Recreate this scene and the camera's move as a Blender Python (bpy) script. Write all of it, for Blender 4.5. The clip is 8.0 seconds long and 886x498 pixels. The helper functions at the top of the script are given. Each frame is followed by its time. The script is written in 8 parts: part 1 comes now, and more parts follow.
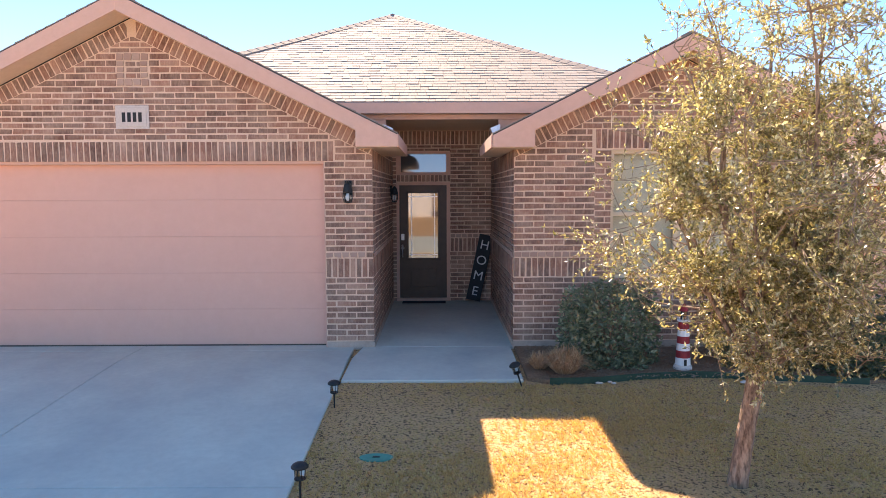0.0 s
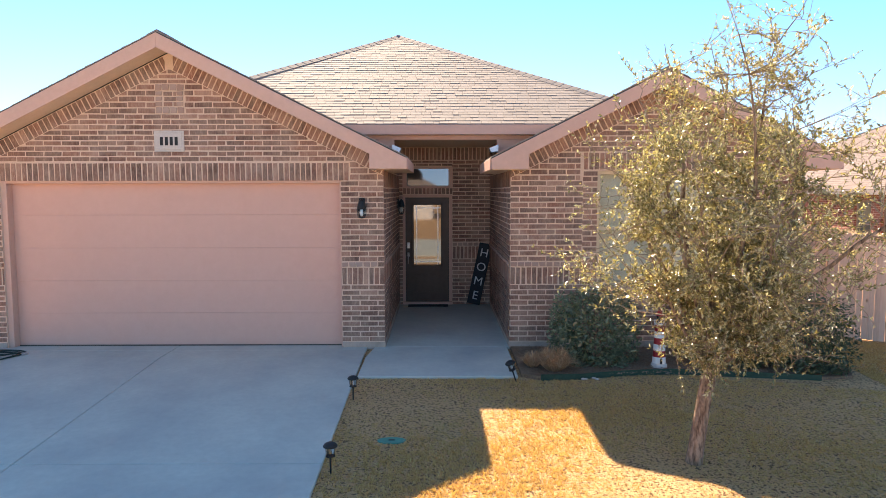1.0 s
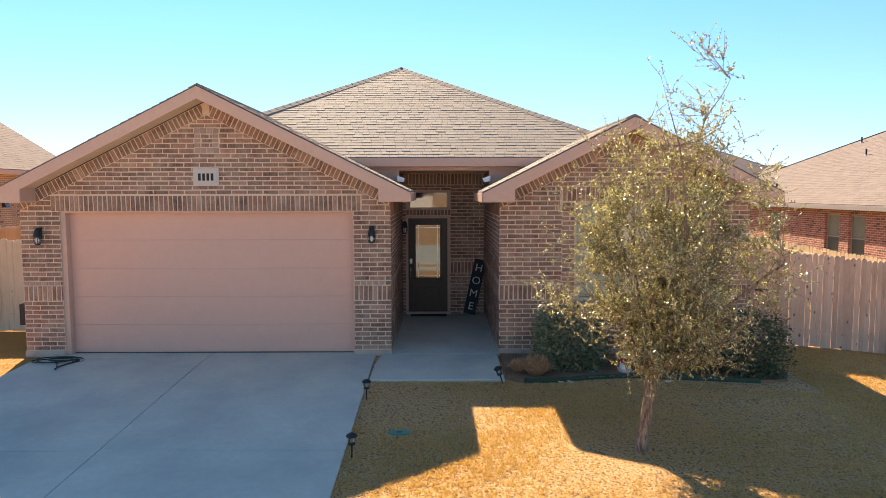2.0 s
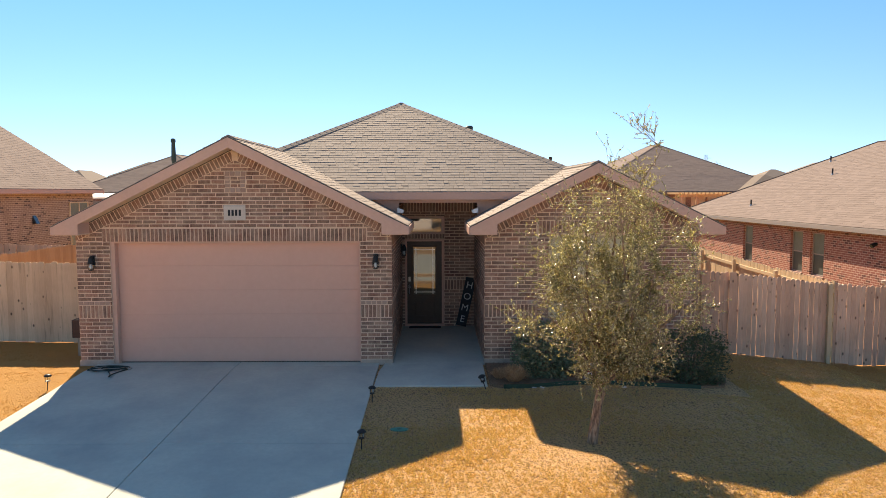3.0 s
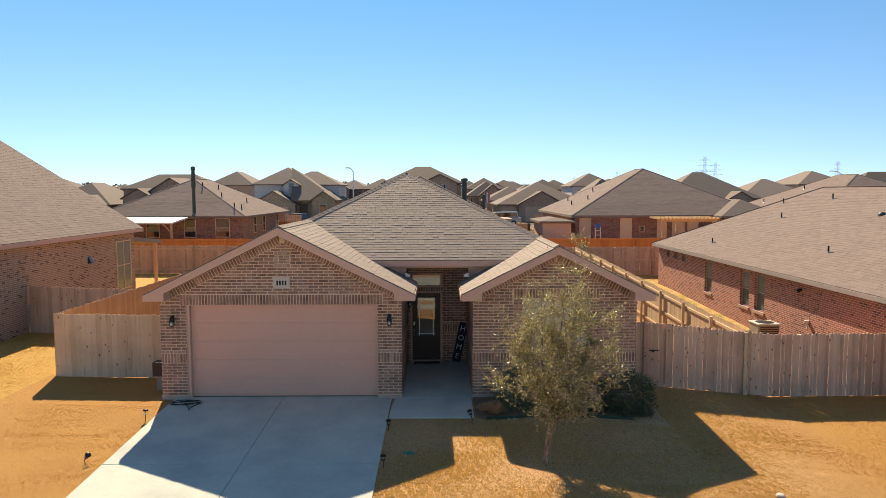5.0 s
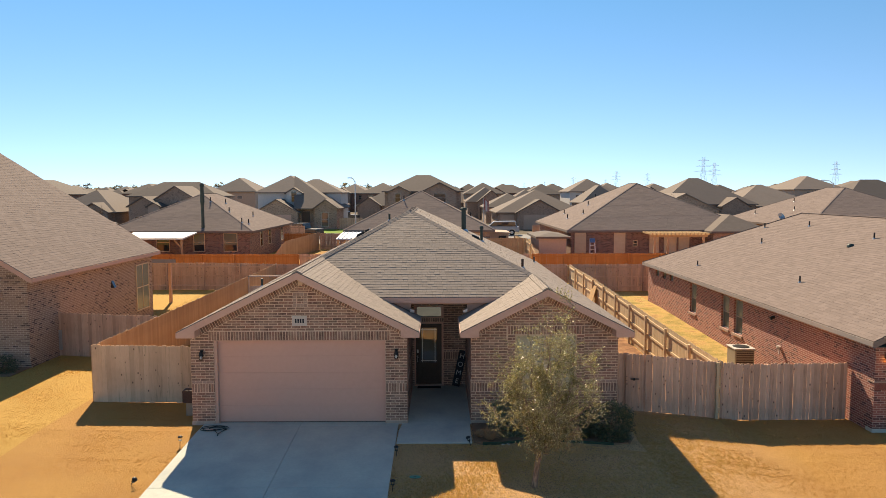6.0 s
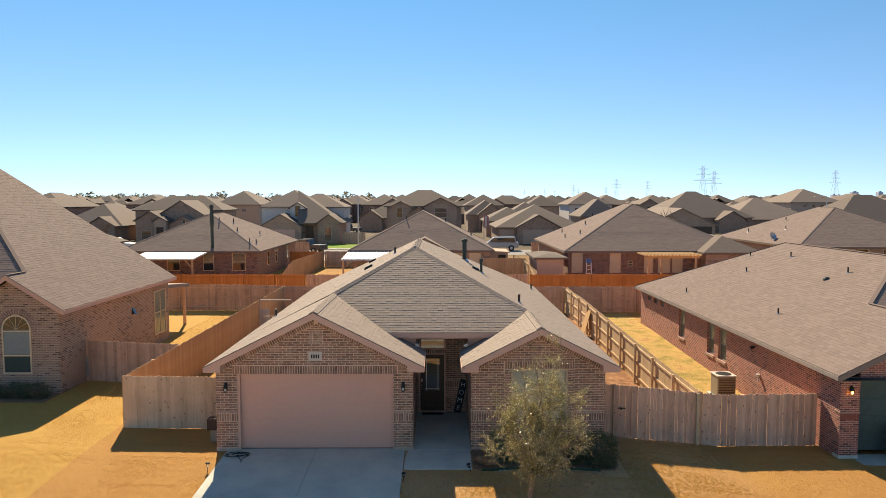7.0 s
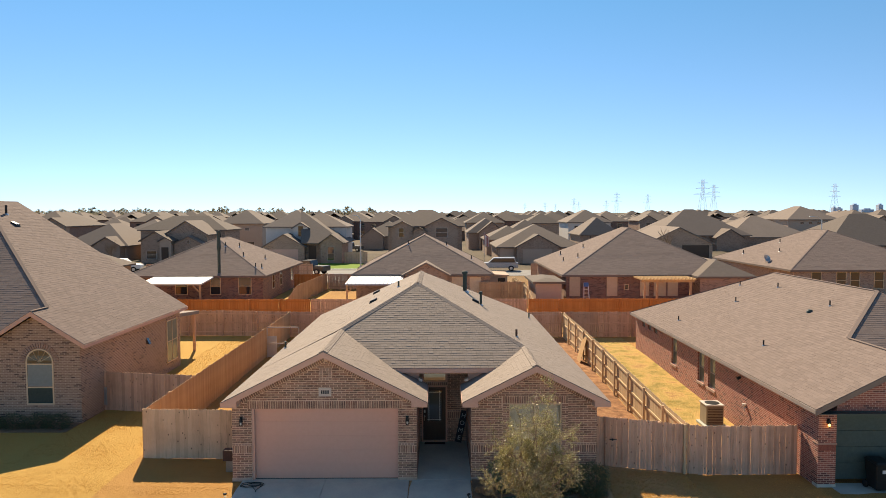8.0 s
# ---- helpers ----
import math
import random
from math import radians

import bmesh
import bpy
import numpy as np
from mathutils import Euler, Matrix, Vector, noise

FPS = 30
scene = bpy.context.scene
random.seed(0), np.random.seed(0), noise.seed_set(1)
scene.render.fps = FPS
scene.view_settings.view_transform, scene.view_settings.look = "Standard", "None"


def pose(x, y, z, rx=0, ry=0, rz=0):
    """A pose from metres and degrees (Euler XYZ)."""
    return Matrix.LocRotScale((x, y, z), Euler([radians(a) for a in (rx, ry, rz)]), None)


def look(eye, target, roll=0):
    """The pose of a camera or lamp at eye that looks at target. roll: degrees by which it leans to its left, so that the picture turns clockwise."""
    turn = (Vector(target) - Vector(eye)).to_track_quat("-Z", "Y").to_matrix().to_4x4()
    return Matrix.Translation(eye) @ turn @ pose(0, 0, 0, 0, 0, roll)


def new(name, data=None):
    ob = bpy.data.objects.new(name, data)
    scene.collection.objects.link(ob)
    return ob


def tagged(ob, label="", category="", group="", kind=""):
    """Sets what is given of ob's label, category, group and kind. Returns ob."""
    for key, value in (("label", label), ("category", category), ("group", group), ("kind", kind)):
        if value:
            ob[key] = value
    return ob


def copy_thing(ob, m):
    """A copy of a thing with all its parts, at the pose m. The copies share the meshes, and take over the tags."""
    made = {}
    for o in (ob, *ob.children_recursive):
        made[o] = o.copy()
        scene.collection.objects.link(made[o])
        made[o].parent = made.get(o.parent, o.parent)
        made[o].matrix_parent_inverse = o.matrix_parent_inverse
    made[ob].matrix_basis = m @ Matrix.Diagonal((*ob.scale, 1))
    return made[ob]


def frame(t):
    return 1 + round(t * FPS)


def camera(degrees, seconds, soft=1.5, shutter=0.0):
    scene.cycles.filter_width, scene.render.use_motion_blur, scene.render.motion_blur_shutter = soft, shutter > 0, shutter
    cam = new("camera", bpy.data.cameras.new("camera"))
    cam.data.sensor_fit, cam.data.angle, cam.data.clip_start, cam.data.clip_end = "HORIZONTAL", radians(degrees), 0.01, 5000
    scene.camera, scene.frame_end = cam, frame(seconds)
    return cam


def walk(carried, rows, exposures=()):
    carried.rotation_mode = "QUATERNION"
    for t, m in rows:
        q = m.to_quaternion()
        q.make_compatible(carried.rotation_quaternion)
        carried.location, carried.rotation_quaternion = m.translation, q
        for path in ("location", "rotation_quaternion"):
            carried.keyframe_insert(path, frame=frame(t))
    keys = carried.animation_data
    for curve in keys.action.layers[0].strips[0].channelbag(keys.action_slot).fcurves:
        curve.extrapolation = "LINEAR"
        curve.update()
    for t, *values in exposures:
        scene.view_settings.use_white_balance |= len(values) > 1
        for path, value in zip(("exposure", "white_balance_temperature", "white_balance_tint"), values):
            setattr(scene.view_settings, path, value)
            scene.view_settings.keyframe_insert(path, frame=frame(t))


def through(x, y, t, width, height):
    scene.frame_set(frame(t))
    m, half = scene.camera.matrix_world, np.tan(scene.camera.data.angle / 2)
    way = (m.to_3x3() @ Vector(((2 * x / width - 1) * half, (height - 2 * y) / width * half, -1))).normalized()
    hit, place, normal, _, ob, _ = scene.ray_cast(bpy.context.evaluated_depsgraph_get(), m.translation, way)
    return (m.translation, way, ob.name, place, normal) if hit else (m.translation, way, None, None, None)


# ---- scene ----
cam = camera(65.5, 8.0, soft=0.5)
PATH = [
    (0, (1.484, -8.982, 2.066), (1.495, -6.990, 1.900), -0.2),
    (0.5, (1.452, -9.461, 2.155), (1.464, -7.467, 1.988), -0.1),
    (1, (1.425, -10.015, 2.303), (1.436, -8.023, 2.137), -0.1),
    (1.5, (1.411, -10.750, 2.507), (1.422, -8.757, 2.340), -0.1),
    (2.8, (1.534, -13.114, 3.291), (1.545, -11.121, 3.127), -0.1),
    (3, (1.553, -13.542, 3.421), (1.565, -11.548, 3.257), -0.1),
    (3.5, (1.631, -14.571, 3.828), (1.644, -12.578, 3.664), -0.1),
    (4, (1.704, -15.502, 4.281), (1.715, -13.508, 4.116), -0.1),
    (4.5, (1.647, -16.526, 4.754), (1.658, -14.533, 4.591), -0.1),
    (6, (1.528, -19.469, 6.700), (1.541, -17.477, 6.534), -0.1),
    (6.5, (1.486, -20.432, 7.373), (1.498, -18.440, 7.208), -0.1),
    (7, (1.435, -21.334, 7.963), (1.447, -19.340, 7.817), 0.0),
    (7.5, (1.490, -22.146, 8.637), (1.496, -20.150, 8.510), -0.1),
    (8, (1.401, -22.807, 9.051), (1.411, -20.810, 8.943), -0.1),
]

walk(cam, [(t, look(eye, target, roll)) for t, eye, target, roll in PATH],
     exposures=[(0.0, 2.12, 7950, 23), (0.5, 2.02, 8000, 22), (1.0, 1.88, 8120, 18), (1.7, 1.63, 8350, 14), (2.8, 1.2, 8500, 14), (3.5, 1.03, 8550, 14), (4.7, 0.86, 8550, 13), (8.0, 0.76, 8550, 12)])

# ---- light: clear winter sky, one low sun behind the house ----
SUN_TO = Vector((-0.90, 3.47, 2.90)).normalized()
world = bpy.data.worlds.new("sky")
scene.world = world
world.use_nodes = True
wn = world.node_tree
sky = wn.nodes.new("ShaderNodeTexSky")
sky.sky_type = "NISHITA"
sky.sun_disc = False
sky.sun_elevation = math.asin(SUN_TO.z)
sky.sun_rotation = math.atan2(SUN_TO.x, SUN_TO.y)
sky.altitude = 1500
sky.air_density, sky.dust_density, sky.ozone_density = 1.0, 0.0, 2.3
# the lowest, palest band of the sky is kept thin
geo = wn.nodes.new("ShaderNodeTexCoord")
lift = wn.nodes.new("ShaderNodeVectorMath")
lift.operation = "MULTIPLY_ADD"
lift.inputs[1].default_value = (1.0, 1.0, 1.25)
lift.inputs[2].default_value = (0.0, 0.0, 0.07)
level = wn.nodes.new("ShaderNodeVectorMath")
level.operation = "NORMALIZE"
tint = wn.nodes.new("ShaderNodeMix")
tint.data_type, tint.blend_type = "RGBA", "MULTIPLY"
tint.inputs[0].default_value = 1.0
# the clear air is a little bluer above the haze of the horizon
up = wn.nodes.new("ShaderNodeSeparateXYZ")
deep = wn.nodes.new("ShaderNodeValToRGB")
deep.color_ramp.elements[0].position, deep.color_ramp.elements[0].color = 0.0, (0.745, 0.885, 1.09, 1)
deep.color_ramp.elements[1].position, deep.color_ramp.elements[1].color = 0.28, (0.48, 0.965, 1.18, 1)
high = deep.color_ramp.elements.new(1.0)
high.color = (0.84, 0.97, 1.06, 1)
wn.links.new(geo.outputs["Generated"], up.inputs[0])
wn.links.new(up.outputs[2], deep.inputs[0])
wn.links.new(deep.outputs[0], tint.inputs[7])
wn.links.new(geo.outputs["Generated"], lift.inputs[0])
wn.links.new(lift.outputs[0], level.inputs[0])
wn.links.new(level.outputs[0], sky.inputs[0])
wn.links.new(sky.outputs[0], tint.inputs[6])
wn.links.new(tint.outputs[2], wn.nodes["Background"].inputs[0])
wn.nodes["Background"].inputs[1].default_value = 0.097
sun = new("sun", bpy.data.lights.new("sun", "SUN"))
sun.data.energy, sun.data.angle, sun.data.color = 4.6, radians(0.5), (1.0, 0.935, 0.82)
sun.matrix_world = look(SUN_TO * 100, (0, 0, 0))


# ---- materials ----
def ramp(nt, fac, stops):
    r = nt.nodes.new("ShaderNodeValToRGB")
    el = r.color_ramp.elements
    while len(el) < len(stops):
        el.new(0.5)
    for e, (p, c) in zip(el, stops):
        e.position, e.color = p, (*c, 1)
    nt.links.new(fac, r.inputs[0])
    return r.outputs[0]


def noise_tex(nt, scale, detail=4.0, rough=0.6, coord="Object", stretch=(1, 1, 1)):
    tc = nt.nodes.new("ShaderNodeNewGeometry" if coord == "Position" else "ShaderNodeTexCoord")
    mp = nt.nodes.new("ShaderNodeMapping")
    mp.inputs["Scale"].default_value = stretch
    nt.links.new(tc.outputs[coord], mp.inputs[0])
    n = nt.nodes.new("ShaderNodeTexNoise")
    n.inputs["Scale"].default_value = scale
    n.inputs["Detail"].default_value = detail
    n.inputs["Roughness"].default_value = rough
    nt.links.new(mp.outputs[0], n.inputs[0])
    return n.outputs[0]


def mixed(nt, fac, a, b, how="MIX"):
    m = nt.nodes.new("ShaderNodeMix")
    m.data_type, m.blend_type = "RGBA", how
    for sock, v in ((m.inputs[0], fac), (m.inputs[6], a), (m.inputs[7], b)):
        if isinstance(v, (int, float)):
            sock.default_value = v
        elif isinstance(v, tuple):
            sock.default_value = (*v, 1)
        else:
            nt.links.new(v, sock)
    return m.outputs[2]


def math_node(nt, op, a, b=0.0):
    m = nt.nodes.new("ShaderNodeMath")
    m.operation = op
    for sock, v in zip(m.inputs, (a, b)):
        if isinstance(v, (int, float)):
            sock.default_value = v
        else:
            nt.links.new(v, sock)
    return m.outputs[0]


def piece_random(nt):
    """One number a piece, whether it is an object of its own or an island of a joined mesh."""
    oi = nt.nodes.new("ShaderNodeObjectInfo")
    ge = nt.nodes.new("ShaderNodeNewGeometry")
    return math_node(nt, "FRACT", math_node(nt, "ADD", oi.outputs["Random"], ge.outputs["Random Per Island"]))


def blank(name):
    m = bpy.data.materials.new(name)
    m.use_nodes = True
    return m, m.node_tree, m.node_tree.nodes["Principled BSDF"]


def bumped(nt, bsdf, height, strength, distance):
    b = nt.nodes.new("ShaderNodeBump")
    b.inputs["Strength"].default_value, b.inputs["Distance"].default_value = strength, distance
    nt.links.new(height, b.inputs["Height"])
    nt.links.new(b.outputs[0], bsdf.inputs["Normal"])


def surface(name, stops, grain=30.0, blotch=1.5, blotch_col=None, blotch_amount=0.25, rough=0.8, bump=0.15, dist=0.01,
            metal=0.0, stretch=(1, 1, 1), pieces=None, spec=0.3, where="Object", knots=0.0):
    """A surface with fine grain, larger blotches and, for pieces, a colour of its own for each."""
    m, nt, b = blank(name)
    g = noise_tex(nt, grain, 5, 0.65, where, stretch)
    if pieces:
        base = ramp(nt, piece_random(nt), pieces)
        col = mixed(nt, 0.46, base, ramp(nt, g, stops), "MIX")
    else:
        col = ramp(nt, g, stops)
    big = noise_tex(nt, blotch, 4, 0.6, where)
    fac = math_node(nt, "MULTIPLY", big, blotch_amount * 2)
    fac = math_node(nt, "MULTIPLY", fac, big)
    col = mixed(nt, fac, col, blotch_col or tuple(0.55 * c for c in stops[0][1]))
    if knots:
        ge = nt.nodes.new("ShaderNodeNewGeometry")
        mp = nt.nodes.new("ShaderNodeMapping")
        mp.inputs["Scale"].default_value = (1, 1, 0.62)
        nt.links.new(ge.outputs["Position"], mp.inputs[0])
        vo = nt.nodes.new("ShaderNodeTexVoronoi")
        vo.inputs["Scale"].default_value = 5.5
        nt.links.new(mp.outputs[0], vo.inputs[0])
        spot = ramp(nt, vo.outputs["Distance"], [(0.06, (1, 1, 1)), (0.16, (0, 0, 0))])
        col = mixed(nt, math_node(nt, "MULTIPLY", spot, knots), col, (0.07, 0.035, 0.02))
        streak = noise_tex(nt, 2.2, 4, 0.7, "Position", (6, 6, 0.35))
        col = mixed(nt, math_node(nt, "MULTIPLY", ramp(nt, streak, [(0.56, (0, 0, 0)), (0.74, (1, 1, 1))]), 0.65 * knots), col, (0.20, 0.115, 0.07))
    nt.links.new(col, b.inputs["Base Color"])
    b.inputs["Roughness"].default_value, b.inputs["Metallic"].default_value = rough, metal
    b.inputs["Specular IOR Level"].default_value = spec
    if bump:
        bumped(nt, b, g, bump, dist)
    return m


BRICK_TONES = [(0.0, (0.0454, 0.018, 0.0133)), (0.28, (0.095, 0.033, 0.0218)), (0.5, (0.186, 0.062, 0.0389)), (0.75, (0.283, 0.098, 0.0608)),
               (0.93, (0.41, 0.17, 0.109)), (1.0, (0.54, 0.31, 0.218))]
M_BRICK = surface("brick", [(0.33, (0.060, 0.025, 0.017)), (0.5, (0.205, 0.086, 0.058)), (0.68, (0.52, 0.32, 0.23))], 20, 3.2, (0.64, 0.46, 0.35), 0.5, 0.9,
                  0.8, 0.008, pieces=BRICK_TONES, where="Position", stretch=(2.4, 2.4, 0.7))
M_BRICK_PALE = surface("pale_brick", [(0.3, (0.40, 0.26, 0.20)), (0.7, (0.50, 0.36, 0.29))], 25, 6, (0.32, 0.18, 0.14), 0.4, 0.9, 0.5, 0.006,
                       pieces=[(0.0, (0.36, 0.21, 0.16)), (0.5, (0.45, 0.30, 0.24)), (1.0, (0.52, 0.39, 0.32))])
M_MORTAR = surface("mortar", [(0.3, (0.694, 0.495, 0.362)), (0.7, (0.836, 0.621, 0.461))], 60, 5, (0.53, 0.359, 0.263), 0.4, 0.95, 0.5, 0.005)
M_TRIM = surface("trim_paint", [(0.3, (0.645, 0.388, 0.294)), (0.7, (0.697, 0.427, 0.328))], 12, 0.8, (0.572, 0.349, 0.266), 0.2, 0.55, 0.04, 0.003)
# warm light bounced up from the ground is put into this golden tone
M_SOFFIT = surface("bounce_lit_soffit_paint", [(0.3, (0.76, 0.55, 0.39)), (0.7, (0.82, 0.60, 0.44))], 12, 0.8, None, 0.1, 0.6, 0.05, 0.003)
M_GARAGE = surface("garage_door_paint", [(0.3, (0.717, 0.405, 0.307)), (0.7, (0.756, 0.438, 0.335))], 6, 0.7, (0.659, 0.368, 0.279), 0.3, 0.5, 0.03, 0.002)
SHINGLE_TONES = [(0.0, (0.219, 0.18, 0.156)), (0.2, (0.27, 0.224, 0.194)), (0.8, (0.304, 0.25, 0.218)), (1.0, (0.334, 0.275, 0.241))]
M_SHINGLE = surface("shingle", [(0.3, (0.21, 0.17, 0.138)), (0.7, (0.45, 0.363, 0.30))], 90, 0.5, (0.20, 0.16, 0.13), 0.25, 0.85, 0.6, 0.004,
                    pieces=SHINGLE_TONES, spec=0.2)
M_DECK = surface("roof_deck", [(0.3, (0.06, 0.05, 0.04)), (0.7, (0.10, 0.085, 0.07))], 40, 1, None, 0.2, 0.95, 0.2)
M_CONCRETE = surface("concrete", [(0.25, (0.56, 0.578, 0.484)), (0.75, (0.66, 0.676, 0.571))], 14, 0.75, (0.33, 0.353, 0.342), 0.75, 0.85, 0.15, 0.003, where="Position")
M_JOINT = surface("joint", [(0.3, (0.10, 0.08, 0.065)), (0.7, (0.16, 0.13, 0.10))], 30, 2, None, 0.2, 0.95, 0.2)


def turf_ground():
    """Dormant turf near the houses; open land far beyond, darkened for haze and shade."""
    m, nt, b = blank("dry_turf")
    g = noise_tex(nt, 55, 5, 0.65)
    col = ramp(nt, g, [(0.3, (0.49, 0.283, 0.141)), (0.55, (0.745, 0.448, 0.228)), (0.75, (0.843, 0.546, 0.296))])
    big = noise_tex(nt, 0.5, 4)
    col = mixed(nt, math_node(nt, "MULTIPLY", big, 0.45), col, (0.42, 0.25, 0.10))
    # dark specks in the colour stand for shaded gaps between grass clumps
    bare = ramp(nt, noise_tex(nt, 36, 3, 0.55), [(0.40, (1, 1, 1)), (0.47, (0, 0, 0))])
    col = mixed(nt, math_node(nt, "MULTIPLY", bare, 0.9), col, (0.10, 0.06, 0.035))
    tc = nt.nodes.new("ShaderNodeTexCoord")
    sep = nt.nodes.new("ShaderNodeSeparateXYZ")
    nt.links.new(tc.outputs["Object"], sep.inputs[0])
    # the turf beyond the drive is a deeper gold
    gold = ramp(nt, g, [(0.3, (0.338, 0.166, 0.0488)), (0.55, (0.52, 0.275, 0.0721)), (0.75, (0.602, 0.342, 0.0986))])
    worn = ramp(nt, noise_tex(nt, 0.42, 4, 0.6), [(0.42, (0, 0, 0)), (0.62, (1, 1, 1))])
    gold = mixed(nt, math_node(nt, "MULTIPLY", worn, 0.45), gold, (0.40, 0.19, 0.06))
    mown = ramp(nt, g, [(0.3, (0.372, 0.204, 0.0534)), (0.55, (0.578, 0.349, 0.0808)), (0.75, (0.652, 0.417, 0.106))])
    gold = mixed(nt, math_node(nt, "LESS_THAN", sep.outputs[0], -9.65), gold, mown)
    col = mixed(nt, math_node(nt, "MAXIMUM", math_node(nt, "LESS_THAN", sep.outputs[0], -5.2), ramp(nt, math_node(nt, "MULTIPLY", sep.outputs[0], 0.08), [(0.6, (0, 0, 0)), (0.9, (1, 1, 1))])), col, mixed(nt, 0.15, gold, col))
    # trodden reddish earth behind the side gate, patchy weeds in the yard next to it
    lane = math_node(nt, "MULTIPLY", math_node(nt, "COMPARE", sep.outputs[0], 8.5), 1.0)
    lane_n = lane.node.inputs[0].links[0].from_node
    lane_n.inputs[2].default_value = 1.75
    past = math_node(nt, "MULTIPLY", lane, math_node(nt, "GREATER_THAN", sep.outputs[1], 1.6))
    past = math_node(nt, "MULTIPLY", past, math_node(nt, "LESS_THAN", sep.outputs[1], 26.0))
    earth = ramp(nt, noise_tex(nt, 2.5, 5, 0.7), [(0.3, (0.16, 0.075, 0.04)), (0.55, (0.36, 0.18, 0.09)), (0.75, (0.50, 0.29, 0.15))])
    col = mixed(nt, past, col, earth)
    # weeds and bare earth in the narrow yard beside it
    yard = math_node(nt, "COMPARE", sep.outputs[0], 12.4)
    yard.node.inputs[2].default_value = 2.05
    yard = math_node(nt, "MULTIPLY", yard, math_node(nt, "GREATER_THAN", sep.outputs[1], 2.0))
    yard = math_node(nt, "MULTIPLY", yard, math_node(nt, "LESS_THAN", sep.outputs[1], 26.0))
    weeds = ramp(nt, noise_tex(nt, 1.1, 5, 0.65), [(0.34, (0.20, 0.21, 0.055)), (0.46, (0.46, 0.36, 0.12)), (0.56, (0.62, 0.42, 0.16)), (0.68, (0.36, 0.19, 0.10))])
    col = mixed(nt, yard, col, mixed(nt, 0.35, weeds, col))
    mr = nt.nodes.new("ShaderNodeMapRange")
    mr.inputs["From Min"].default_value, mr.inputs["From Max"].default_value = 38.0, 75.0
    nt.links.new(sep.outputs[1], mr.inputs["Value"])
    # far ground is darkened to stand for haze and the shade between lots
    far_shade = ramp(nt, noise_tex(nt, 0.06, 4), [(0.3, (0.07, 0.058, 0.04)), (0.55, (0.12, 0.095, 0.065)), (0.75, (0.17, 0.13, 0.088))])
    col = mixed(nt, mr.outputs[0], col, far_shade)
    nt.links.new(col, b.inputs["Base Color"])
    b.inputs["Roughness"].default_value, b.inputs["Specular IOR Level"].default_value = 0.95, 0.2
    bumped(nt, b, g, 0.9, 0.03)
    return m


M_SOIL = turf_ground()
M_FENCE_GREY = surface("weathered_cedar", [(0.3, (0.56, 0.33, 0.23)), (0.7, (0.83, 0.535, 0.395))], 10, 1.2, (0.24, 0.15, 0.10), 0.35, 0.85, 0.35, 0.004,
                       stretch=(8, 8, 0.5), pieces=[(0.0, (0.44, 0.26, 0.17)), (0.3, (0.66, 0.41, 0.28)), (0.7, (0.79, 0.51, 0.35)), (1.0, (0.90, 0.62, 0.445))], where="Position", knots=0.85)
# pale cedar; brighter light on this fence is partly put into its tones
M_FENCE_PALE = surface("pale_weathered_cedar", [(0.3, (0.66, 0.44, 0.28)), (0.7, (0.86, 0.63, 0.43))], 10, 1.2, (0.32, 0.20, 0.12), 0.35, 0.85, 0.35, 0.004,
                       stretch=(8, 8, 0.5), pieces=[(0.0, (0.62, 0.41, 0.26)), (0.4, (0.78, 0.55, 0.365)), (1.0, (0.90, 0.67, 0.46))], where="Position", knots=0.9)
M_FENCE_WARM = surface("warm_cedar", [(0.3, (0.50, 0.30, 0.165)), (0.7, (0.64, 0.42, 0.25))], 10, 1.2, (0.25, 0.13, 0.06), 0.3, 0.85, 0.35, 0.004,
                       stretch=(8, 8, 0.5), pieces=[(0.0, (0.50, 0.30, 0.165)), (0.5, (0.58, 0.37, 0.21)), (1.0, (0.68, 0.45, 0.27))])
M_FENCE_PINE = surface("pale_pine", [(0.3, (0.52, 0.37, 0.22)), (0.7, (0.68, 0.51, 0.32))], 10, 1.2, (0.40, 0.27, 0.16), 0.3, 0.85, 0.35, 0.004,
                       stretch=(8, 8, 0.5), pieces=[(0.0, (0.54, 0.38, 0.22)), (0.5, (0.64, 0.47, 0.29)), (1.0, (0.74, 0.57, 0.37))])
M_FENCE_NEW = surface("orange_stained_cedar", [(0.3, (0.56, 0.19, 0.05)), (0.7, (0.68, 0.27, 0.085))], 10, 1.2, (0.30, 0.10, 0.03), 0.3, 0.8, 0.3, 0.004,
                      stretch=(8, 8, 0.5), pieces=[(0.0, (0.52, 0.17, 0.045)), (0.5, (0.62, 0.22, 0.06)), (1.0, (0.72, 0.29, 0.095))])
M_BLACK = surface("black_metal", [(0.3, (0.012, 0.014, 0.014)), (0.7, (0.025, 0.028, 0.028))], 40, 3, None, 0.2, 0.45, 0.1, 0.002)
M_DOOR = surface("dark_brown_door_paint", [(0.3, (0.06, 0.032, 0.0192)), (0.7, (0.08, 0.0448, 0.0288))], 12, 1, None, 0.1, 0.45, 0.04, 0.002, spec=0.4)
M_BARK = surface("bark", [(0.36, (0.10, 0.06, 0.04)), (0.62, (0.50, 0.34, 0.235))], 34, 6, (0.12, 0.07, 0.045), 0.4, 0.9, 1.0, 0.03, stretch=(1, 1, 0.25))


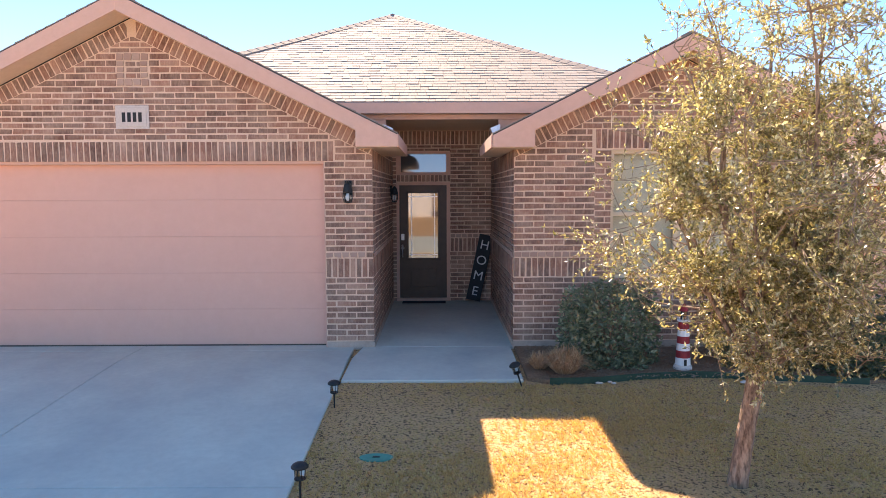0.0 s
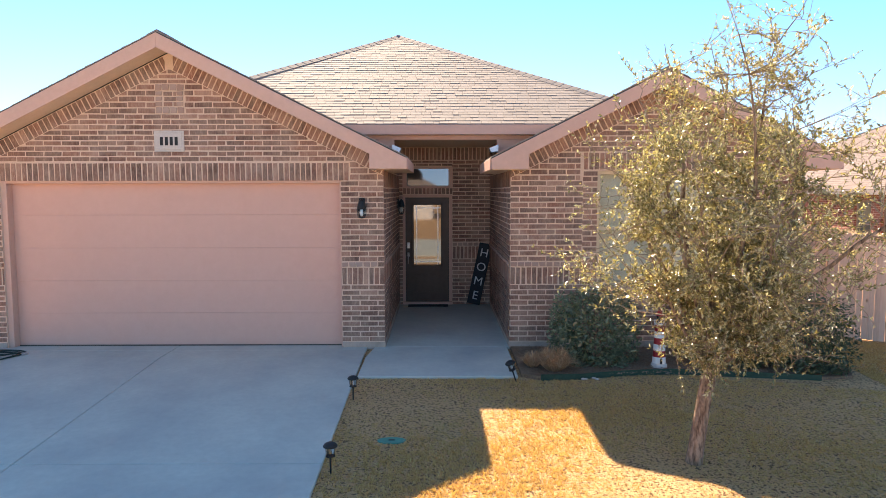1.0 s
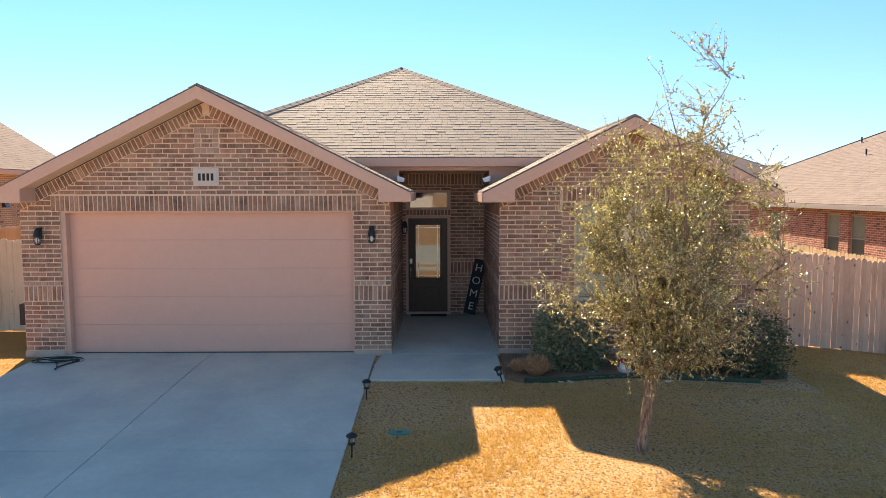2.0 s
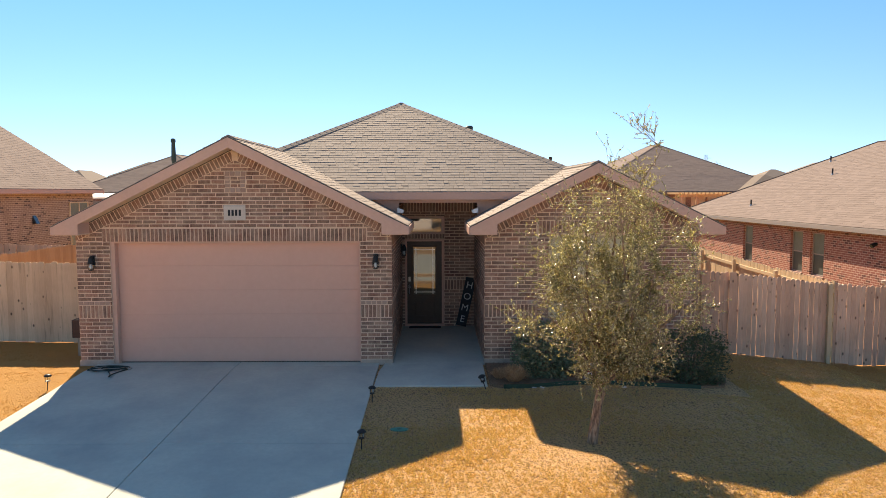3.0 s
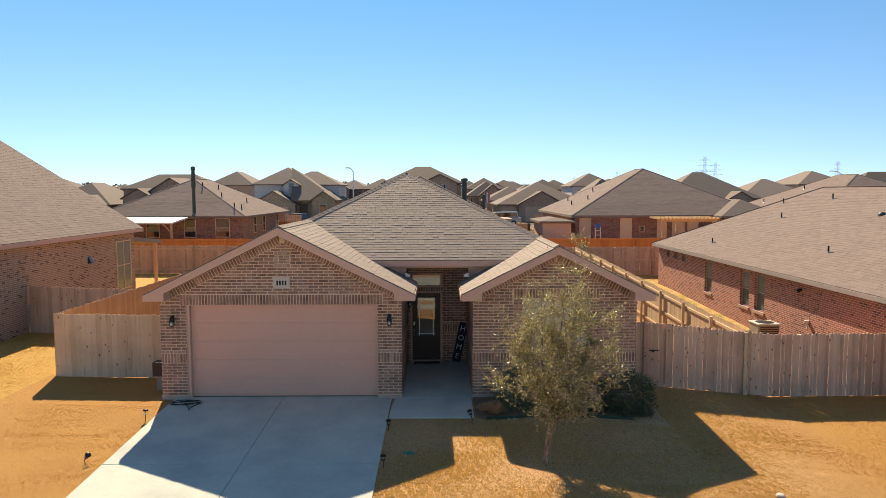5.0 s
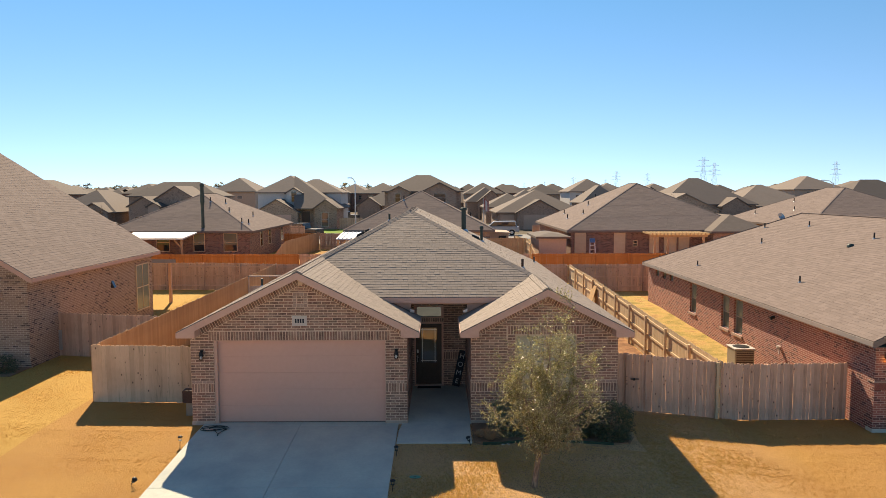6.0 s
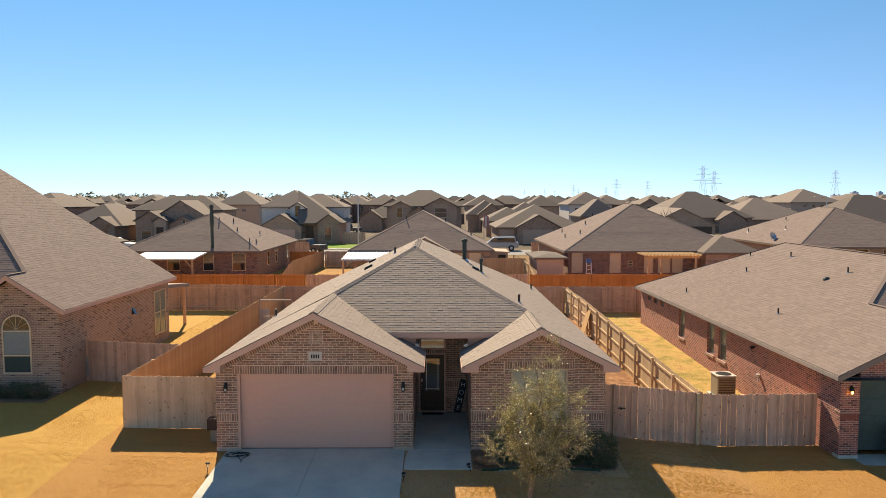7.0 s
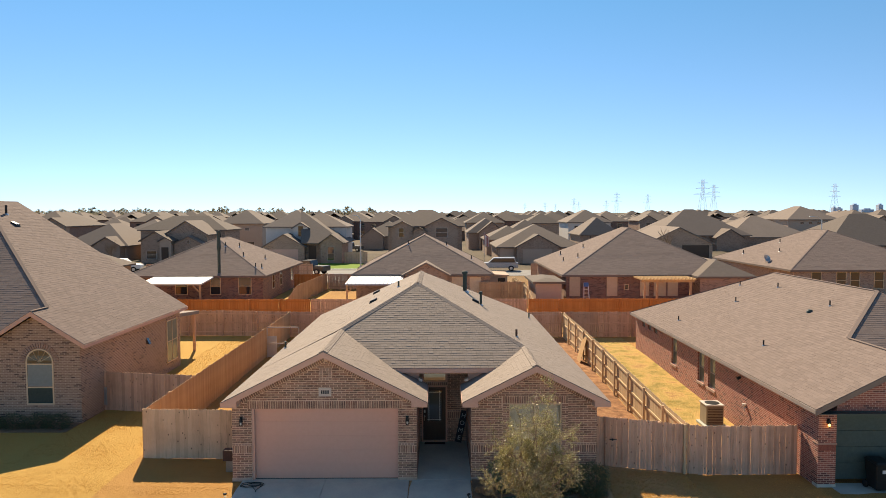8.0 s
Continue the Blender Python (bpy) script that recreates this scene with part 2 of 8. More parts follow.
def leafy(name, tones, through, rough=0.4, spec=0.5, glow=0.45):
    """Thin leaves: gloss above, and light that comes through them."""
    m, nt, b = blank(name)
    col = ramp(nt, piece_random(nt), tones)
    big = noise_tex(nt, 1.2, 3)
    col = mixed(nt, math_node(nt, "MULTIPLY", big, 0.35), col, tones[0][1])
    nt.links.new(col, b.inputs["Base Color"])
    b.inputs["Roughness"].default_value, b.inputs["Specular IOR Level"].default_value = rough, spec
    tr = nt.nodes.new("ShaderNodeBsdfTranslucent")
    nt.links.new(mixed(nt, 1.0, col, through, "MULTIPLY"), tr.inputs[0])
    mx = nt.nodes.new("ShaderNodeMixShader")
    mx.inputs[0].default_value = glow
    nt.links.new(b.outputs[0], mx.inputs[1])
    nt.links.new(tr.outputs[0], mx.inputs[2])
    nt.links.new(mx.outputs[0], nt.nodes["Material Output"].inputs[0])
    return m


M_LEAF = leafy("olive_leaf", [(0.0, (0.15, 0.148, 0.063)), (0.35, (0.355, 0.315, 0.153)), (0.7, (0.641, 0.559, 0.318)), (1.0, (0.97, 0.94, 0.679))], (0.95, 0.88, 0.46), 0.24, 1.0, 0.38)
M_SHRUB = leafy("shrub_leaf", [(0.0, (0.10, 0.13, 0.08)), (0.6, (0.22, 0.27, 0.165)), (0.9, (0.34, 0.37, 0.24)), (1.0, (0.42, 0.30, 0.15))], (1.0, 1.0, 0.5), 0.4, 0.5, 0.3)
M_SHRUB_DARK = leafy("dark_shrub_leaf", [(0.0, (0.05, 0.07, 0.04)), (0.6, (0.11, 0.14, 0.07)), (0.9, (0.19, 0.21, 0.11)), (1.0, (0.28, 0.21, 0.10))], (1.0, 1.0, 0.5), 0.4, 0.5, 0.3)
M_GRASS = leafy("dormant_grass", [(0.0, (0.568, 0.341, 0.156)), (0.4, (0.852, 0.541, 0.266)), (0.8, (0.941, 0.646, 0.333)), (1.0, (0.95, 0.777, 0.446))], (0.78, 0.80, 0.34), 0.8, 0.15, 0.42)
M_GRASS_GOLD = leafy("golden_dormant_grass", [(0.0, (0.401, 0.195, 0.0749)), (0.4, (0.583, 0.309, 0.113)), (0.8, (0.702, 0.399, 0.15)), (1.0, (0.784, 0.513, 0.246))], (0.9, 0.78, 0.32), 0.8, 0.15, 0.40)
M_TUFT = leafy("dry_tuft", [(0.0, (0.46, 0.28, 0.16)), (0.5, (0.66, 0.43, 0.26)), (1.0, (0.82, 0.60, 0.40))], (1.0, 0.85, 0.6), 0.8, 0.15, 0.4)
M_LAWN = leafy("green_grass", [(0.0, (0.20, 0.36, 0.03)), (0.6, (0.27, 0.45, 0.04)), (1.0, (0.36, 0.52, 0.06))], (1.0, 1.0, 0.4), 0.8, 0.15, 0.4)
M_WHITE = surface("white_paint", [(0.3, (0.72, 0.70, 0.67)), (0.7, (0.80, 0.78, 0.75))], 20, 2, None, 0.08, 0.5, 0.05, 0.002)
M_STEEL = surface("galvanised_metal", [(0.3, (0.45, 0.47, 0.48)), (0.7, (0.6, 0.62, 0.63))], 20, 3, None, 0.1, 0.35, 0.05, 0.002, metal=0.8)
M_ROOF_FAR = surface("far_shingle", [(0.3, (0.17, 0.135, 0.112)), (0.7, (0.25, 0.197, 0.163))], 3.0, 0.3, (0.16, 0.128, 0.108), 0.3, 0.92, 0.3, 0.02,
                     pieces=[(0.0, (0.09, 0.078, 0.068)), (0.35, (0.165, 0.13, 0.108)), (0.7, (0.225, 0.177, 0.147)), (1.0, (0.30, 0.24, 0.20))])
M_SHINGLE_EVEN = surface("even_shingle", [(0.3, (0.20, 0.155, 0.138)), (0.7, (0.325, 0.255, 0.23))], 40, 0.4, (0.19, 0.15, 0.12), 0.2, 0.92, 0.4, 0.004,
                         pieces=[(0.0, (0.180, 0.138, 0.119)), (0.5, (0.222, 0.172, 0.148)), (1.0, (0.262, 0.204, 0.177))], spec=0.08)


def brick_wall_material(name, tones, mortar, dark):
    """Brickwork for walls that stay far off."""
    m, nt, b = blank(name)
    tc = nt.nodes.new("ShaderNodeTexCoord")
    sep = nt.nodes.new("ShaderNodeSeparateXYZ")
    nt.links.new(tc.outputs["Object"], sep.inputs[0])
    com = nt.nodes.new("ShaderNodeCombineXYZ")
    nt.links.new(math_node(nt, "ADD", sep.outputs[0], sep.outputs[1]), com.inputs[0])
    nt.links.new(sep.outputs[2], com.inputs[1])
    bt = nt.nodes.new("ShaderNodeTexBrick")
    bt.inputs["Scale"].default_value = 1.0
    bt.inputs["Brick Width"].default_value, bt.inputs["Row Height"].default_value = 0.215, 0.0715
    bt.inputs["Mortar Size"].default_value, bt.inputs["Mortar Smooth"].default_value = 0.0075, 0.2
    bt.inputs["Color1"].default_value, bt.inputs["Color2"].default_value = (0, 0, 0, 1), (1, 1, 1, 1)
    nt.links.new(com.outputs[0], bt.inputs[0])
    # dark bricks come in drifts
    drift = noise_tex(nt, 0.9, 3)
    pick = math_node(nt, "ADD", bt.outputs[0], math_node(nt, "MULTIPLY", math_node(nt, "SUBTRACT", drift, 0.5), 0.7))
    col = ramp(nt, pick, [(dark - 0.08, tones[1]), (dark + 0.02, tones[0]), (0.6, tones[2]), (1.0, tones[0])])
    big = noise_tex(nt, 7, 4)
    col = mixed(nt, math_node(nt, "MULTIPLY", big, 0.3), col, tones[2])
    col = mixed(nt, bt.outputs["Fac"], col, mortar)
    nt.links.new(col, b.inputs["Base Color"])
    b.inputs["Roughness"].default_value = 0.9
    bumped(nt, b, math_node(nt, "SUBTRACT", 1.0, bt.outputs["Fac"]), 0.2, 0.008)
    return m


M_BW_BROWN = brick_wall_material("brown_brickwork", ((0.37, 0.24, 0.17), (0.11, 0.063, 0.047), (0.31, 0.195, 0.138)), (0.62, 0.475, 0.37), 0.2)
M_BW_DARK = brick_wall_material("dark_brickwork", ((0.22, 0.112, 0.08), (0.09, 0.048, 0.038), (0.27, 0.145, 0.105)), (0.46, 0.34, 0.27), 0.35)
M_BW_RED = brick_wall_material("red_brickwork", ((0.30, 0.098, 0.070), (0.12, 0.045, 0.036), (0.36, 0.132, 0.096)), (0.60, 0.41, 0.33), 0.24)
M_BW_TAN = brick_wall_material("tan_brickwork", ((0.42, 0.28, 0.20), (0.22, 0.135, 0.10), (0.36, 0.235, 0.165)), (0.55, 0.43, 0.34), 0.3)
M_BRICK_RED = surface("red_brick", [(0.3, (0.26, 0.09, 0.065)), (0.7, (0.36, 0.13, 0.095))], 25, 5, (0.16, 0.06, 0.045), 0.3, 0.9, 0.4, 0.005)


def glass_material(name, tint=(0.03, 0.035, 0.04), rough=0.03, ior=1.5):
    m, nt, b = blank(name)
    b.inputs["Base Color"].default_value = (*tint, 1)
    b.inputs["Roughness"].default_value = rough
    b.inputs["Specular IOR Level"].default_value = 0.8
    b.inputs["IOR"].default_value = ior
    bumped(nt, b, noise_tex(nt, 2.0, 1), 0.02, 0.01)
    return m


M_PANE = glass_material("window_glass")
M_DOOR_PANE = glass_material("door_glass", (0.10, 0.09, 0.08), 0.03, 1.8)
M_BLIND = surface("blind", [(0.3, (0.66, 0.51, 0.34)), (0.7, (0.74, 0.59, 0.41))], 5, 1, None, 0.1, 0.4, 0.05, 0.002)


# ---- building helpers ----
class Geo:
    """Vertices and faces of one mesh."""

    def __init__(self):
        self.v, self.f = [], []

    def solid(self, bottom, top):
        """A closed prism between two rings with the same number of corners."""
        k, n = len(self.v), len(bottom)
        self.v += [tuple(p) for p in bottom] + [tuple(p) for p in top]
        self.f.append(tuple(range(k + n - 1, k - 1, -1)))
        self.f.append(tuple(range(k + n, k + 2 * n)))
        for i in range(n):
            j = (i + 1) % n
            self.f.append((k + i, k + j, k + n + j, k + n + i))
        return self

    def box(self, x0, x1, y0, y1, z0, z1):
        ring = [(x0, y0), (x1, y0), (x1, y1), (x0, y1)]
        return self.solid([(x, y, z0) for x, y in ring], [(x, y, z1) for x, y in ring])

    def beam(self, a, b, w, h, up=(0, 0, 1)):
        """A bar of section w by h from a to b."""
        a, b, up = Vector(a), Vector(b), Vector(up)
        d = (b - a).normalized()
        s = d.cross(up).normalized() * (w / 2)
        u = s.cross(d).normalized() * (h / 2)
        ring = [-s - u, s - u, s + u, -s + u]
        return self.solid([b + r for r in ring], [a + r for r in ring])

    def strip(self, pts, w, h):
        """One bar of section w by h along points that lie nearly on one line of the plan."""
        d = (Vector(pts[-1]) - Vector(pts[0]))
        s = Vector((d.y, -d.x, 0)).normalized() * (w / 2)
        u = Vector((0, 0, h / 2))
        k = len(self.v)
        for p in pts:
            self.v += [tuple(Vector(p) + r) for r in (-s - u, s - u, s + u, -s + u)]
        for i in range(len(pts) - 1):
            for j in range(4):
                m = (j + 1) % 4
                self.f.append((k + 4 * i + j, k + 4 * i + m, k + 4 * i + 4 + m, k + 4 * i + 4 + j))
        n = k + 4 * (len(pts) - 1)
        self.f += [(k + 3, k + 2, k + 1, k), (n, n + 1, n + 2, n + 3)]
        return self

    def tube(self, pts, radii, n=8):
        """A round tube along points."""
        rings = []
        for i, p in enumerate(pts):
            p = Vector(p)
            d = (Vector(pts[min(i + 1, len(pts) - 1)]) - Vector(pts[max(i - 1, 0)])).normalized()
            s = d.cross(Vector((0.31, 0.17, 0.93)) if abs(d.z) < 0.9 else Vector((1, 0, 0.1))).normalized()
            u = d.cross(s)
            k = len(self.v)
            for j in range(n):
                a = 2 * math.pi * j / n
                self.v.append(tuple(p + (s * math.cos(a) + u * math.sin(a)) * radii[i]))
            rings.append(k)
        for k0, k1 in zip(rings, rings[1:]):
            for j in range(n):
                self.f.append((k0 + j, k0 + (j + 1) % n, k1 + (j + 1) % n, k1 + j))
        self.f.append(tuple(rings[0] + j for j in reversed(range(n))))
        self.f.append(tuple(rings[-1] + j for j in range(n)))
        return self

    def lathe(self, centre, profile, n=16):
        """A turned form: profile is a list of (radius, height)."""
        cx, cy, cz = centre
        k = len(self.v)
        for r, h in profile:
            for j in range(n):
                a = 2 * math.pi * j / n
                self.v.append((cx + r * math.cos(a), cy + r * math.sin(a), cz + h))
        for i in range(len(profile) - 1):
            for j in range(n):
                a, b = k + i * n + j, k + i * n + (j + 1) % n
                self.f.append((a, b, b + n, a + n))
        self.f.append(tuple(k + j for j in reversed(range(n))))
        self.f.append(tuple(k + (len(profile) - 1) * n + j for j in range(n)))
        return self

    def mesh(self, name, material, bevel=0.0):
        me = bpy.data.meshes.new(name)
        me.from_pydata(self.v, [], self.f)
        bm = bmesh.new()
        bm.from_mesh(me)
        bmesh.ops.remove_doubles(bm, verts=bm.verts, dist=1e-5)
        bmesh.ops.recalc_face_normals(bm, faces=bm.faces)
        if bevel:
            sharp = [e for e in bm.edges if e.is_manifold and e.calc_face_angle() > 0.6]
            bmesh.ops.bevel(bm, geom=sharp, offset=bevel, segments=1, affect="EDGES", clamp_overlap=True)
        bm.to_mesh(me)
        bm.free()
        me.materials.append(material)
        return me


def raw_mesh(name, v, f, material):
    me = bpy.data.meshes.new(name)
    me.from_pydata(v, [], f)
    me.materials.append(material)
    return me


def thing(name, label, category, at=(0, 0, 0), group="", kind=""):
    """An Empty at the base of a thing; its parts are built round it."""
    ob = new(name)
    ob.location = at
    ob.empty_display_size = 0.2
    return tagged(ob, label, category, group, kind)


def part(name, geo, material, parent=None, label="", bevel=0.0, smooth=False):
    me = geo.mesh(name, material, bevel) if isinstance(geo, Geo) else geo
    ob = new(name, me)
    ob.parent = parent
    if smooth:
        me.polygons.foreach_set("use_smooth", [True] * len(me.polygons))
    return tagged(ob, label)


def clip(poly, edges):
    """The part of a 2D polygon that lies inside all half planes (nx, ny, c): nx x + ny y <= c."""
    for nx, ny, c in edges:
        out = []
        for i, p in enumerate(poly):
            q = poly[(i + 1) % len(poly)]
            dp, dq = nx * p[0] + ny * p[1] - c, nx * q[0] + ny * q[1] - c
            if dp <= 0:
                out.append(p)
            if dp * dq < 0:
                s = dp / (dp - dq)
                out.append((p[0] + s * (q[0] - p[0]), p[1] + s * (q[1] - p[1])))
        poly = out
        if len(poly) < 3:
            return []
    return poly


def half_planes(poly):
    """The half planes of a convex polygon in either order."""
    area = sum(p[0] * q[1] - q[0] * p[1] for p, q in zip(poly, poly[1:] + poly[:1]))
    if area < 0:
        poly = poly[::-1]
    res = []
    for p, q in zip(poly, poly[1:] + poly[:1]):
        nx, ny = q[1] - p[1], p[0] - q[0]
        n = math.hypot(nx, ny)
        if n > 1e-9:
            res.append((nx / n, ny / n, (nx * p[0] + ny * p[1]) / n))
    return res


def poly_area(poly):
    return 0.5 * abs(sum(p[0] * q[1] - q[0] * p[1] for p, q in zip(poly, poly[1:] + poly[:1])))


M_MULCH = surface("dark_mulch", [(0.3, (0.15, 0.09, 0.058)), (0.7, (0.46, 0.28, 0.17))], 60, 4, None, 0.3, 0.95, 0.9, 0.03)
M_EDGING = surface("green_plastic", [(0.3, (0.016, 0.05, 0.032)), (0.7, (0.026, 0.075, 0.05))], 20, 3, None, 0.2, 0.45, 0.1, 0.003)
M_LID = surface("teal_plastic", [(0.3, (0.02, 0.27, 0.20)), (0.7, (0.035, 0.34, 0.26))], 20, 3, (0.10, 0.12, 0.09), 0.3, 0.5, 0.1, 0.003)
M_HOSE = surface("green_hose", [(0.3, (0.012, 0.03, 0.024)), (0.7, (0.02, 0.045, 0.036))], 40, 3, None, 0.1, 0.4, 0.05, 0.002)
M_RED = surface("red_paint", [(0.3, (0.28, 0.02, 0.025)), (0.7, (0.36, 0.03, 0.035))], 20, 3, (0.2, 0.03, 0.03), 0.2, 0.5, 0.05, 0.002)
M_CHALK = surface("chalk_board", [(0.3, (0.022, 0.024, 0.026)), (0.7, (0.035, 0.037, 0.04))], 20, 3, None, 0.2, 0.7, 0.1, 0.002)
M_LETTER = surface("pale_letter", [(0.3, (0.55, 0.57, 0.57)), (0.7, (0.68, 0.70, 0.70))], 30, 5, None, 0.1, 0.6, 0.05, 0.002)
M_STONE = surface("cast_stone", [(0.3, (0.58, 0.50, 0.44)), (0.7, (0.68, 0.60, 0.53))], 40, 4, None, 0.2, 0.85, 0.2, 0.003)
M_RAKE = surface("taupe_board_paint", [(0.3, (0.20, 0.155, 0.13)), (0.7, (0.25, 0.20, 0.165))], 8, 1, None, 0.15, 0.6, 0.05, 0.002)
M_COVER = surface("blue_grey_sheet_metal", [(0.3, (0.36, 0.42, 0.52)), (0.7, (0.46, 0.52, 0.62))], 6, 1, (0.28, 0.32, 0.40), 0.3, 0.5, 0.05, 0.002)
M_SILVER = surface("silver_car_paint", [(0.3, (0.34, 0.35, 0.36)), (0.7, (0.42, 0.43, 0.44))], 10, 1, None, 0.1, 0.3, 0.0, 0.002, spec=0.6)
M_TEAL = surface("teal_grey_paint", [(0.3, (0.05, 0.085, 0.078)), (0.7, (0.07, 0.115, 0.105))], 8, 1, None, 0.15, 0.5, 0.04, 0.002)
M_DKGREEN = surface("dark_green_metal", [(0.3, (0.03, 0.055, 0.05)), (0.7, (0.05, 0.08, 0.072))], 20, 2, None, 0.2, 0.5, 0.08, 0.003)
M_STUCCO = surface("pale_stucco", [(0.3, (0.62, 0.58, 0.54)), (0.7, (0.72, 0.68, 0.63))], 10, 1, None, 0.15, 0.85, 0.15, 0.005)
M_STUCCO_TAN = surface("tan_stucco", [(0.3, (0.50, 0.36, 0.27)), (0.7, (0.58, 0.43, 0.33))], 10, 1, None, 0.15, 0.85, 0.15, 0.005)
M_ASPHALT = surface("road_surface", [(0.3, (0.22, 0.21, 0.20)), (0.7, (0.32, 0.31, 0.29))], 20, 0.5, None, 0.3, 0.9, 0.2, 0.005)
M_EAVE = surface("grey_eave_paint", [(0.3, (0.33, 0.28, 0.25)), (0.7, (0.39, 0.335, 0.30))], 12, 1.5, (0.25, 0.20, 0.17), 0.3, 0.6, 0.06, 0.002)
M_SCREEN = surface("insect_screen", [(0.3, (0.085, 0.095, 0.085)), (0.7, (0.11, 0.12, 0.105))], 30, 2, None, 0.1, 0.5, 0.02, 0.001)
M_ACBODY = surface("tan_enamel", [(0.3, (0.30, 0.25, 0.19)), (0.7, (0.36, 0.30, 0.23))], 20, 2, None, 0.1, 0.5, 0.05, 0.002)
M_TIMBER = surface("bright_timber", [(0.3, (0.55, 0.33, 0.15)), (0.7, (0.68, 0.44, 0.22))], 12, 2, None, 0.2, 0.8, 0.2, 0.004)
M_BROWNBOX = surface("brown_plastic", [(0.3, (0.06, 0.035, 0.028)), (0.7, (0.085, 0.05, 0.04))], 20, 2, None, 0.1, 0.6, 0.05, 0.002)
M_PAINT_DARK = surface("dark_car_paint", [(0.3, (0.02, 0.022, 0.028)), (0.7, (0.03, 0.033, 0.04))], 10, 1, None, 0.1, 0.25, 0.0, 0.002, spec=0.6)
M_TYRE = surface("tyre_rubber", [(0.3, (0.015, 0.015, 0.015)), (0.7, (0.03, 0.03, 0.03))], 40, 2, None, 0.1, 0.9, 0.1, 0.004)
M_FARGREEN = leafy("far_foliage", [(0.0, (0.15, 0.145, 0.12)), (0.6, (0.23, 0.21, 0.175)), (1.0, (0.36, 0.29, 0.235))], (1, 1, 0.8), 0.8, 0.1, 0.5)


def bulb_material():
    m, nt, b = blank("warm_bulb")
    b.inputs["Base Color"].default_value = (1.0, 0.8, 0.5, 1)
    b.inputs["Emission Color"].default_value = (1.0, 0.55, 0.15, 1)
    b.inputs["Emission Strength"].default_value = 6.0
    return m


M_BULB = bulb_material()
M_SAGE = surface("sage_blind", [(0.3, (0.22, 0.245, 0.20)), (0.7, (0.27, 0.295, 0.25))], 8, 1, None, 0.2, 0.15, 0.02, 0.002, spec=0.6)
M_SHADE_GREY = surface("grey_blind", [(0.3, (0.205, 0.259, 0.259)), (0.7, (0.248, 0.308, 0.31))], 8, 1, None, 0.15, 0.25, 0.02, 0.002)
M_FROST = surface("frosted_bulb", [(0.3, (0.75, 0.75, 0.72)), (0.7, (0.82, 0.82, 0.80))], 10, 1, None, 0.05, 0.25, 0.0)
M_FOOTING = surface("footing_concrete", [(0.3, (0.50, 0.385, 0.31)), (0.7, (0.62, 0.49, 0.40))], 25, 3, (0.30, 0.22, 0.17), 0.6, 0.9, 0.4, 0.006)

# ---- ground ----
def ground_z(x, y):
    z = -0.05 * min(max(0.0, -y - 0.6), 8.0)
    # the lots across the alley lie a metre higher
    a = min(max((y - 32.5) / 5.0, 0.0), 1.0)
    z += 1.0 * a * a * (3 - 2 * a)
    if x > 6.5:
        z -= min(0.10 * (x - 6.5), 0.45) * min(max((20.0 - y) / 16.0, 0.0), 1.0)
    if x < -6.0:
        z += min(max((34.0 - y) / 8.0, 0.0), 1.0) * min(0.022 * (-6.0 - x), 0.17)
    return z


def build_ground():
    xs = sorted(set([round(-16 + 0.5 * i, 2) for i in range(65)] + [-3000, -1200, -500, -200, -100, -60, -40, -28, -22, 20, 24, 32, 45, 60, 100, 200, 500, 1200, 3000]))
    ys = sorted(set([round(-10 + 0.5 * i, 2) for i in range(41)] + [-3000, -800, -200, -80, -45, -30, -22, -16, -12, 12, 14, 16, 18, 20, 26, 30, 32.5, 33.5, 34.5, 35.5, 36.5, 37.5, 45, 60, 90, 130, 200, 400, 900, 2000, 4000]))
    v = []
    for y in ys:
        for x in xs:
            b = noise.noise(Vector((x * 0.6, y * 0.6, 3.0))) * 0.018 if abs(x) < 20 and -10 < y < 12 else 0.0
            v.append((x, y, ground_z(x, y) - 0.015 + b))
    n = len(xs)
    f = [(j * n + i, j * n + i + 1, (j + 1) * n + i + 1, (j + 1) * n + i) for j in range(len(ys) - 1) for i in range(n - 1)]
    ob = new("ground", raw_mesh("ground", v, f, M_SOIL))
    tagged(ob, "dormant golden-brown turf ground reaching the horizon", "ground", kind="structure")


build_ground()


def slab(name, poly, label, parent=None, lift=0.02, depth=0.15, material=None):
    """A concrete slab over a plan polygon, following the fall of the ground."""
    g = Geo()
    g.solid([(x, y, ground_z(x, y) - depth) for x, y in poly], [(x, y, ground_z(x, y) + lift) for x, y in poly])
    ob = part(name, g, material or M_CONCRETE, parent, label, bevel=0.008)
    return ob


drive = thing("driveway", "pale concrete driveway with sawn control joints before the garage", "driveway", kind="structure")
for x0, x1 in ((-5.25, -2.446), (-2.439, 0.36)):
    for y0, y1 in ((-0.175, 0.13), (-3.95, -0.183), (-8.4, -3.956), (-11.0, -8.415)):
        slab("slab_panel", [(x0, y0), (x1, y0), (x1, -0.6), (x1, y1), (x0, y1), (x0, -0.6)] if y0 < -0.6 < y1 else [(x0, y0), (x1, y0), (x1, y1), (x0, y1)], "", drive)
walkway = thing("walkway", "concrete front walk and porch floor", "walkway", kind="structure")
slab("slab_panel", [(0.385, -1.46), (2.42, -1.46), (2.42, -0.6), (2.42, 0.0), (0.47, 0.0), (0.40, -0.6)], "", walkway)
slab("slab_panel", [(0.60, 0.004), (2.46, 0.004), (2.46, 3.88), (0.60, 3.88)], "", walkway)


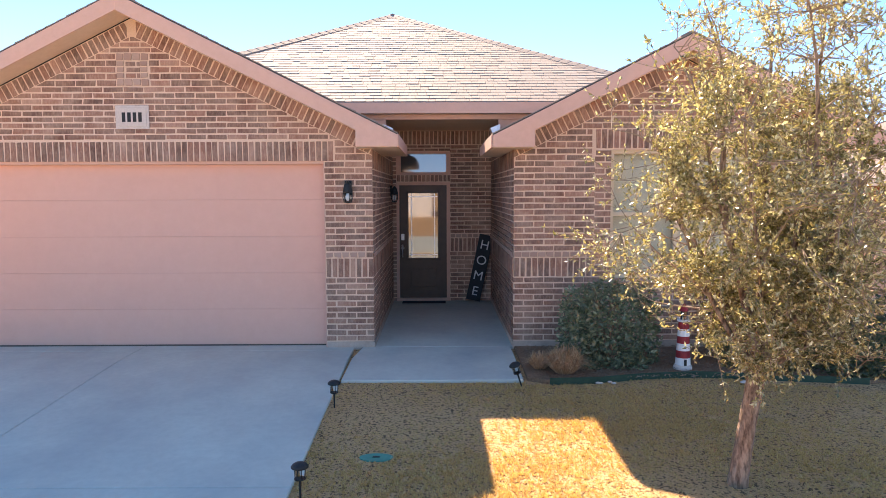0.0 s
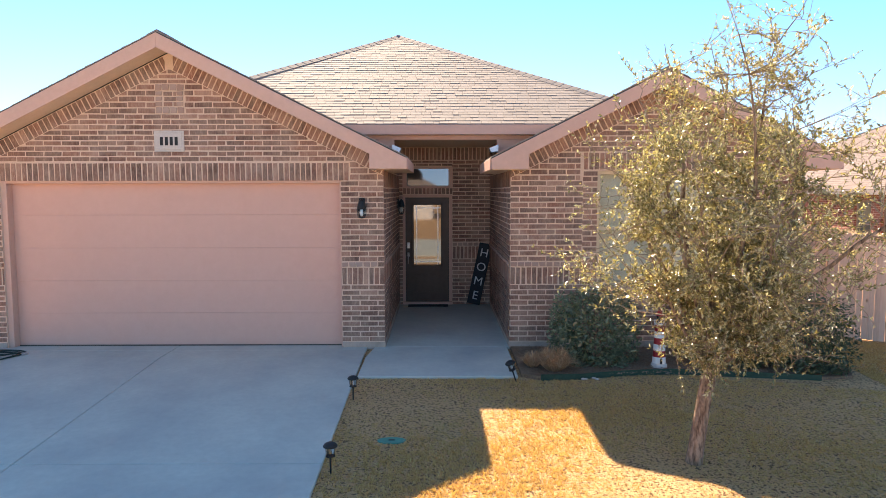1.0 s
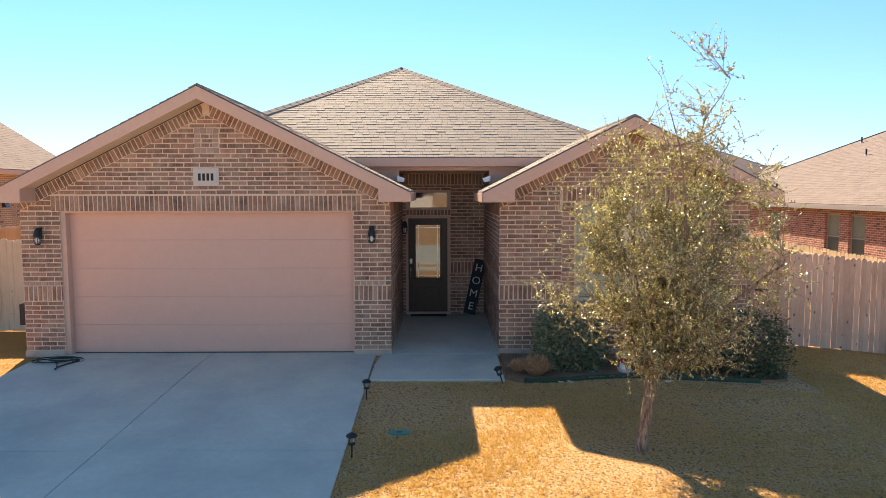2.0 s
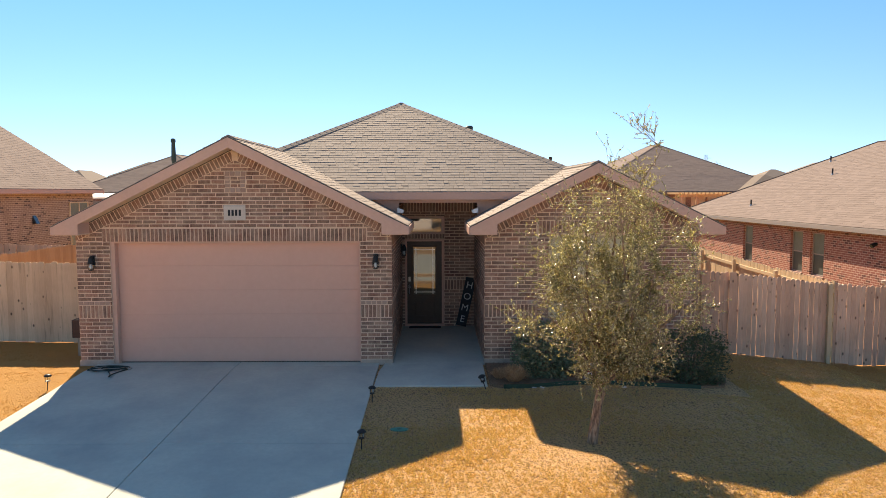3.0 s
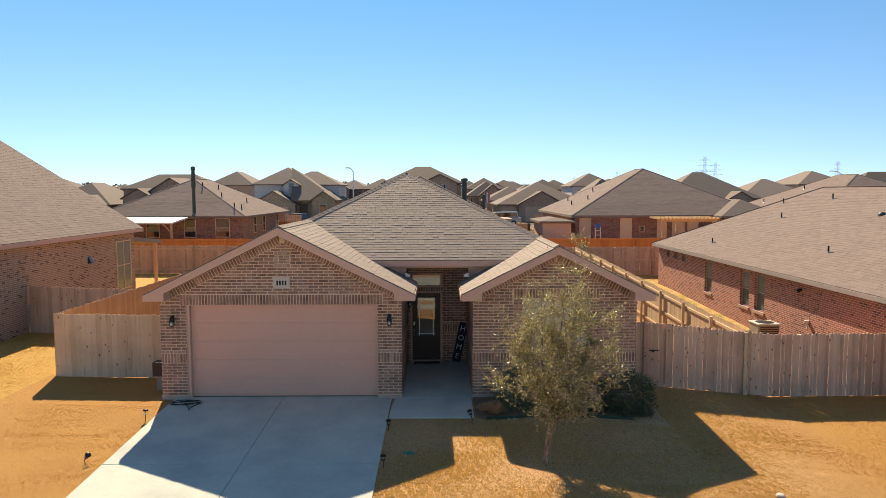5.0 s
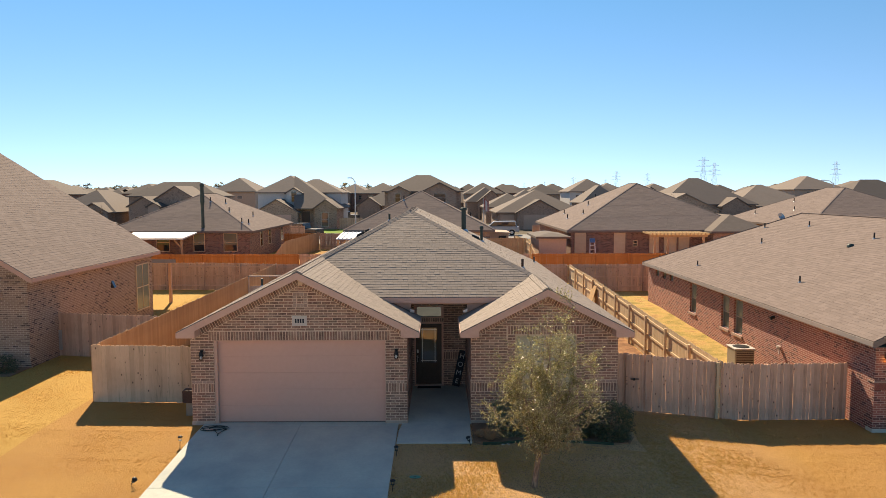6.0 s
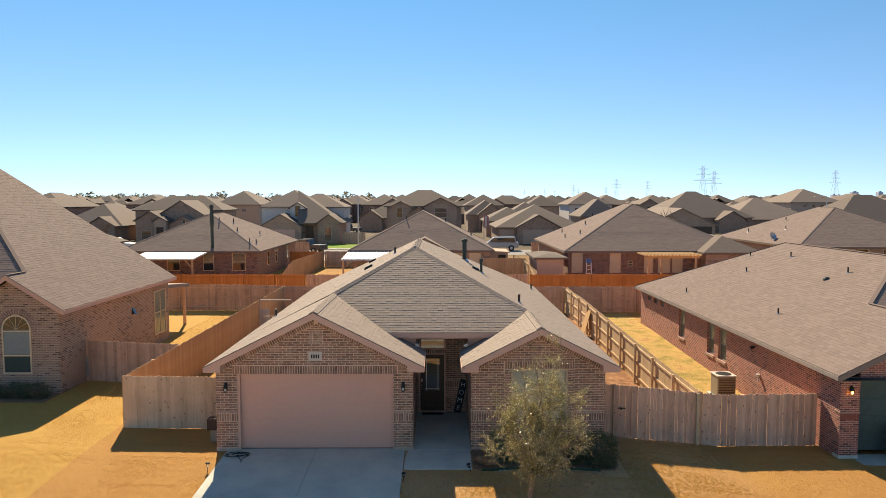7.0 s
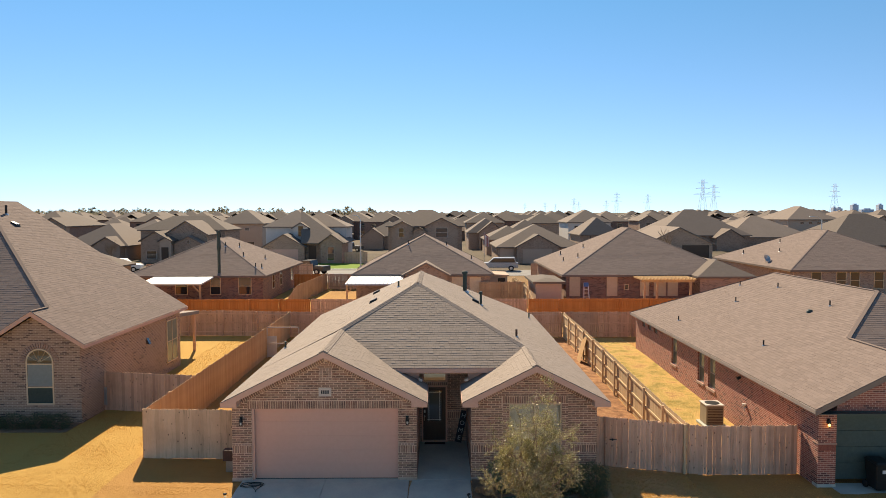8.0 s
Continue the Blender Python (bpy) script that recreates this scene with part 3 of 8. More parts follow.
# ---- the main house ----
house = thing("house", "single-storey brown brick house with twin gables and grey-brown shingles", "house")
SLOPE = 0.5
ROOF_PLANES = {  # plan polygon and the plane's height over it
    "garage_left": ([(-5.82, -0.43), (-2.42, -0.43), (-2.42, 3.80), (-5.82, 3.80)], lambda x, y: 2.78 + 0.5 * (x + 5.82), (1, 0)),
    "left": ([(-5.82, 3.80), (-2.42, 3.80), (0.46, 6.825), (0.46, 12.575), (-5.82, 19.0)], lambda x, y: 2.78 + 0.511 * (x + 5.82), (1, 0)),
    "garage_right": ([(-2.42, -0.43), (0.97, -0.43), (0.97, 1.95), (-2.42, 1.95)], lambda x, y: 4.48 - 0.5 * (x + 2.42), (-1, 0)),
    "garage_valley": ([(-2.42, 1.95), (-0.57, 1.95), (-2.42, 3.80)], lambda x, y: 4.48 - 0.5 * (x + 2.42), (-1, 0)),
    "front": ([(-0.32, 1.70), (3.47, 1.70), (4.59, 2.82), (0.46, 6.825), (-2.42, 3.80)], lambda x, y: 2.58 + 0.5 * y, (0, 1)),
    "wing_left": ([(2.15, -0.43), (4.59, -0.43), (4.59, 1.95), (2.15, 1.95)], lambda x, y: 3.99 - 0.5 * (4.59 - x), (1, 0)),
    "wing_valley": ([(3.72, 1.95), (4.59, 1.95), (4.59, 2.82)], lambda x, y: 3.99 - 0.5 * (4.59 - x), (1, 0)),
    "wing_right": ([(4.59, -0.43), (7.03, -0.43), (7.03, 2.82), (4.59, 2.82)], lambda x, y: 2.77 + 0.5 * (7.03 - x), (-1, 0)),
    "right": ([(4.59, 2.82), (7.03, 2.82), (7.03, 19.0), (0.46, 12.575), (0.46, 6.825)], lambda x, y: 2.77 + 0.490 * (7.03 - x), (-1, 0)),
    "back": ([(-5.82, 19.0), (0.46, 12.575), (7.03, 19.0)], lambda x, y: 2.78 + 0.5 * (19.0 - y), (0, -1)),
}


def shingle_faces(poly, height, up, course=0.143, width=0.31, thick=0.013, lift=0.008, rng=None):
    """Overlapping shingle tabs over a roof plane; up is the plan direction of the slope's rise."""
    stretch = math.sqrt(1 + SLOPE * SLOPE)
    step = course / stretch
    ux, uy = up
    sx, sy = -uy, ux
    planes = half_planes(poly)
    us = [ux * x + uy * y for x, y in poly]
    ss = [sx * x + sy * y for x, y in poly]
    u = min(us)
    v, f = [], []
    while u < max(us):
        s = min(ss) - rng.random() * width
        while s < max(ss):
            w = width * rng.uniform(0.55, 1.35)
            low = u - 0.006 - (0.006 if rng.random() < 0.35 else 0.0)
            quad = [(ux * a + sx * b, uy * a + sy * b) for a, b in ((low, s), (low, s + w - 0.004), (u + step, s + w - 0.004), (u + step, s))]
            q = clip(quad, planes)
            if len(q) >= 3 and poly_area(q) > 0.002:
                k, n = len(v), len(q)
                t = thick * rng.choice((0.55, 0.8, 0.9, 1.4)) * rng.uniform(0.9, 1.1)
                for x, y in q:
                    rise = 1.0 - ((ux * x + uy * y) - u) / step
                    v.append((x, y, height(x, y) + lift + t * max(0.0, min(1.0, rise)) + 0.002))
                for x, y in q:
                    v.append((x, y, height(x, y) - 0.004))
                area = sum(a[0] * b[1] - b[0] * a[1] for a, b in zip(q, q[1:] + q[:1]))
                top = tuple(range(k, k + n)) if area > 0 else tuple(range(k + n - 1, k - 1, -1))
                f.append(top)
                for i in range(n):
                    j = (i + 1) % n
                    f.append((k + i, k + j, k + n + j, k + n + i)[::-1 if area > 0 else 1])
            s += w
        u += step
    return v, f


def build_main_roof():
    rng = random.Random(5)
    for key, (poly, height, up) in ROOF_PLANES.items():
        g = Geo()
        g.solid([(x, y, height(x, y) - 0.14) for x, y in poly], [(x, y, height(x, y)) for x, y in poly])
        deck = part("roof", g, M_DECK, house, "grey-brown asphalt shingle roof slope")
        v, f = shingle_faces(poly, height, up, width=0.18, thick=0.0075, rng=rng)
        tagged(part("shingles", raw_mesh("shingles", v, f, M_SHINGLE), None, deck), kind="stuff")
    # ridge and hip caps, laid one over another
    me = Geo().solid([(-0.15, -0.14, -0.075), (0.15, -0.14, -0.06), (0.15, 0.0, 0.0), (-0.15, 0.0, 0.0)],
                     [(-0.15, -0.14, -0.040), (0.15, -0.14, -0.038), (0.15, 0.0, 0.026), (-0.15, 0.0, 0.030)])
    me.solid([(-0.15, 0.0, 0.0), (0.15, 0.0, 0.0), (0.15, 0.14, -0.06), (-0.15, 0.14, -0.075)],
             [(-0.15, 0.0, 0.030), (0.15, 0.0, 0.026), (0.15, 0.14, -0.038), (-0.15, 0.14, -0.040)])
    cap = me.mesh("ridge_cap", M_SHINGLE)
    runs = [((-2.42, -0.34, 4.475), (-2.42, 3.80, 4.475)), ((4.59, -0.34, 3.985), (4.59, 2.82, 3.99)),
            ((-2.42, 3.80, 4.50), (0.46, 6.825, 5.99)), ((4.59, 2.82, 3.99), (0.46, 6.825, 5.99)), ((0.46, 6.825, 5.99), (0.46, 12.575, 5.99))]
    capper = part("ridge", Geo().box(0.36, 0.56, 7, 12.5, 5.80, 5.95), M_DECK, house)
    for a, b in runs:
        a, b = Vector(a), Vector(b)
        d = b - a
        n = int(d.length / 0.19)
        yaw = math.atan2(d.y, d.x)
        pitch = -math.asin(d.z / d.length)
        for i in range(n):
            p = a + d * ((i + 0.5) / n)
            ob = part("ridge_cap", cap, None, capper)
            ob.matrix_basis = Matrix.Translation(p + Vector((0, 0, 0.010))) @ Matrix.Rotation(yaw, 4, "Z") @ Matrix.Rotation(pitch + 0.02, 4, "Y")


build_main_roof()


def build_fascia():
    """Rake boards, boxed eave returns, eave boards and soffits."""
    for cx, half, apex in ((-2.42, 3.40, 4.48), (4.59, 2.44, 3.99)):
        for s in (-1, 1):
            low = apex - 0.5 * half
            g = Geo()
            ring = [(cx, apex - 0.015), (cx + s * half, low - 0.015), (cx + s * half, low - 0.16), (cx + s * (half - 0.52), low - 0.16),
                    (cx + s * (half - 0.52), low + 0.26 - 0.215), (cx, apex - 0.215)]
            g.solid([(x, -0.445, z) for x, z in ring], [(x, -0.425, z) for x, z in ring])
            part("rake_board", g, M_TRIM, house, "dusty pink-beige painted rake board with boxed return", bevel=0.004)
            # underside of the rake and the closed box at its foot
            g = Geo()
            ring = [(cx, apex - 0.16), (cx + s * (half - 0.50), low + 0.25 - 0.16), (cx + s * (half - 0.50), low + 0.25 - 0.19), (cx, apex - 0.19)]
            g.solid([(x, -0.422, z) for x, z in ring], [(x, 0.0, z) for x, z in ring])
            part("soffit", g, M_SOFFIT, house)
            x0, x1 = sorted((cx + s * (half - 0.015), cx + s * (half - 0.52)))
            g = Geo().box(x0, x1, -0.422, -0.004, low - 0.165, low - 0.14)
            part("soffit", g, M_SOFFIT, house)
            xw = cx + s * (half - 0.52)
            g = Geo().box(min(xw, xw + s * 0.02), max(xw, xw + s * 0.02), -0.422, -0.004, low - 0.14, low + 0.10)
            part("return_side", g, M_TRIM, house)
    for x, y0, y1, z in ((-5.82, -0.42, 19.0, 2.78), (0.97, -0.42, 1.95, 2.785), (2.15, -0.42, 1.95, 2.77), (7.03, -0.42, 19.0, 2.77)):
        s = 1 if x in (0.97, 7.03) else -1
        part("eave_board", Geo().box(min(x, x + s * 0.02), max(x, x + s * 0.02), y0, y1, z - 0.165, z - 0.01), M_TRIM, house, bevel=0.004)
        wx = x - s * 0.36
        part("soffit", Geo().box(min(wx, x), max(wx, x), 0.0, y1, z - 0.165, z - 0.145), M_SOFFIT, house)
    part("eave_board", Geo().box(-0.32, 3.47, 1.675, 1.70, 3.26, 3.425), M_TRIM, house, "pink-beige eave board over the entry", bevel=0.004)
    part("soffit", Geo().box(-0.32, 3.47, 1.70, 2.02, 3.262, 3.28), M_SOFFIT, house)
    part("entry_beam", Geo().box(-0.10, 3.25, 1.90, 2.02, 3.19, 3.262).box(-0.5, 0.66, 1.93, 2.02, 2.70, 3.19).box(2.42, 3.5, 1.93, 2.02, 2.70, 3.19), M_TRIM, house)
    part("porch_ceiling", Geo().box(0.58, 2.48, 2.02, 3.9, 3.19, 3.23), M_SOFFIT, house)


build_fascia()

BL, BH, BG = 0.262, 0.0786, 0.0185
FULL_BRICKS = {}


def lay(wall, regions, origin, u_dir, out_dir, limit=300, pale=False, seed=1):
    """Bricks of a wall. regions: (style, polygon in (u, z)); styles run, soldier, rowlock, or an angle for bricks across a slope.
    Whole bricks up to the limit are pieces of their own, the rest is joined."""
    rng = random.Random(seed)
    ud, od, o = Vector(u_dir), Vector(out_dir), Vector(origin)
    up = Vector((0, 0, 1))
    v, f, count = [], [], 0
    for style, poly in regions:
        mat = M_BRICK_PALE if style.endswith("pale") else M_BRICK
        kind = style.split("_")[0]
        tilt = {"rakeup": math.atan(0.5), "rakedown": -math.atan(0.5)}.get(kind, 0.0)
        c, s = math.cos(tilt), math.sin(tilt)
        turned = [(c * x + s * z, -s * x + c * z) for x, z in poly]
        planes = half_planes(turned)
        bw, bh = {"run": (BL, BH), "soldier": (BH, BL), "rowlock": (0.105, BH), "rakeup": (BH, 0.30), "rakedown": (BH, 0.30)}[kind]
        x0, x1 = min(p[0] for p in turned), max(p[0] for p in turned)
        z0, z1 = min(p[1] for p in turned), max(p[1] for p in turned)
        rows = max(1, round((z1 - z0) / bh)) if kind in ("run", "rowlock") else 1
        rh = (z1 - z0) / rows if abs((z1 - z0) / rows - bh) < 0.02 or rows == 1 else bh
        if kind == "run":
            start = round(z0 / BH)
        for r in range(rows if rh != bh else int((z1 - z0) / bh) + 1):
            za = z0 + r * rh
            x = x0 - (0.5 * bw if kind == "run" and (r + start) % 2 else 0.0)
            while x < x1:
                quad = [(x + BG / 2, za + BG / 2), (x + bw - BG / 2, za + BG / 2), (x + bw - BG / 2, za + rh - BG / 2), (x + BG / 2, za + rh - BG / 2)]
                x += bw
                loose = [(a + rng.uniform(-0.0045, 0.0045), b + rng.uniform(-0.004, 0.004)) for a, b in quad]
                q = clip(quad, planes)
                whole = len(q) == 4 and abs(poly_area(q) - poly_area(quad)) < 1e-6
                if whole and count >= limit:
                    q = loose
                if len(q) < 3 or poly_area(q) < 0.0008:
                    continue
                proud = rng.uniform(0.004, 0.009) + (0.012 if kind == "rowlock" else 0.0)
                if whole and count < limit:
                    key = (kind, round(rh, 4), tuple(u_dir), mat.name, rng.randrange(5))
                    if key not in FULL_BRICKS:
                        w, h = bw - BG, rh - BG
                        ring = [(-w / 2, -h / 2), (w / 2, -h / 2), (w / 2, h / 2), (-w / 2, h / 2)]
                        ring = [(a + rng.uniform(-0.005, 0.005), b + rng.uniform(-0.004, 0.004)) for a, b in ring]
                        ring = [(c * a - s * b, s * a + c * b) for a, b in ring]
                        k = Geo()
                        k.solid([ud * a + up * b - od * 0.012 for a, b in ring], [ud * a + up * b for a, b in ring])
                        FULL_BRICKS[key] = k.mesh("brick", mat, bevel=0.0025)
                    cx, cz = sum(p[0] for p in q) / 4, sum(p[1] for p in q) / 4
                    cx, cz = c * cx - s * cz, s * cx + c * cz
                    ob = part("brick", FULL_BRICKS[key], None, wall)
                    ob.location = o + ud * cx + up * cz + od * proud
                    count += 1
                else:
                    k, n = len(v), len(q)
                    pts = [(c * a - s * b, s * a + c * b) for a, b in q]
                    cx, cz = sum(p[0] for p in pts) / n, sum(p[1] for p in pts) / n
                    v += [tuple(o + ud * a + up * b + od * 0.0) for a, b in pts]
                    v += [tuple(o + ud * (cx + (a - cx) * 0.98) + up * (cz + (b - cz) * 0.95) + od * proud) for a, b in pts]
                    flip = ud.cross(up).dot(od) < 0
                    f.append(tuple(range(k + n, k + 2 * n))[::-1 if flip else 1])
                    for i in range(n):
                        j = (i + 1) % n
                        f.append((k + i, k + j, k + n + j, k + n + i)[::-1 if flip else 1])
    if f:
        tagged(part("brickwork", raw_mesh("brickwork", v, f, M_BRICK), None, wall), kind="stuff")


def rect(x0, x1, z0, z1):
    return [(x0, z0), (x1, z0), (x1, z1), (x0, z1)]


def build_walls():
    # garage front, with the door's opening
    zr = lambda x: 4.275 - 0.5 * abs(x + 2.42)
    g = Geo()
    for poly in (rect(-5.58, -4.92, 0.0, 2.47), rect(0.0, 0.62, 0.0, 2.47),
                 [(-5.58, 2.47), (0.62, 2.47), (0.62, zr(0.62)), (-2.42, zr(-2.42)), (-5.58, zr(-5.58))]):
        g.solid([(x, 0.2, z) for x, z in poly], [(x, 0.0, z) for x, z in poly])
    w = part("garage_front_wall", g, M_MORTAR, house, "brown brick garage front with tan mortar")
    B = 0.224
    regions = []
    for x0, x1 in ((-5.58, -4.92), (0.0, 0.62)):
        regions += [("run", rect(x0, x1, 0.10, 0.945)), ("soldier", rect(x0, x1, 0.945, 1.205)), ("rowlock_pale", rect(x0, x1, 1.205, 1.284)),
                    ("run", rect(x0, x1, 1.284, 2.46))]
    regions += [("soldier", rect(-5.06, 0.14, 2.457, 2.725)), ("run", [(0.14, 2.47), (0.62, 2.47), (0.62, zr(0.62) - B), (0.19, 2.74), (0.14, 2.74)]),
                ("run", [(-5.58, 2.47), (-5.06, 2.47), (-5.06, 2.731)])]
    q0, q1, qx0, qx1 = 3.42, 3.84, -2.63, -2.21
    top = zr(-2.42) - B
    lim = lambda z: (top - z) / 0.5
    medallion = [("rowlock_pale", rect(qx0, qx1, q0, q0 + 0.1)), ("rowlock_pale", rect(qx0, qx1, q1 - 0.1, q1)), ("rowlock_pale", rect(qx0, qx0 + 0.12, q0 + 0.1, q1 - 0.1)),
                 ("rowlock_pale", rect(qx1 - 0.12, qx1, q0 + 0.1, q1 - 0.1)), ("run", rect(qx0 + 0.12, qx1 - 0.12, q0 + 0.1, q1 - 0.1))]
    regions = medallion + regions
    regions += [("run", [(-2.42 - lim(2.74), 2.74), (-2.42 + lim(2.74), 2.74), (-2.42 + lim(q0), q0), (-2.42 - lim(q0), q0)]),
                ("run", [(-2.42 - lim(q0), q0), (qx0, q0), (qx0, q1), (-2.42 - lim(q1), q1)]), ("run", [(qx1, q0), (-2.42 + lim(q0), q0), (-2.42 + lim(q1), q1), (qx1, q1)]),
                ("run", [(-2.42 - lim(q1), q1), (-2.42 + lim(q1), q1), (-2.42, top)])]
    regions += [("rakeup", [(-5.58, zr(-5.58) - B), (-2.48, zr(-2.48) - B), (-2.48, zr(-2.48)), (-5.58, zr(-5.58))]),
                ("rakedown", [(-2.36, zr(-2.36) - B), (0.62, zr(0.62) - B), (0.62, zr(0.62)), (-2.36, zr(-2.36))])]
    lay(w, regions, (0, 0, 0), (1, 0, 0), (0, -1, 0), 300, seed=11)
    for x0, x1 in ((-5.595, -4.925), (0.004, 0.632)):
        part("base_course", Geo().box(x0, x1, -0.018, 0.03, -0.06, 0.095), M_FOOTING, w, "concrete footing")
    # wing front, with the window's opening
    zw = lambda x: 3.785 - 0.5 * abs(x - 4.59)
    wx0, wx1, wz0, wz1 = 3.72, 5.50, 0.92, 2.60
    g = Geo()
    for poly in (rect(2.46, wx0, -0.1, wz1), rect(wx1, 6.68, -0.1, wz1), rect(wx0, wx1, -0.1, wz0),
                 [(2.46, wz1), (6.68, wz1), (6.68, zw(6.68)), (4.59, zw(4.59)), (2.46, zw(2.46))]):
        g.solid([(x, 0.2, z) for x, z in poly], [(x, 0.0, z) for x, z in poly])
    w = part("wing_front_wall", g, M_MORTAR, house, "brown brick bedroom wing front with tan mortar")
    topw = zw(4.59) - B
    limw = lambda z: (topw - z) / 0.5
    regions = []
    for x0, x1 in ((2.46, wx0 - 0.21), (wx1 + 0.21, 6.68)):
        regions += [("run", rect(x0, x1, 0.10, 0.945)), ("soldier", rect(x0, x1, 0.945, 1.205)), ("rowlock_pale", rect(x0, x1, 1.205, 1.284)),
                    ("run", rect(x0, x1, 1.284, 2.46))]
    for x0, x1 in ((wx0 - 0.21, wx0), (wx1, wx1 + 0.21)):
        regions += [("run_pale", rect(x0, x1, 0.866, 2.60))]
    regions += [("run", rect(wx0 - 0.21, wx1 + 0.21, 0.10, 0.866)), ("soldier", rect(wx0 - 0.21, wx1 + 0.21, 2.61, 2.87))]
    for s in (-1, 1):
        e0, e1 = 4.59 + s * 2.11, 4.59 + s * (wx1 + 0.21 - 4.59)
        regions += [("run", [(e0, 2.46), (e1, 2.46), (e1, 2.87), (4.59 + s * limw(2.87), 2.87), (e0, zw(e0) - B)])]
    regions += [("run", [(4.59 - limw(2.87), 2.87), (4.59 + limw(2.87), 2.87), (4.59, topw)]),
                ("rakeup", [(2.46, zw(2.46) - B), (4.57, zw(4.57) - B), (4.57, zw(4.57)), (2.46, zw(2.46))]),
                ("rakedown", [(4.61, zw(4.61) - B), (6.68, zw(6.68) - B), (6.68, zw(6.68)), (4.61, zw(4.61))])]
    lay(w, regions, (0, 0, 0), (1, 0, 0), (0, -1, 0), 300, seed=12)
    part("base_course", Geo().box(2.45, 6.69, -0.02, 0.03, -0.15, 0.095), M_FOOTING, w, "concrete footing")
    # porch sides
    for name, x, s in (("porch_left_wall", 0.62, 1), ("porch_right_wall", 2.46, -1)):
        g = Geo()
        xa, xb = sorted((x, x - s * 0.2))
        g.box(xa, xb, 0.2, 1.95, -0.05, 2.62).box(xa, xb, 1.95, 3.88, -0.05, 3.2)
        w = part(name, g, M_MORTAR, house, "brown brick porch side wall")
        regions = [("run", rect(0.0, 3.88, 0.10, 0.945)), ("soldier", rect(0.0, 3.88, 0.945, 1.205)), ("rowlock_pale", rect(0.0, 3.88, 1.205, 1.284)),
                   ("run", rect(0.0, 3.88, 1.284, 2.36)), ("soldier", rect(0.0, 3.88, 2.36, 2.62)), ("run", rect(1.95, 3.88, 2.62, 3.19))]
        lay(w, regions, (x, 0, 0), (0, 1, 0), (s, 0, 0), 300, seed=13)
        part("base_course", Geo().box(min(x - 0.03 * s, x + 0.015 * s), max(x - 0.03 * s, x + 0.015 * s), 0.034, 3.88, -0.05, 0.095), M_FOOTING, w)
    # porch back, with door and transom openings
    g = Geo()
    for poly in (rect(0.58, 0.69, 0.0, 3.2), rect(1.69, 2.48, 0.0, 3.2), rect(0.69, 1.69, 2.24, 2.38), rect(0.69, 1.69, 2.80, 3.2)):
        g.solid([(x, 4.08, z) for x, z in poly], [(x, 3.88, z) for x, z in poly])
    w = part("porch_back_wall", g, M_MORTAR, house, "brown brick wall round the front door")
    regions = [("run", rect(0.60, 0.69, 0.0, 0.945)), ("run", rect(0.60, 0.69, 0.945, 2.38)), ("run", rect(0.60, 0.69, 2.38, 3.19)),
               ("run", rect(1.69, 2.46, 0.0, 0.945)), ("soldier", rect(1.69, 2.46, 0.945, 1.205)), ("rowlock_pale", rect(1.69, 2.46, 1.205, 1.284)),
               ("run", rect(1.69, 2.46, 1.284, 2.93)), ("soldier", rect(0.69, 1.69, 2.245, 2.38)), ("run", rect(0.69, 1.69, 2.81, 2.93)),
               ("soldier", rect(0.60, 2.46, 2.93, 3.19))]
    lay(w, regions, (0, 3.88, 0), (1, 0, 0), (0, -1, 0), 300, seed=14)
    # plain outer walls behind
    part("side_wall", Geo().box(-5.58, -5.40, 0.2, 18.6, -0.2, 2.64), M_BW_BROWN, house)
    part("side_wall", Geo().box(6.50, 6.68, 0.2, 18.6, -0.3, 2.63), M_BW_BROWN, house)
    part("back_wall", Geo().box(-5.58, 6.68, 18.6, 18.8, -0.3, 2.64), M_BW_BROWN, house)


build_walls()

# ---- garage door, entry door, window ----
def build_garage_door():
    d = part("garage_door", Geo().box(-4.84, -0.02, 0.20, 0.24, 0.02, 2.47), M_GARAGE, house, "wide pinkish-beige sectional garage door, closed")
    h = 2.43 / 5
    for i in range(5):
        g = Geo().box(-4.84, -0.02, 0.165, 0.20, 0.025 + i * h, 0.0245 + (i + 1) * h)
        part("door_section", g, M_GARAGE, d, bevel=0.003)
    part("bottom_seal", Geo().box(-4.84, -0.02, 0.150, 0.19, 0.0, 0.03), M_JOINT, d, "dark rubber bottom seal")
    f = part("garage_door_frame", Geo().box(-4.935, -4.84, 0.03, 0.24, 0.0, 2.47).box(-0.02, 0.012, 0.03, 0.24, 0.0, 2.47).box(-4.84, -0.02, 0.03, 0.24, 2.43, 2.475),
             M_TRIM, house, "pink-beige painted door jamb and lintel", bevel=0.004)


build_garage_door()


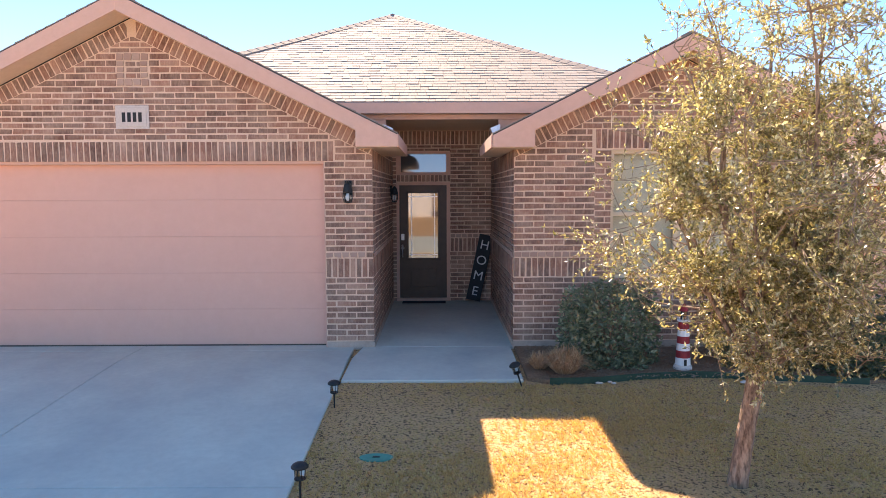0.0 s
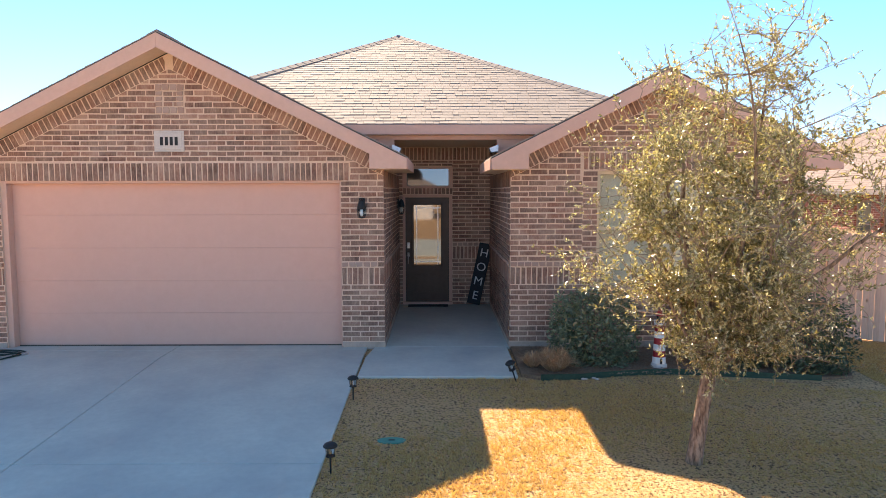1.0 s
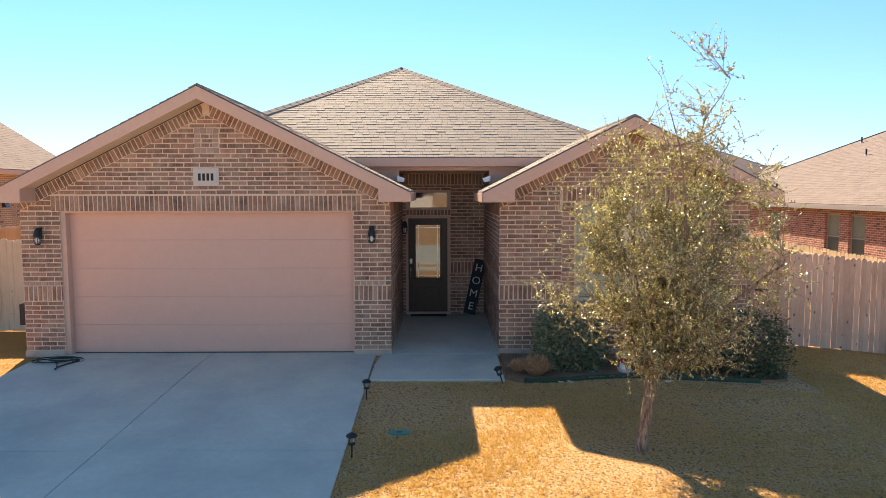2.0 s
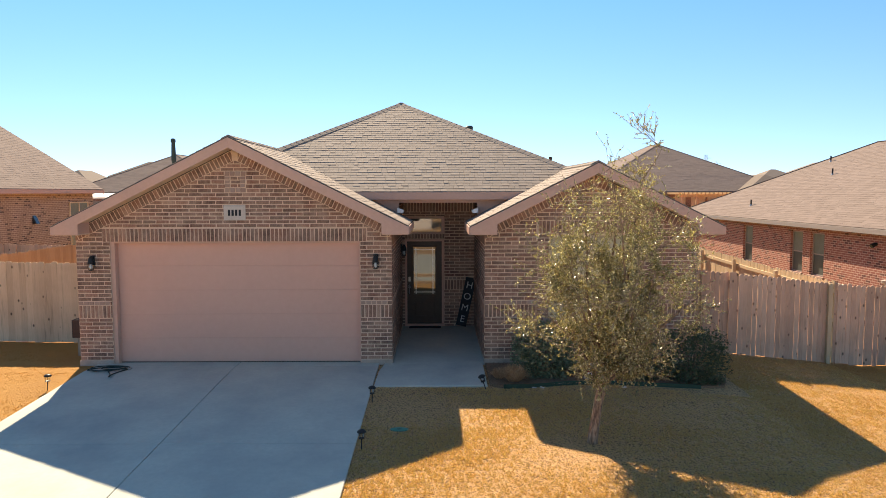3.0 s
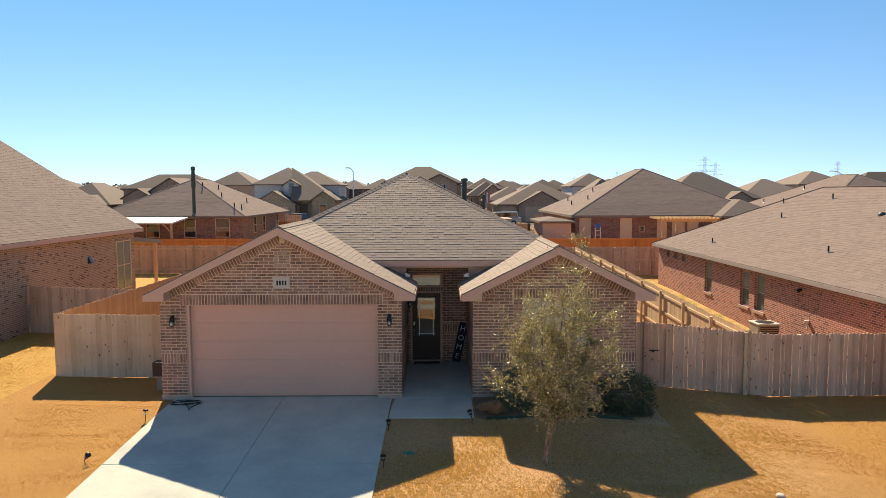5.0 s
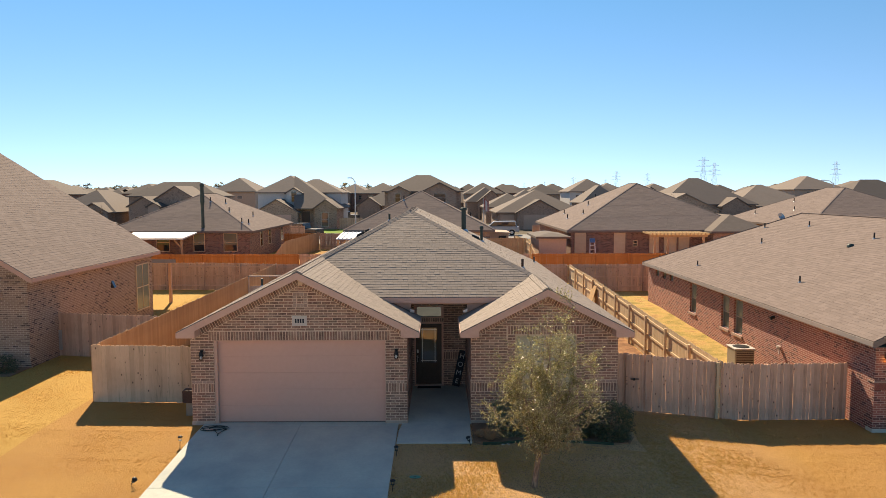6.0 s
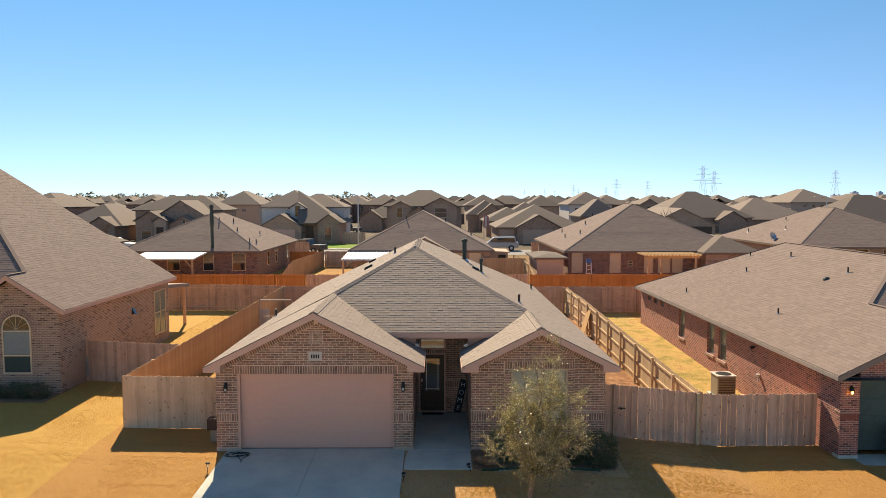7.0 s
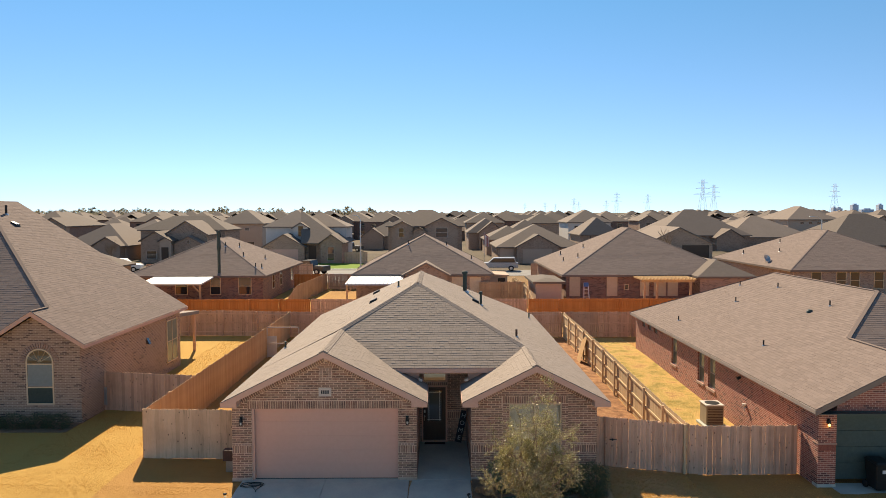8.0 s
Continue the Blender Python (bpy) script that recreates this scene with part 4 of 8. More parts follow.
def build_entry():
    part("door_frame", Geo().box(0.69, 0.745, 3.86, 3.98, 0.02, 2.235).box(1.625, 1.69, 3.86, 3.98, 0.02, 2.235).box(0.745, 1.625, 3.86, 3.98, 2.185, 2.235)
         .box(0.69, 1.69, 3.80, 3.98, 0.02, 0.075), M_TRIM, house, "brown painted door frame with sill", bevel=0.004)
    g = Geo()
    x0, x1, z0, z1 = 0.745, 1.625, 0.075, 2.185
    gx0, gx1, gz0, gz1 = 0.885, 1.485, 0.80, 2.06
    for b in ((x0, gx0, z0, z1), (gx1, x1, z0, z1), (gx0, gx1, z0, gz0), (gx0, gx1, gz1, z1)):
        g.box(b[0], b[1], 3.90, 3.945, b[2], b[3])
    door = part("front_door", g, M_DOOR, house, "dark brown panelled front door with a leaded glass light")
    g = Geo()
    for b in ((gx0 - 0.02, gx0 + 0.025, gz0 - 0.02, gz1 + 0.02), (gx1 - 0.025, gx1 + 0.02, gz0 - 0.02, gz1 + 0.02), (gx0, gx1, gz0 - 0.02, gz0 + 0.025), (gx0, gx1, gz1 - 0.025, gz1 + 0.02)):
        g.box(b[0], b[1], 3.885, 3.90, b[2], b[3])
    part("glass_moulding", g, M_DOOR, door, bevel=0.004)
    part("glass", Geo().box(gx0 + 0.02, gx1 - 0.02, 3.915, 3.93, gz0 + 0.02, gz1 - 0.02), M_DOOR_PANE, door, "leaded door glass")
    g = Geo()
    for x in (gx0 + 0.085, gx1 - 0.085):
        g.box(x - 0.009, x + 0.009, 3.908, 3.915, gz0 + 0.03, gz1 - 0.03)
    for z in (gz0 + 0.085, gz1 - 0.085):
        g.box(gx0 + 0.03, gx1 - 0.03, 3.907, 3.914, z - 0.009, z + 0.009)
    part("leading", g, M_STEEL, door, "grey lead cames")
    g = Geo()
    for b in ((0.93, 1.44, 0.26, 0.285), (0.93, 1.44, 0.595, 0.62), (0.93, 0.955, 0.285, 0.595), (1.415, 1.44, 0.285, 0.595)):
        g.box(b[0], b[1], 3.888, 3.90, b[2], b[3])
    part("door_panel", g, M_DOOR, door, bevel=0.004)
    part("door_knob", Geo().tube([(0.805, 3.895, 1.02), (0.805, 3.85, 1.02), (0.805, 3.835, 1.02)], [0.012, 0.03, 0.022], 10), M_STEEL, door, "silver round knob", smooth=True)
    part("deadbolt", Geo().box(0.775, 0.835, 3.87, 3.90, 1.16, 1.28), M_STEEL, door, "silver keypad deadbolt", bevel=0.006)
    part("door_handle", Geo().tube([(0.80, 3.885, 1.06), (0.80, 3.84, 1.06), (0.80, 3.83, 0.98), (0.80, 3.84, 0.86), (0.80, 3.89, 0.85)], [0.025, 0.018, 0.010, 0.010, 0.014]), M_STEEL, door, "silver pull handle", smooth=True)
    f = part("transom_window", Geo().box(0.69, 0.775, 3.87, 3.97, 2.385, 2.80).box(1.615, 1.70, 3.87, 3.97, 2.385, 2.80).box(0.775, 1.615, 3.87, 3.97, 2.385, 2.425)
             .box(0.775, 1.615, 3.87, 3.97, 2.76, 2.80), M_TRIM, house, "transom window with tan frame", bevel=0.003)
    part("pane", Geo().box(0.775, 1.615, 3.92, 3.93, 2.425, 2.76), M_DOOR_PANE, f)
    part("interior_wall", Geo().box(0.3, 2.6, 5.2, 5.3, 0, 3.2), M_TRIM, house)


build_entry()


def clear_glass():
    m, nt, b = blank("clear_glass")
    b.inputs["Base Color"].default_value = (0.9, 0.95, 0.95, 1)
    b.inputs["Roughness"].default_value = 0.02
    b.inputs["Transmission Weight"].default_value = 1.0
    b.inputs["IOR"].default_value = 1.1
    return m


M_CLEAR = clear_glass()


# ---- fences ----
def picket_mesh(h, material, w=0.135, t=0.018):
    k = 0.03
    ring = [(-w / 2, 0), (w / 2, 0), (w / 2, h - k), (w / 2 - k, h), (-w / 2 + k, h), (-w / 2, h - k)]
    return Geo().solid([(x, t / 2, z) for x, z in ring], [(x, -t / 2, z) for x, z in ring]).mesh("picket", material)


def fence(a, b, h, material, label, rails_right=True, seed=1, single=True, z0=None, z1=None, board=0.135, slip=0.0, pitch=0.142):
    """A picket fence from a to b on plan; rails and posts stand on one side."""
    rng = random.Random(seed)
    a, b = Vector((*a, 0)), Vector((*b, 0))
    d = (b - a)
    n = int(d.length / pitch)
    dirn = d.normalized()
    side = Vector((dirn.y, -dirn.x, 0)) * (1 if rails_right else -1)
    yaw = math.atan2(d.y, d.x)
    z_at = lambda p, s: (ground_z(p.x, p.y) if z0 is None else z0 + (z1 - z0) * s)
    root = thing("fence", label, "fence", (a.x, a.y, z_at(a, 0)))
    base = Vector(root.location)
    me = [picket_mesh(h + dh, material, board) for dh in (-0.012, 0.0, 0.012)]
    v, f = [], []
    for i in range(n):
        s = (i + 0.5) / n
        p = a + d * s
        z = z_at(p, s) - 0.012 + rng.uniform(-0.012, 0.012)
        p = p + dirn * rng.uniform(-slip, slip)
        m = Matrix.Translation(Vector((p.x, p.y, z)) - base + side * rng.uniform(-0.003, 0.003)) @ Matrix.Rotation(yaw + rng.uniform(-0.02, 0.02), 4, "Z") @ Matrix.Rotation(rng.uniform(-0.003, 0.003), 4, "Y")
        mesh = rng.choice(me)
        if single and i < 300:
            part("picket", mesh, None, root).matrix_basis = m
        else:
            k = len(v)
            v += [tuple(m @ q.co) for q in mesh.vertices]
            f += [tuple(k + j for j in q.vertices) for q in mesh.polygons]
    if f:
        tagged(part("picketing", raw_mesh("picketing", v, f, material), None, root), kind="stuff")
    for hz in (0.3, 0.5 * h + 0.05, h - 0.22):
        g = Geo()
        pts = [a + d * (j / 6) for j in range(7)]
        g.strip([Vector((p.x, p.y, z_at(p, j / 6) + hz)) - base + side * 0.030 for j, p in enumerate(pts)], 0.038, 0.085)
        part("rail", g, material, root)
    posts = max(2, round(d.length / 2.4) + 1)
    for j in range(posts):
        p = a + d * (j / (posts - 1))
        z = z_at(p, j / (posts - 1))
        c = Vector((p.x, p.y, z)) - base + side * 0.10
        part("post", Geo().box(c.x - 0.045, c.x + 0.045, c.y - 0.045, c.y + 0.045, c.z - 0.1, c.z + h - 0.05), material, root)
    return root


fence((-9.42, 2.0), (-5.80, 2.1), 1.83, M_FENCE_PALE, "weathered pale tan cedar picket fence beside the garage", rails_right=False, seed=2, board=0.145)
fence((6.80, 1.50), (14.3, 1.60), 1.80, M_FENCE_GREY, "weathered cedar picket fence with a gate between the houses", rails_right=False, seed=3, board=0.1015, slip=0.004, pitch=0.105)
fence((-9.36, 2.15), (-9.36, 26.4), 1.83, M_FENCE_WARM, "warm brown cedar fence dividing the back gardens", rails_right=False, seed=4)
fence((10.3, 1.5), (10.3, 26.4), 1.83, M_FENCE_PINE, "sunlit cedar fence seen from its rail side", rails_right=False, seed=5)
fence((-13.75, 7.9), (-9.45, 7.5), 1.75, M_FENCE_GREY, "weathered cedar fence joining the neighbour's wall", rails_right=False, seed=6)
fence((-24.0, 26.6), (10.2, 26.6), 1.83, M_FENCE_GREY, "weathered cedar back garden fence", rails_right=True, seed=7, single=False)
fence((10.4, 26.6), (40.0, 26.6), 1.83, M_FENCE_GREY, "weathered grey-brown cedar back fence", rails_right=True, seed=8, single=False)
fence((-29.0, 33.2), (-9.2, 33.2), 1.9, M_FENCE_NEW, "fresh orange-stained cedar fence across the alley", rails_right=True, seed=9, single=False)
fence((-9.1, 33.4), (8.5, 33.4), 1.85, M_FENCE_GREY, "weathered cedar fence across the alley", rails_right=True, seed=10, single=False)
fence((8.7, 33.2), (31.0, 33.2), 1.9, M_FENCE_NEW, "orange-stained cedar fence across the alley", rails_right=True, seed=11, single=False)


# ---- other houses ----
def hip_roof(g, x0, x1, y0, y1, ze, slope, thick=0.16):
    """A hip roof over a rectangle, as a closed form with eave boards."""
    w, d = x1 - x0, y1 - y0
    k = min(w, d) / 2
    zr = ze + slope * k
    if w <= d:
        a, b = ((x0 + x1) / 2, y0 + k, zr), ((x0 + x1) / 2, y1 - k, zr)
    else:
        a, b = (x0 + k, (y0 + y1) / 2, zr), (x1 - k, (y0 + y1) / 2, zr)
    n = len(g.v)
    g.v += [(x0, y0, ze), (x1, y0, ze), (x1, y1, ze), (x0, y1, ze), a, b, (x0, y0, ze - thick), (x1, y0, ze - thick), (x1, y1, ze - thick), (x0, y1, ze - thick)]
    if w <= d:
        faces = [(0, 1, 4), (1, 2, 5, 4), (2, 3, 5), (3, 0, 4, 5)]
    else:
        faces = [(0, 1, 5, 4), (1, 2, 5), (2, 3, 4, 5), (3, 0, 4)]
    faces += [(0, 6, 7, 1), (1, 7, 8, 2), (2, 8, 9, 3), (3, 9, 6, 0), (9, 8, 7, 6)]
    g.f += [tuple(n + i for i in q) for q in faces]
    return zr


def gable_roof(g, x0, x1, y0, y1, ze, slope, thick=0.16):
    """A gable roof with its ridge along y."""
    xm = (x0 + x1) / 2
    zr = ze + slope * (x1 - x0) / 2
    for xa, xb, za, zb in ((x0, xm, ze, zr), (xm, x1, zr, ze)):
        g.solid([(xa, y0, za - thick), (xb, y0, zb - thick), (xb, y1, zb - thick), (xa, y1, za - thick)], [(xa, y0, za), (xb, y0, zb), (xb, y1, zb), (xa, y1, za)])
    return zr


def ring_frame(x0, x1, z0, z1, t, y0, y1, axis="y"):
    """A rectangular frame as one closed form."""
    g = Geo()
    at = (lambda a, b, c: (a, b, c)) if axis == "y" else (lambda a, b, c: (b, a, c))
    loops = []
    for y in (y0, y1):
        for a0, a1, c0, c1 in ((x0, x1, z0, z1), (x0 + t, x1 - t, z0 + t, z1 - t)):
            loops.append(len(g.v))
            g.v += [at(a0, y, c0), at(a1, y, c0), at(a1, y, c1), at(a0, y, c1)]
    for i in range(4):
        j = (i + 1) % 4
        for p, q in ((0, 1), (1, 3), (3, 2), (2, 0)):
            g.f.append((loops[p] + i, loops[p] + j, loops[q] + j, loops[q] + i))
    return g


def flat_box(a0, a1, y0, y1, c0, c1, axis="y"):
    return Geo().box(a0, a1, y0, y1, c0, c1) if axis == "y" else Geo().box(y0, y1, a0, a1, c0, c1)


def small_window(root, x, y, z, w, h, face=-1, axis="y", shade=False, bar=True, sill=False, frame_mat=None):
    """A window with frame, glazing bar and pane on a wall that looks along -y (or along x)."""
    lo, hi = sorted((y, y + face * 0.05))
    win = part("window", ring_frame(x - w / 2, x + w / 2, z, z + h, 0.05, lo, hi, axis), frame_mat or M_BLIND, root)
    lo, hi = sorted((y + face * 0.004, y + face * 0.02))
    part("pane", flat_box(x - w / 2 + 0.04, x + w / 2 - 0.04, lo, hi, z + 0.04, z + h - 0.04, axis), (shade if shade not in (True, False) else M_BLIND) if shade else M_PANE, win)
    lo, hi = sorted((y + face * 0.021, y + face * 0.045))
    if bar:
        part("glazing_bar", flat_box(x - w / 2 + 0.05, x + w / 2 - 0.05, lo, hi, z + h / 2 - 0.02, z + h / 2 + 0.02, axis), frame_mat or M_BLIND, win)
    if sill:
        lo, hi = sorted((y - face * 0.02, y + face * 0.10))
        part("sill", flat_box(x - w / 2 - 0.08, x + w / 2 + 0.08, lo, hi, z - 0.09, z - 0.004, axis), M_BRICK_PALE, win)
    return win


def plain_house(label, x0, x1, y0, y1, wall_mat, eave=2.65, slope=0.5, z=0.0, group="", windows=(), roof_mat=None, shingled=False):
    cx, cy = (x0 + x1) / 2, (y0 + y1) / 2
    root = thing("house", label, "house", (cx, cy, z), group)
    a, b, c, d = x0 - cx, x1 - cx, y0 - cy, y1 - cy
    part("wall", Geo().box(a + 0.4, b - 0.4, c + 0.4, d - 0.4, -0.6, eave - 0.14), wall_mat, root)
    g = Geo()
    zr = hip_roof(g, a, b, c, d, eave, slope)
    deck = part("roof", g, roof_mat or M_ROOF_FAR, root)
    if shingled:
        k = min(b - a, d - c) / 2
        xm, ym, zs = (a + b) / 2, (c + d) / 2, eave + 0.012
        if b - a <= d - c:
            planes = [([(a, c), (b, c), (xm, c + k)], (0, 1), lambda x, y: zs + slope * (y - c)), ([(a, d), (b, d), (xm, d - k)], (0, -1), lambda x, y: zs + slope * (d - y)),
                      ([(a, c), (xm, c + k), (xm, d - k), (a, d)], (1, 0), lambda x, y: zs + slope * (x - a)), ([(b, c), (xm, c + k), (xm, d - k), (b, d)], (-1, 0), lambda x, y: zs + slope * (b - x))]
        else:
            planes = [([(a, c), (b, c), (b - k, ym), (a + k, ym)], (0, 1), lambda x, y: zs + slope * (y - c)), ([(a, c), (a + k, ym), (a, d)], (1, 0), lambda x, y: zs + slope * (x - a)),
                      ([(b, c), (b - k, ym), (b, d)], (-1, 0), lambda x, y: zs + slope * (b - x)), ([(a, d), (b, d), (b - k, ym), (a + k, ym)], (0, -1), lambda x, y: zs + slope * (d - y))]
        rng = random.Random(int(cx * 10))
        for poly, up, hz in planes:
            v, f = shingle_faces(poly, hz, up, course=0.17, width=0.5, thick=0.006, rng=rng)
            tagged(part("shingles", raw_mesh("shingles", v, f, M_SHINGLE_EVEN), None, deck), kind="stuff")
    if shingled:
        high = eave + slope * k
        ends = ((xm, c + k, high), (xm, d - k, high)) if b - a <= d - c else ((a + k, ym, high), (b - k, ym, high))
        lines = [ends]
        for px, py in ((a, c), (b, c), (b, d), (a, d)):
            lines.append(((px, py, eave), min(ends, key=lambda e: math.hypot(e[0] - px, e[1] - py))))
        for p, q in lines:
            if (Vector(p) - Vector(q)).length > 0.5:
                part("hip_cap", Geo().beam(Vector(p) + Vector((0, 0, 0.02)), Vector(q) + Vector((0, 0, 0.02)), 0.15, 0.02), M_SHINGLE_EVEN, deck)
    for x, w, h, sill in windows:
        small_window(root, x - cx, c + 0.4, sill, w, h)
    return root


# the red brick neighbour
rn = thing("house", "red-brown brick house with low hip roof and grey garage door", "house", (14.4, 0.4, -0.3))


def neighbour_right():
    e = 2.65
    high = [(20.3, 0.62, 2.03, 0.44), (19.05, 0.62, 2.03, 0.44), (17.85, 0.62, 2.03, 0.44)]
    tall = [(14.55, 0.85, 0.85, 1.48), (10.65, 0.85, 0.85, 1.48), (9.3, 0.85, 0.85, 1.48)]
    wall, y = Geo(), 0.32
    for c, w, z, h in sorted(high + tall):
        wall.box(0.0, 0.25, y, c - w / 2, -0.3, e - 0.13)
        wall.box(0.0, 0.25, c - w / 2, c + w / 2, -0.3, z)
        wall.box(0.0, 0.25, c - w / 2, c + w / 2, z + h, e - 0.13)
        y = c + w / 2
    wall.box(0.0, 0.25, y, 22.0, -0.3, e - 0.13)
    part("side_wall", wall, M_BW_RED, rn)
    part("pier", Geo().box(0.0, 0.62, 0.0, 0.32, -0.3, e - 0.13), M_BW_RED, rn)
    part("pier_base", Geo().box(-0.015, 0.635, -0.018, 0.30, -0.3, -0.05), M_CONCRETE, rn)
    part("pier_ledge", Geo().box(-0.02, 0.64, -0.022, 0.31, 1.34, 1.39), M_BRICK_PALE, rn)
    for i in range(8):
        part("soldier_brick", Geo().box(0.004 + 0.077 * i, 0.071 + 0.077 * i, -0.014, 0.05, 1.13, 1.335), M_BRICK_RED, rn, bevel=0.004)
    part("back_wall", Geo().box(0.25, 12.2, 21.8, 22.0, -0.3, e - 0.13), M_BW_RED, rn)
    part("front_wall", Geo().box(5.7, 12.2, 0.6, 0.85, -0.3, e - 0.13), M_BW_RED, rn)
    x0, x1, y0, y1 = -0.3, 12.5, -0.35, 22.3
    L = lambda x, y: e + 0.5 * (x - x0)
    ax, ay = 3.1, 3.6
    xm = (x0 + x1) / 2
    ring = [(0.62, 2.42), (5.7, 2.42), (5.7, e - 0.05), (ax, L(ax, 0) - 0.22), (0.62, L(0.62, 0) - 0.22)]
    part("gable_wall", Geo().solid([(x, 0.28, z) for x, z in ring], [(x, 0.0, z) for x, z in ring]), M_BW_RED, rn)
    part("lintel", Geo().box(0.62, 5.7, -0.01, 0.30, 2.30, 2.42), M_TEAL, rn)
    d = part("garage_door", Geo().box(0.66, 5.66, 0.34, 0.38, 0.0, 2.30), M_TEAL, rn, "grey-green sectional garage door")
    for i in range(4):
        part("door_section", Geo().box(0.66, 5.66, 0.31, 0.34, 0.01 + i * 0.572, 0.575 + i * 0.572), M_TEAL, d, bevel=0.006)
    planes = [([(x0, y0), (ax, y0), (ax, ay), (x0, ay)], L, (1, 0)), ([(x0, ay), (ax, ay), (xm, ay + xm - ax), (xm, y1 - (xm - x0)), (x0, y1)], L, (1, 0)),
              ([(ax, y0), (ax + 3.4, y0), (ax + 3.4, 0.5), (ax + 3.1, 0.5), (ax, ay)], lambda x, y: L(ax, 0) - 0.5 * (x - ax), (-1, 0)),
              ([(x0, y1), (xm, y1 - (xm - x0)), (x1, y1)], lambda x, y: e + 0.5 * (y1 - y), (0, -1)),
              ([(xm, ay + xm - ax), (x1, 0.5), (x1, y1), (xm, y1 - (xm - x0))], lambda x, y: e + 0.5 * (x1 - x), (-1, 0)),
              ([(ax + 3.1, 0.5), (x1, 0.5), (xm, ay + xm - ax), (ax, ay)], lambda x, y: L(ax, 0) + 0.5 * (y - ay), (0, 1))]
    rng = random.Random(9)
    for poly, hz, up in planes:
        g = Geo().solid([(x, y, hz(x, y) - 0.14) for x, y in poly], [(x, y, hz(x, y)) for x, y in poly])
        deck = part("roof", g, M_DECK, rn, "brown-grey shingle roof slope")
        v, f = shingle_faces(poly, hz, up, width=0.33, thick=0.006, rng=rng)
        tagged(part("shingles", raw_mesh("shingles", v, f, M_SHINGLE_EVEN), None, deck), kind="stuff")
    for p, q in (((ax, y0 + 0.1), (ax, ay)), ((ax, ay), (xm, ay + xm - ax)), ((xm, ay + xm - ax), (xm, y1 - (xm - x0))), ((x0, y1), (xm, y1 - (xm - x0)))):
        part("hip_cap", Geo().beam((p[0], p[1], L(p[0], 0) + 0.018), (q[0], q[1], L(q[0], 0) + 0.018), 0.15, 0.02), M_SHINGLE_EVEN, rn)
    part("eave_board", Geo().box(x0 - 0.02, x0, y0, y1, e - 0.16, e - 0.01), M_EAVE, rn, "grey-beige eave board", bevel=0.003)
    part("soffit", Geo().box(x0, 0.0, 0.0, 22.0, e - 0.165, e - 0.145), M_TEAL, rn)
    ring = [(x0, e - 0.01), (ax, L(ax, 0) - 0.01), (ax, L(ax, 0) - 0.2), (x0, e - 0.2)]
    part("rake_board", Geo().solid([(x, y0 - 0.02, z) for x, z in ring], [(x, y0, z) for x, z in ring]), M_RAKE, rn)
    ring = [(ax, L(ax, 0) - 0.01), (ax + 3.4, e - 0.01), (ax + 3.4, e - 0.2), (ax, L(ax, 0) - 0.2)]
    part("rake_board", Geo().solid([(x, y0 - 0.02, z) for x, z in ring], [(x, y0, z) for x, z in ring]), M_RAKE, rn)
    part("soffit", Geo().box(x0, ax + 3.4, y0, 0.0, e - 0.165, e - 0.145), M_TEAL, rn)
    for y, w, z, h in high:
        small_window(rn, y, 0.13, z, w, h, axis="x", bar=False, frame_mat=M_ACBODY, shade=M_SAGE)
    for y, w, z, h in tall:
        win = small_window(rn, y, 0.13, z, w, h, axis="x", frame_mat=M_EAVE, shade=M_SAGE)
        part("insect_screen", Geo().box(0.103, 0.108, y - w / 2 + 0.05, y + w / 2 - 0.05, z + 0.05, z + h / 2 - 0.02), M_SCREEN, win)
        part("sill", Geo().box(-0.06, -0.002, y - w / 2 - 0.06, y + w / 2 + 0.06, z - 0.09, z + 0.012), M_BRICK_PALE, win)
    part("wall_light", Geo().tube([(-0.16, 6.13, 2.12), (-0.05, 6.13, 2.18), (0.02, 6.13, 2.18)], [0.07, 0.06, 0.05]), M_BLACK, rn, "black twin flood light")
    part("drain_outlet", Geo().lathe((-0.06, 5.6, 1.08), [(0.02, 0), (0.09, 0.02), (0.09, 0.1), (0.02, 0.12)]).tube([(-0.05, 5.6, 1.1), (-0.12, 5.45, 0.9)], [0.03, 0.025]), M_STONE, rn)


neighbour_right()

# the tan brick neighbour with the arched window
ln = thing("house", "tan-brown brick house with a steep roof and an arched window", "house", (-13.7, 5.9, 0.15))


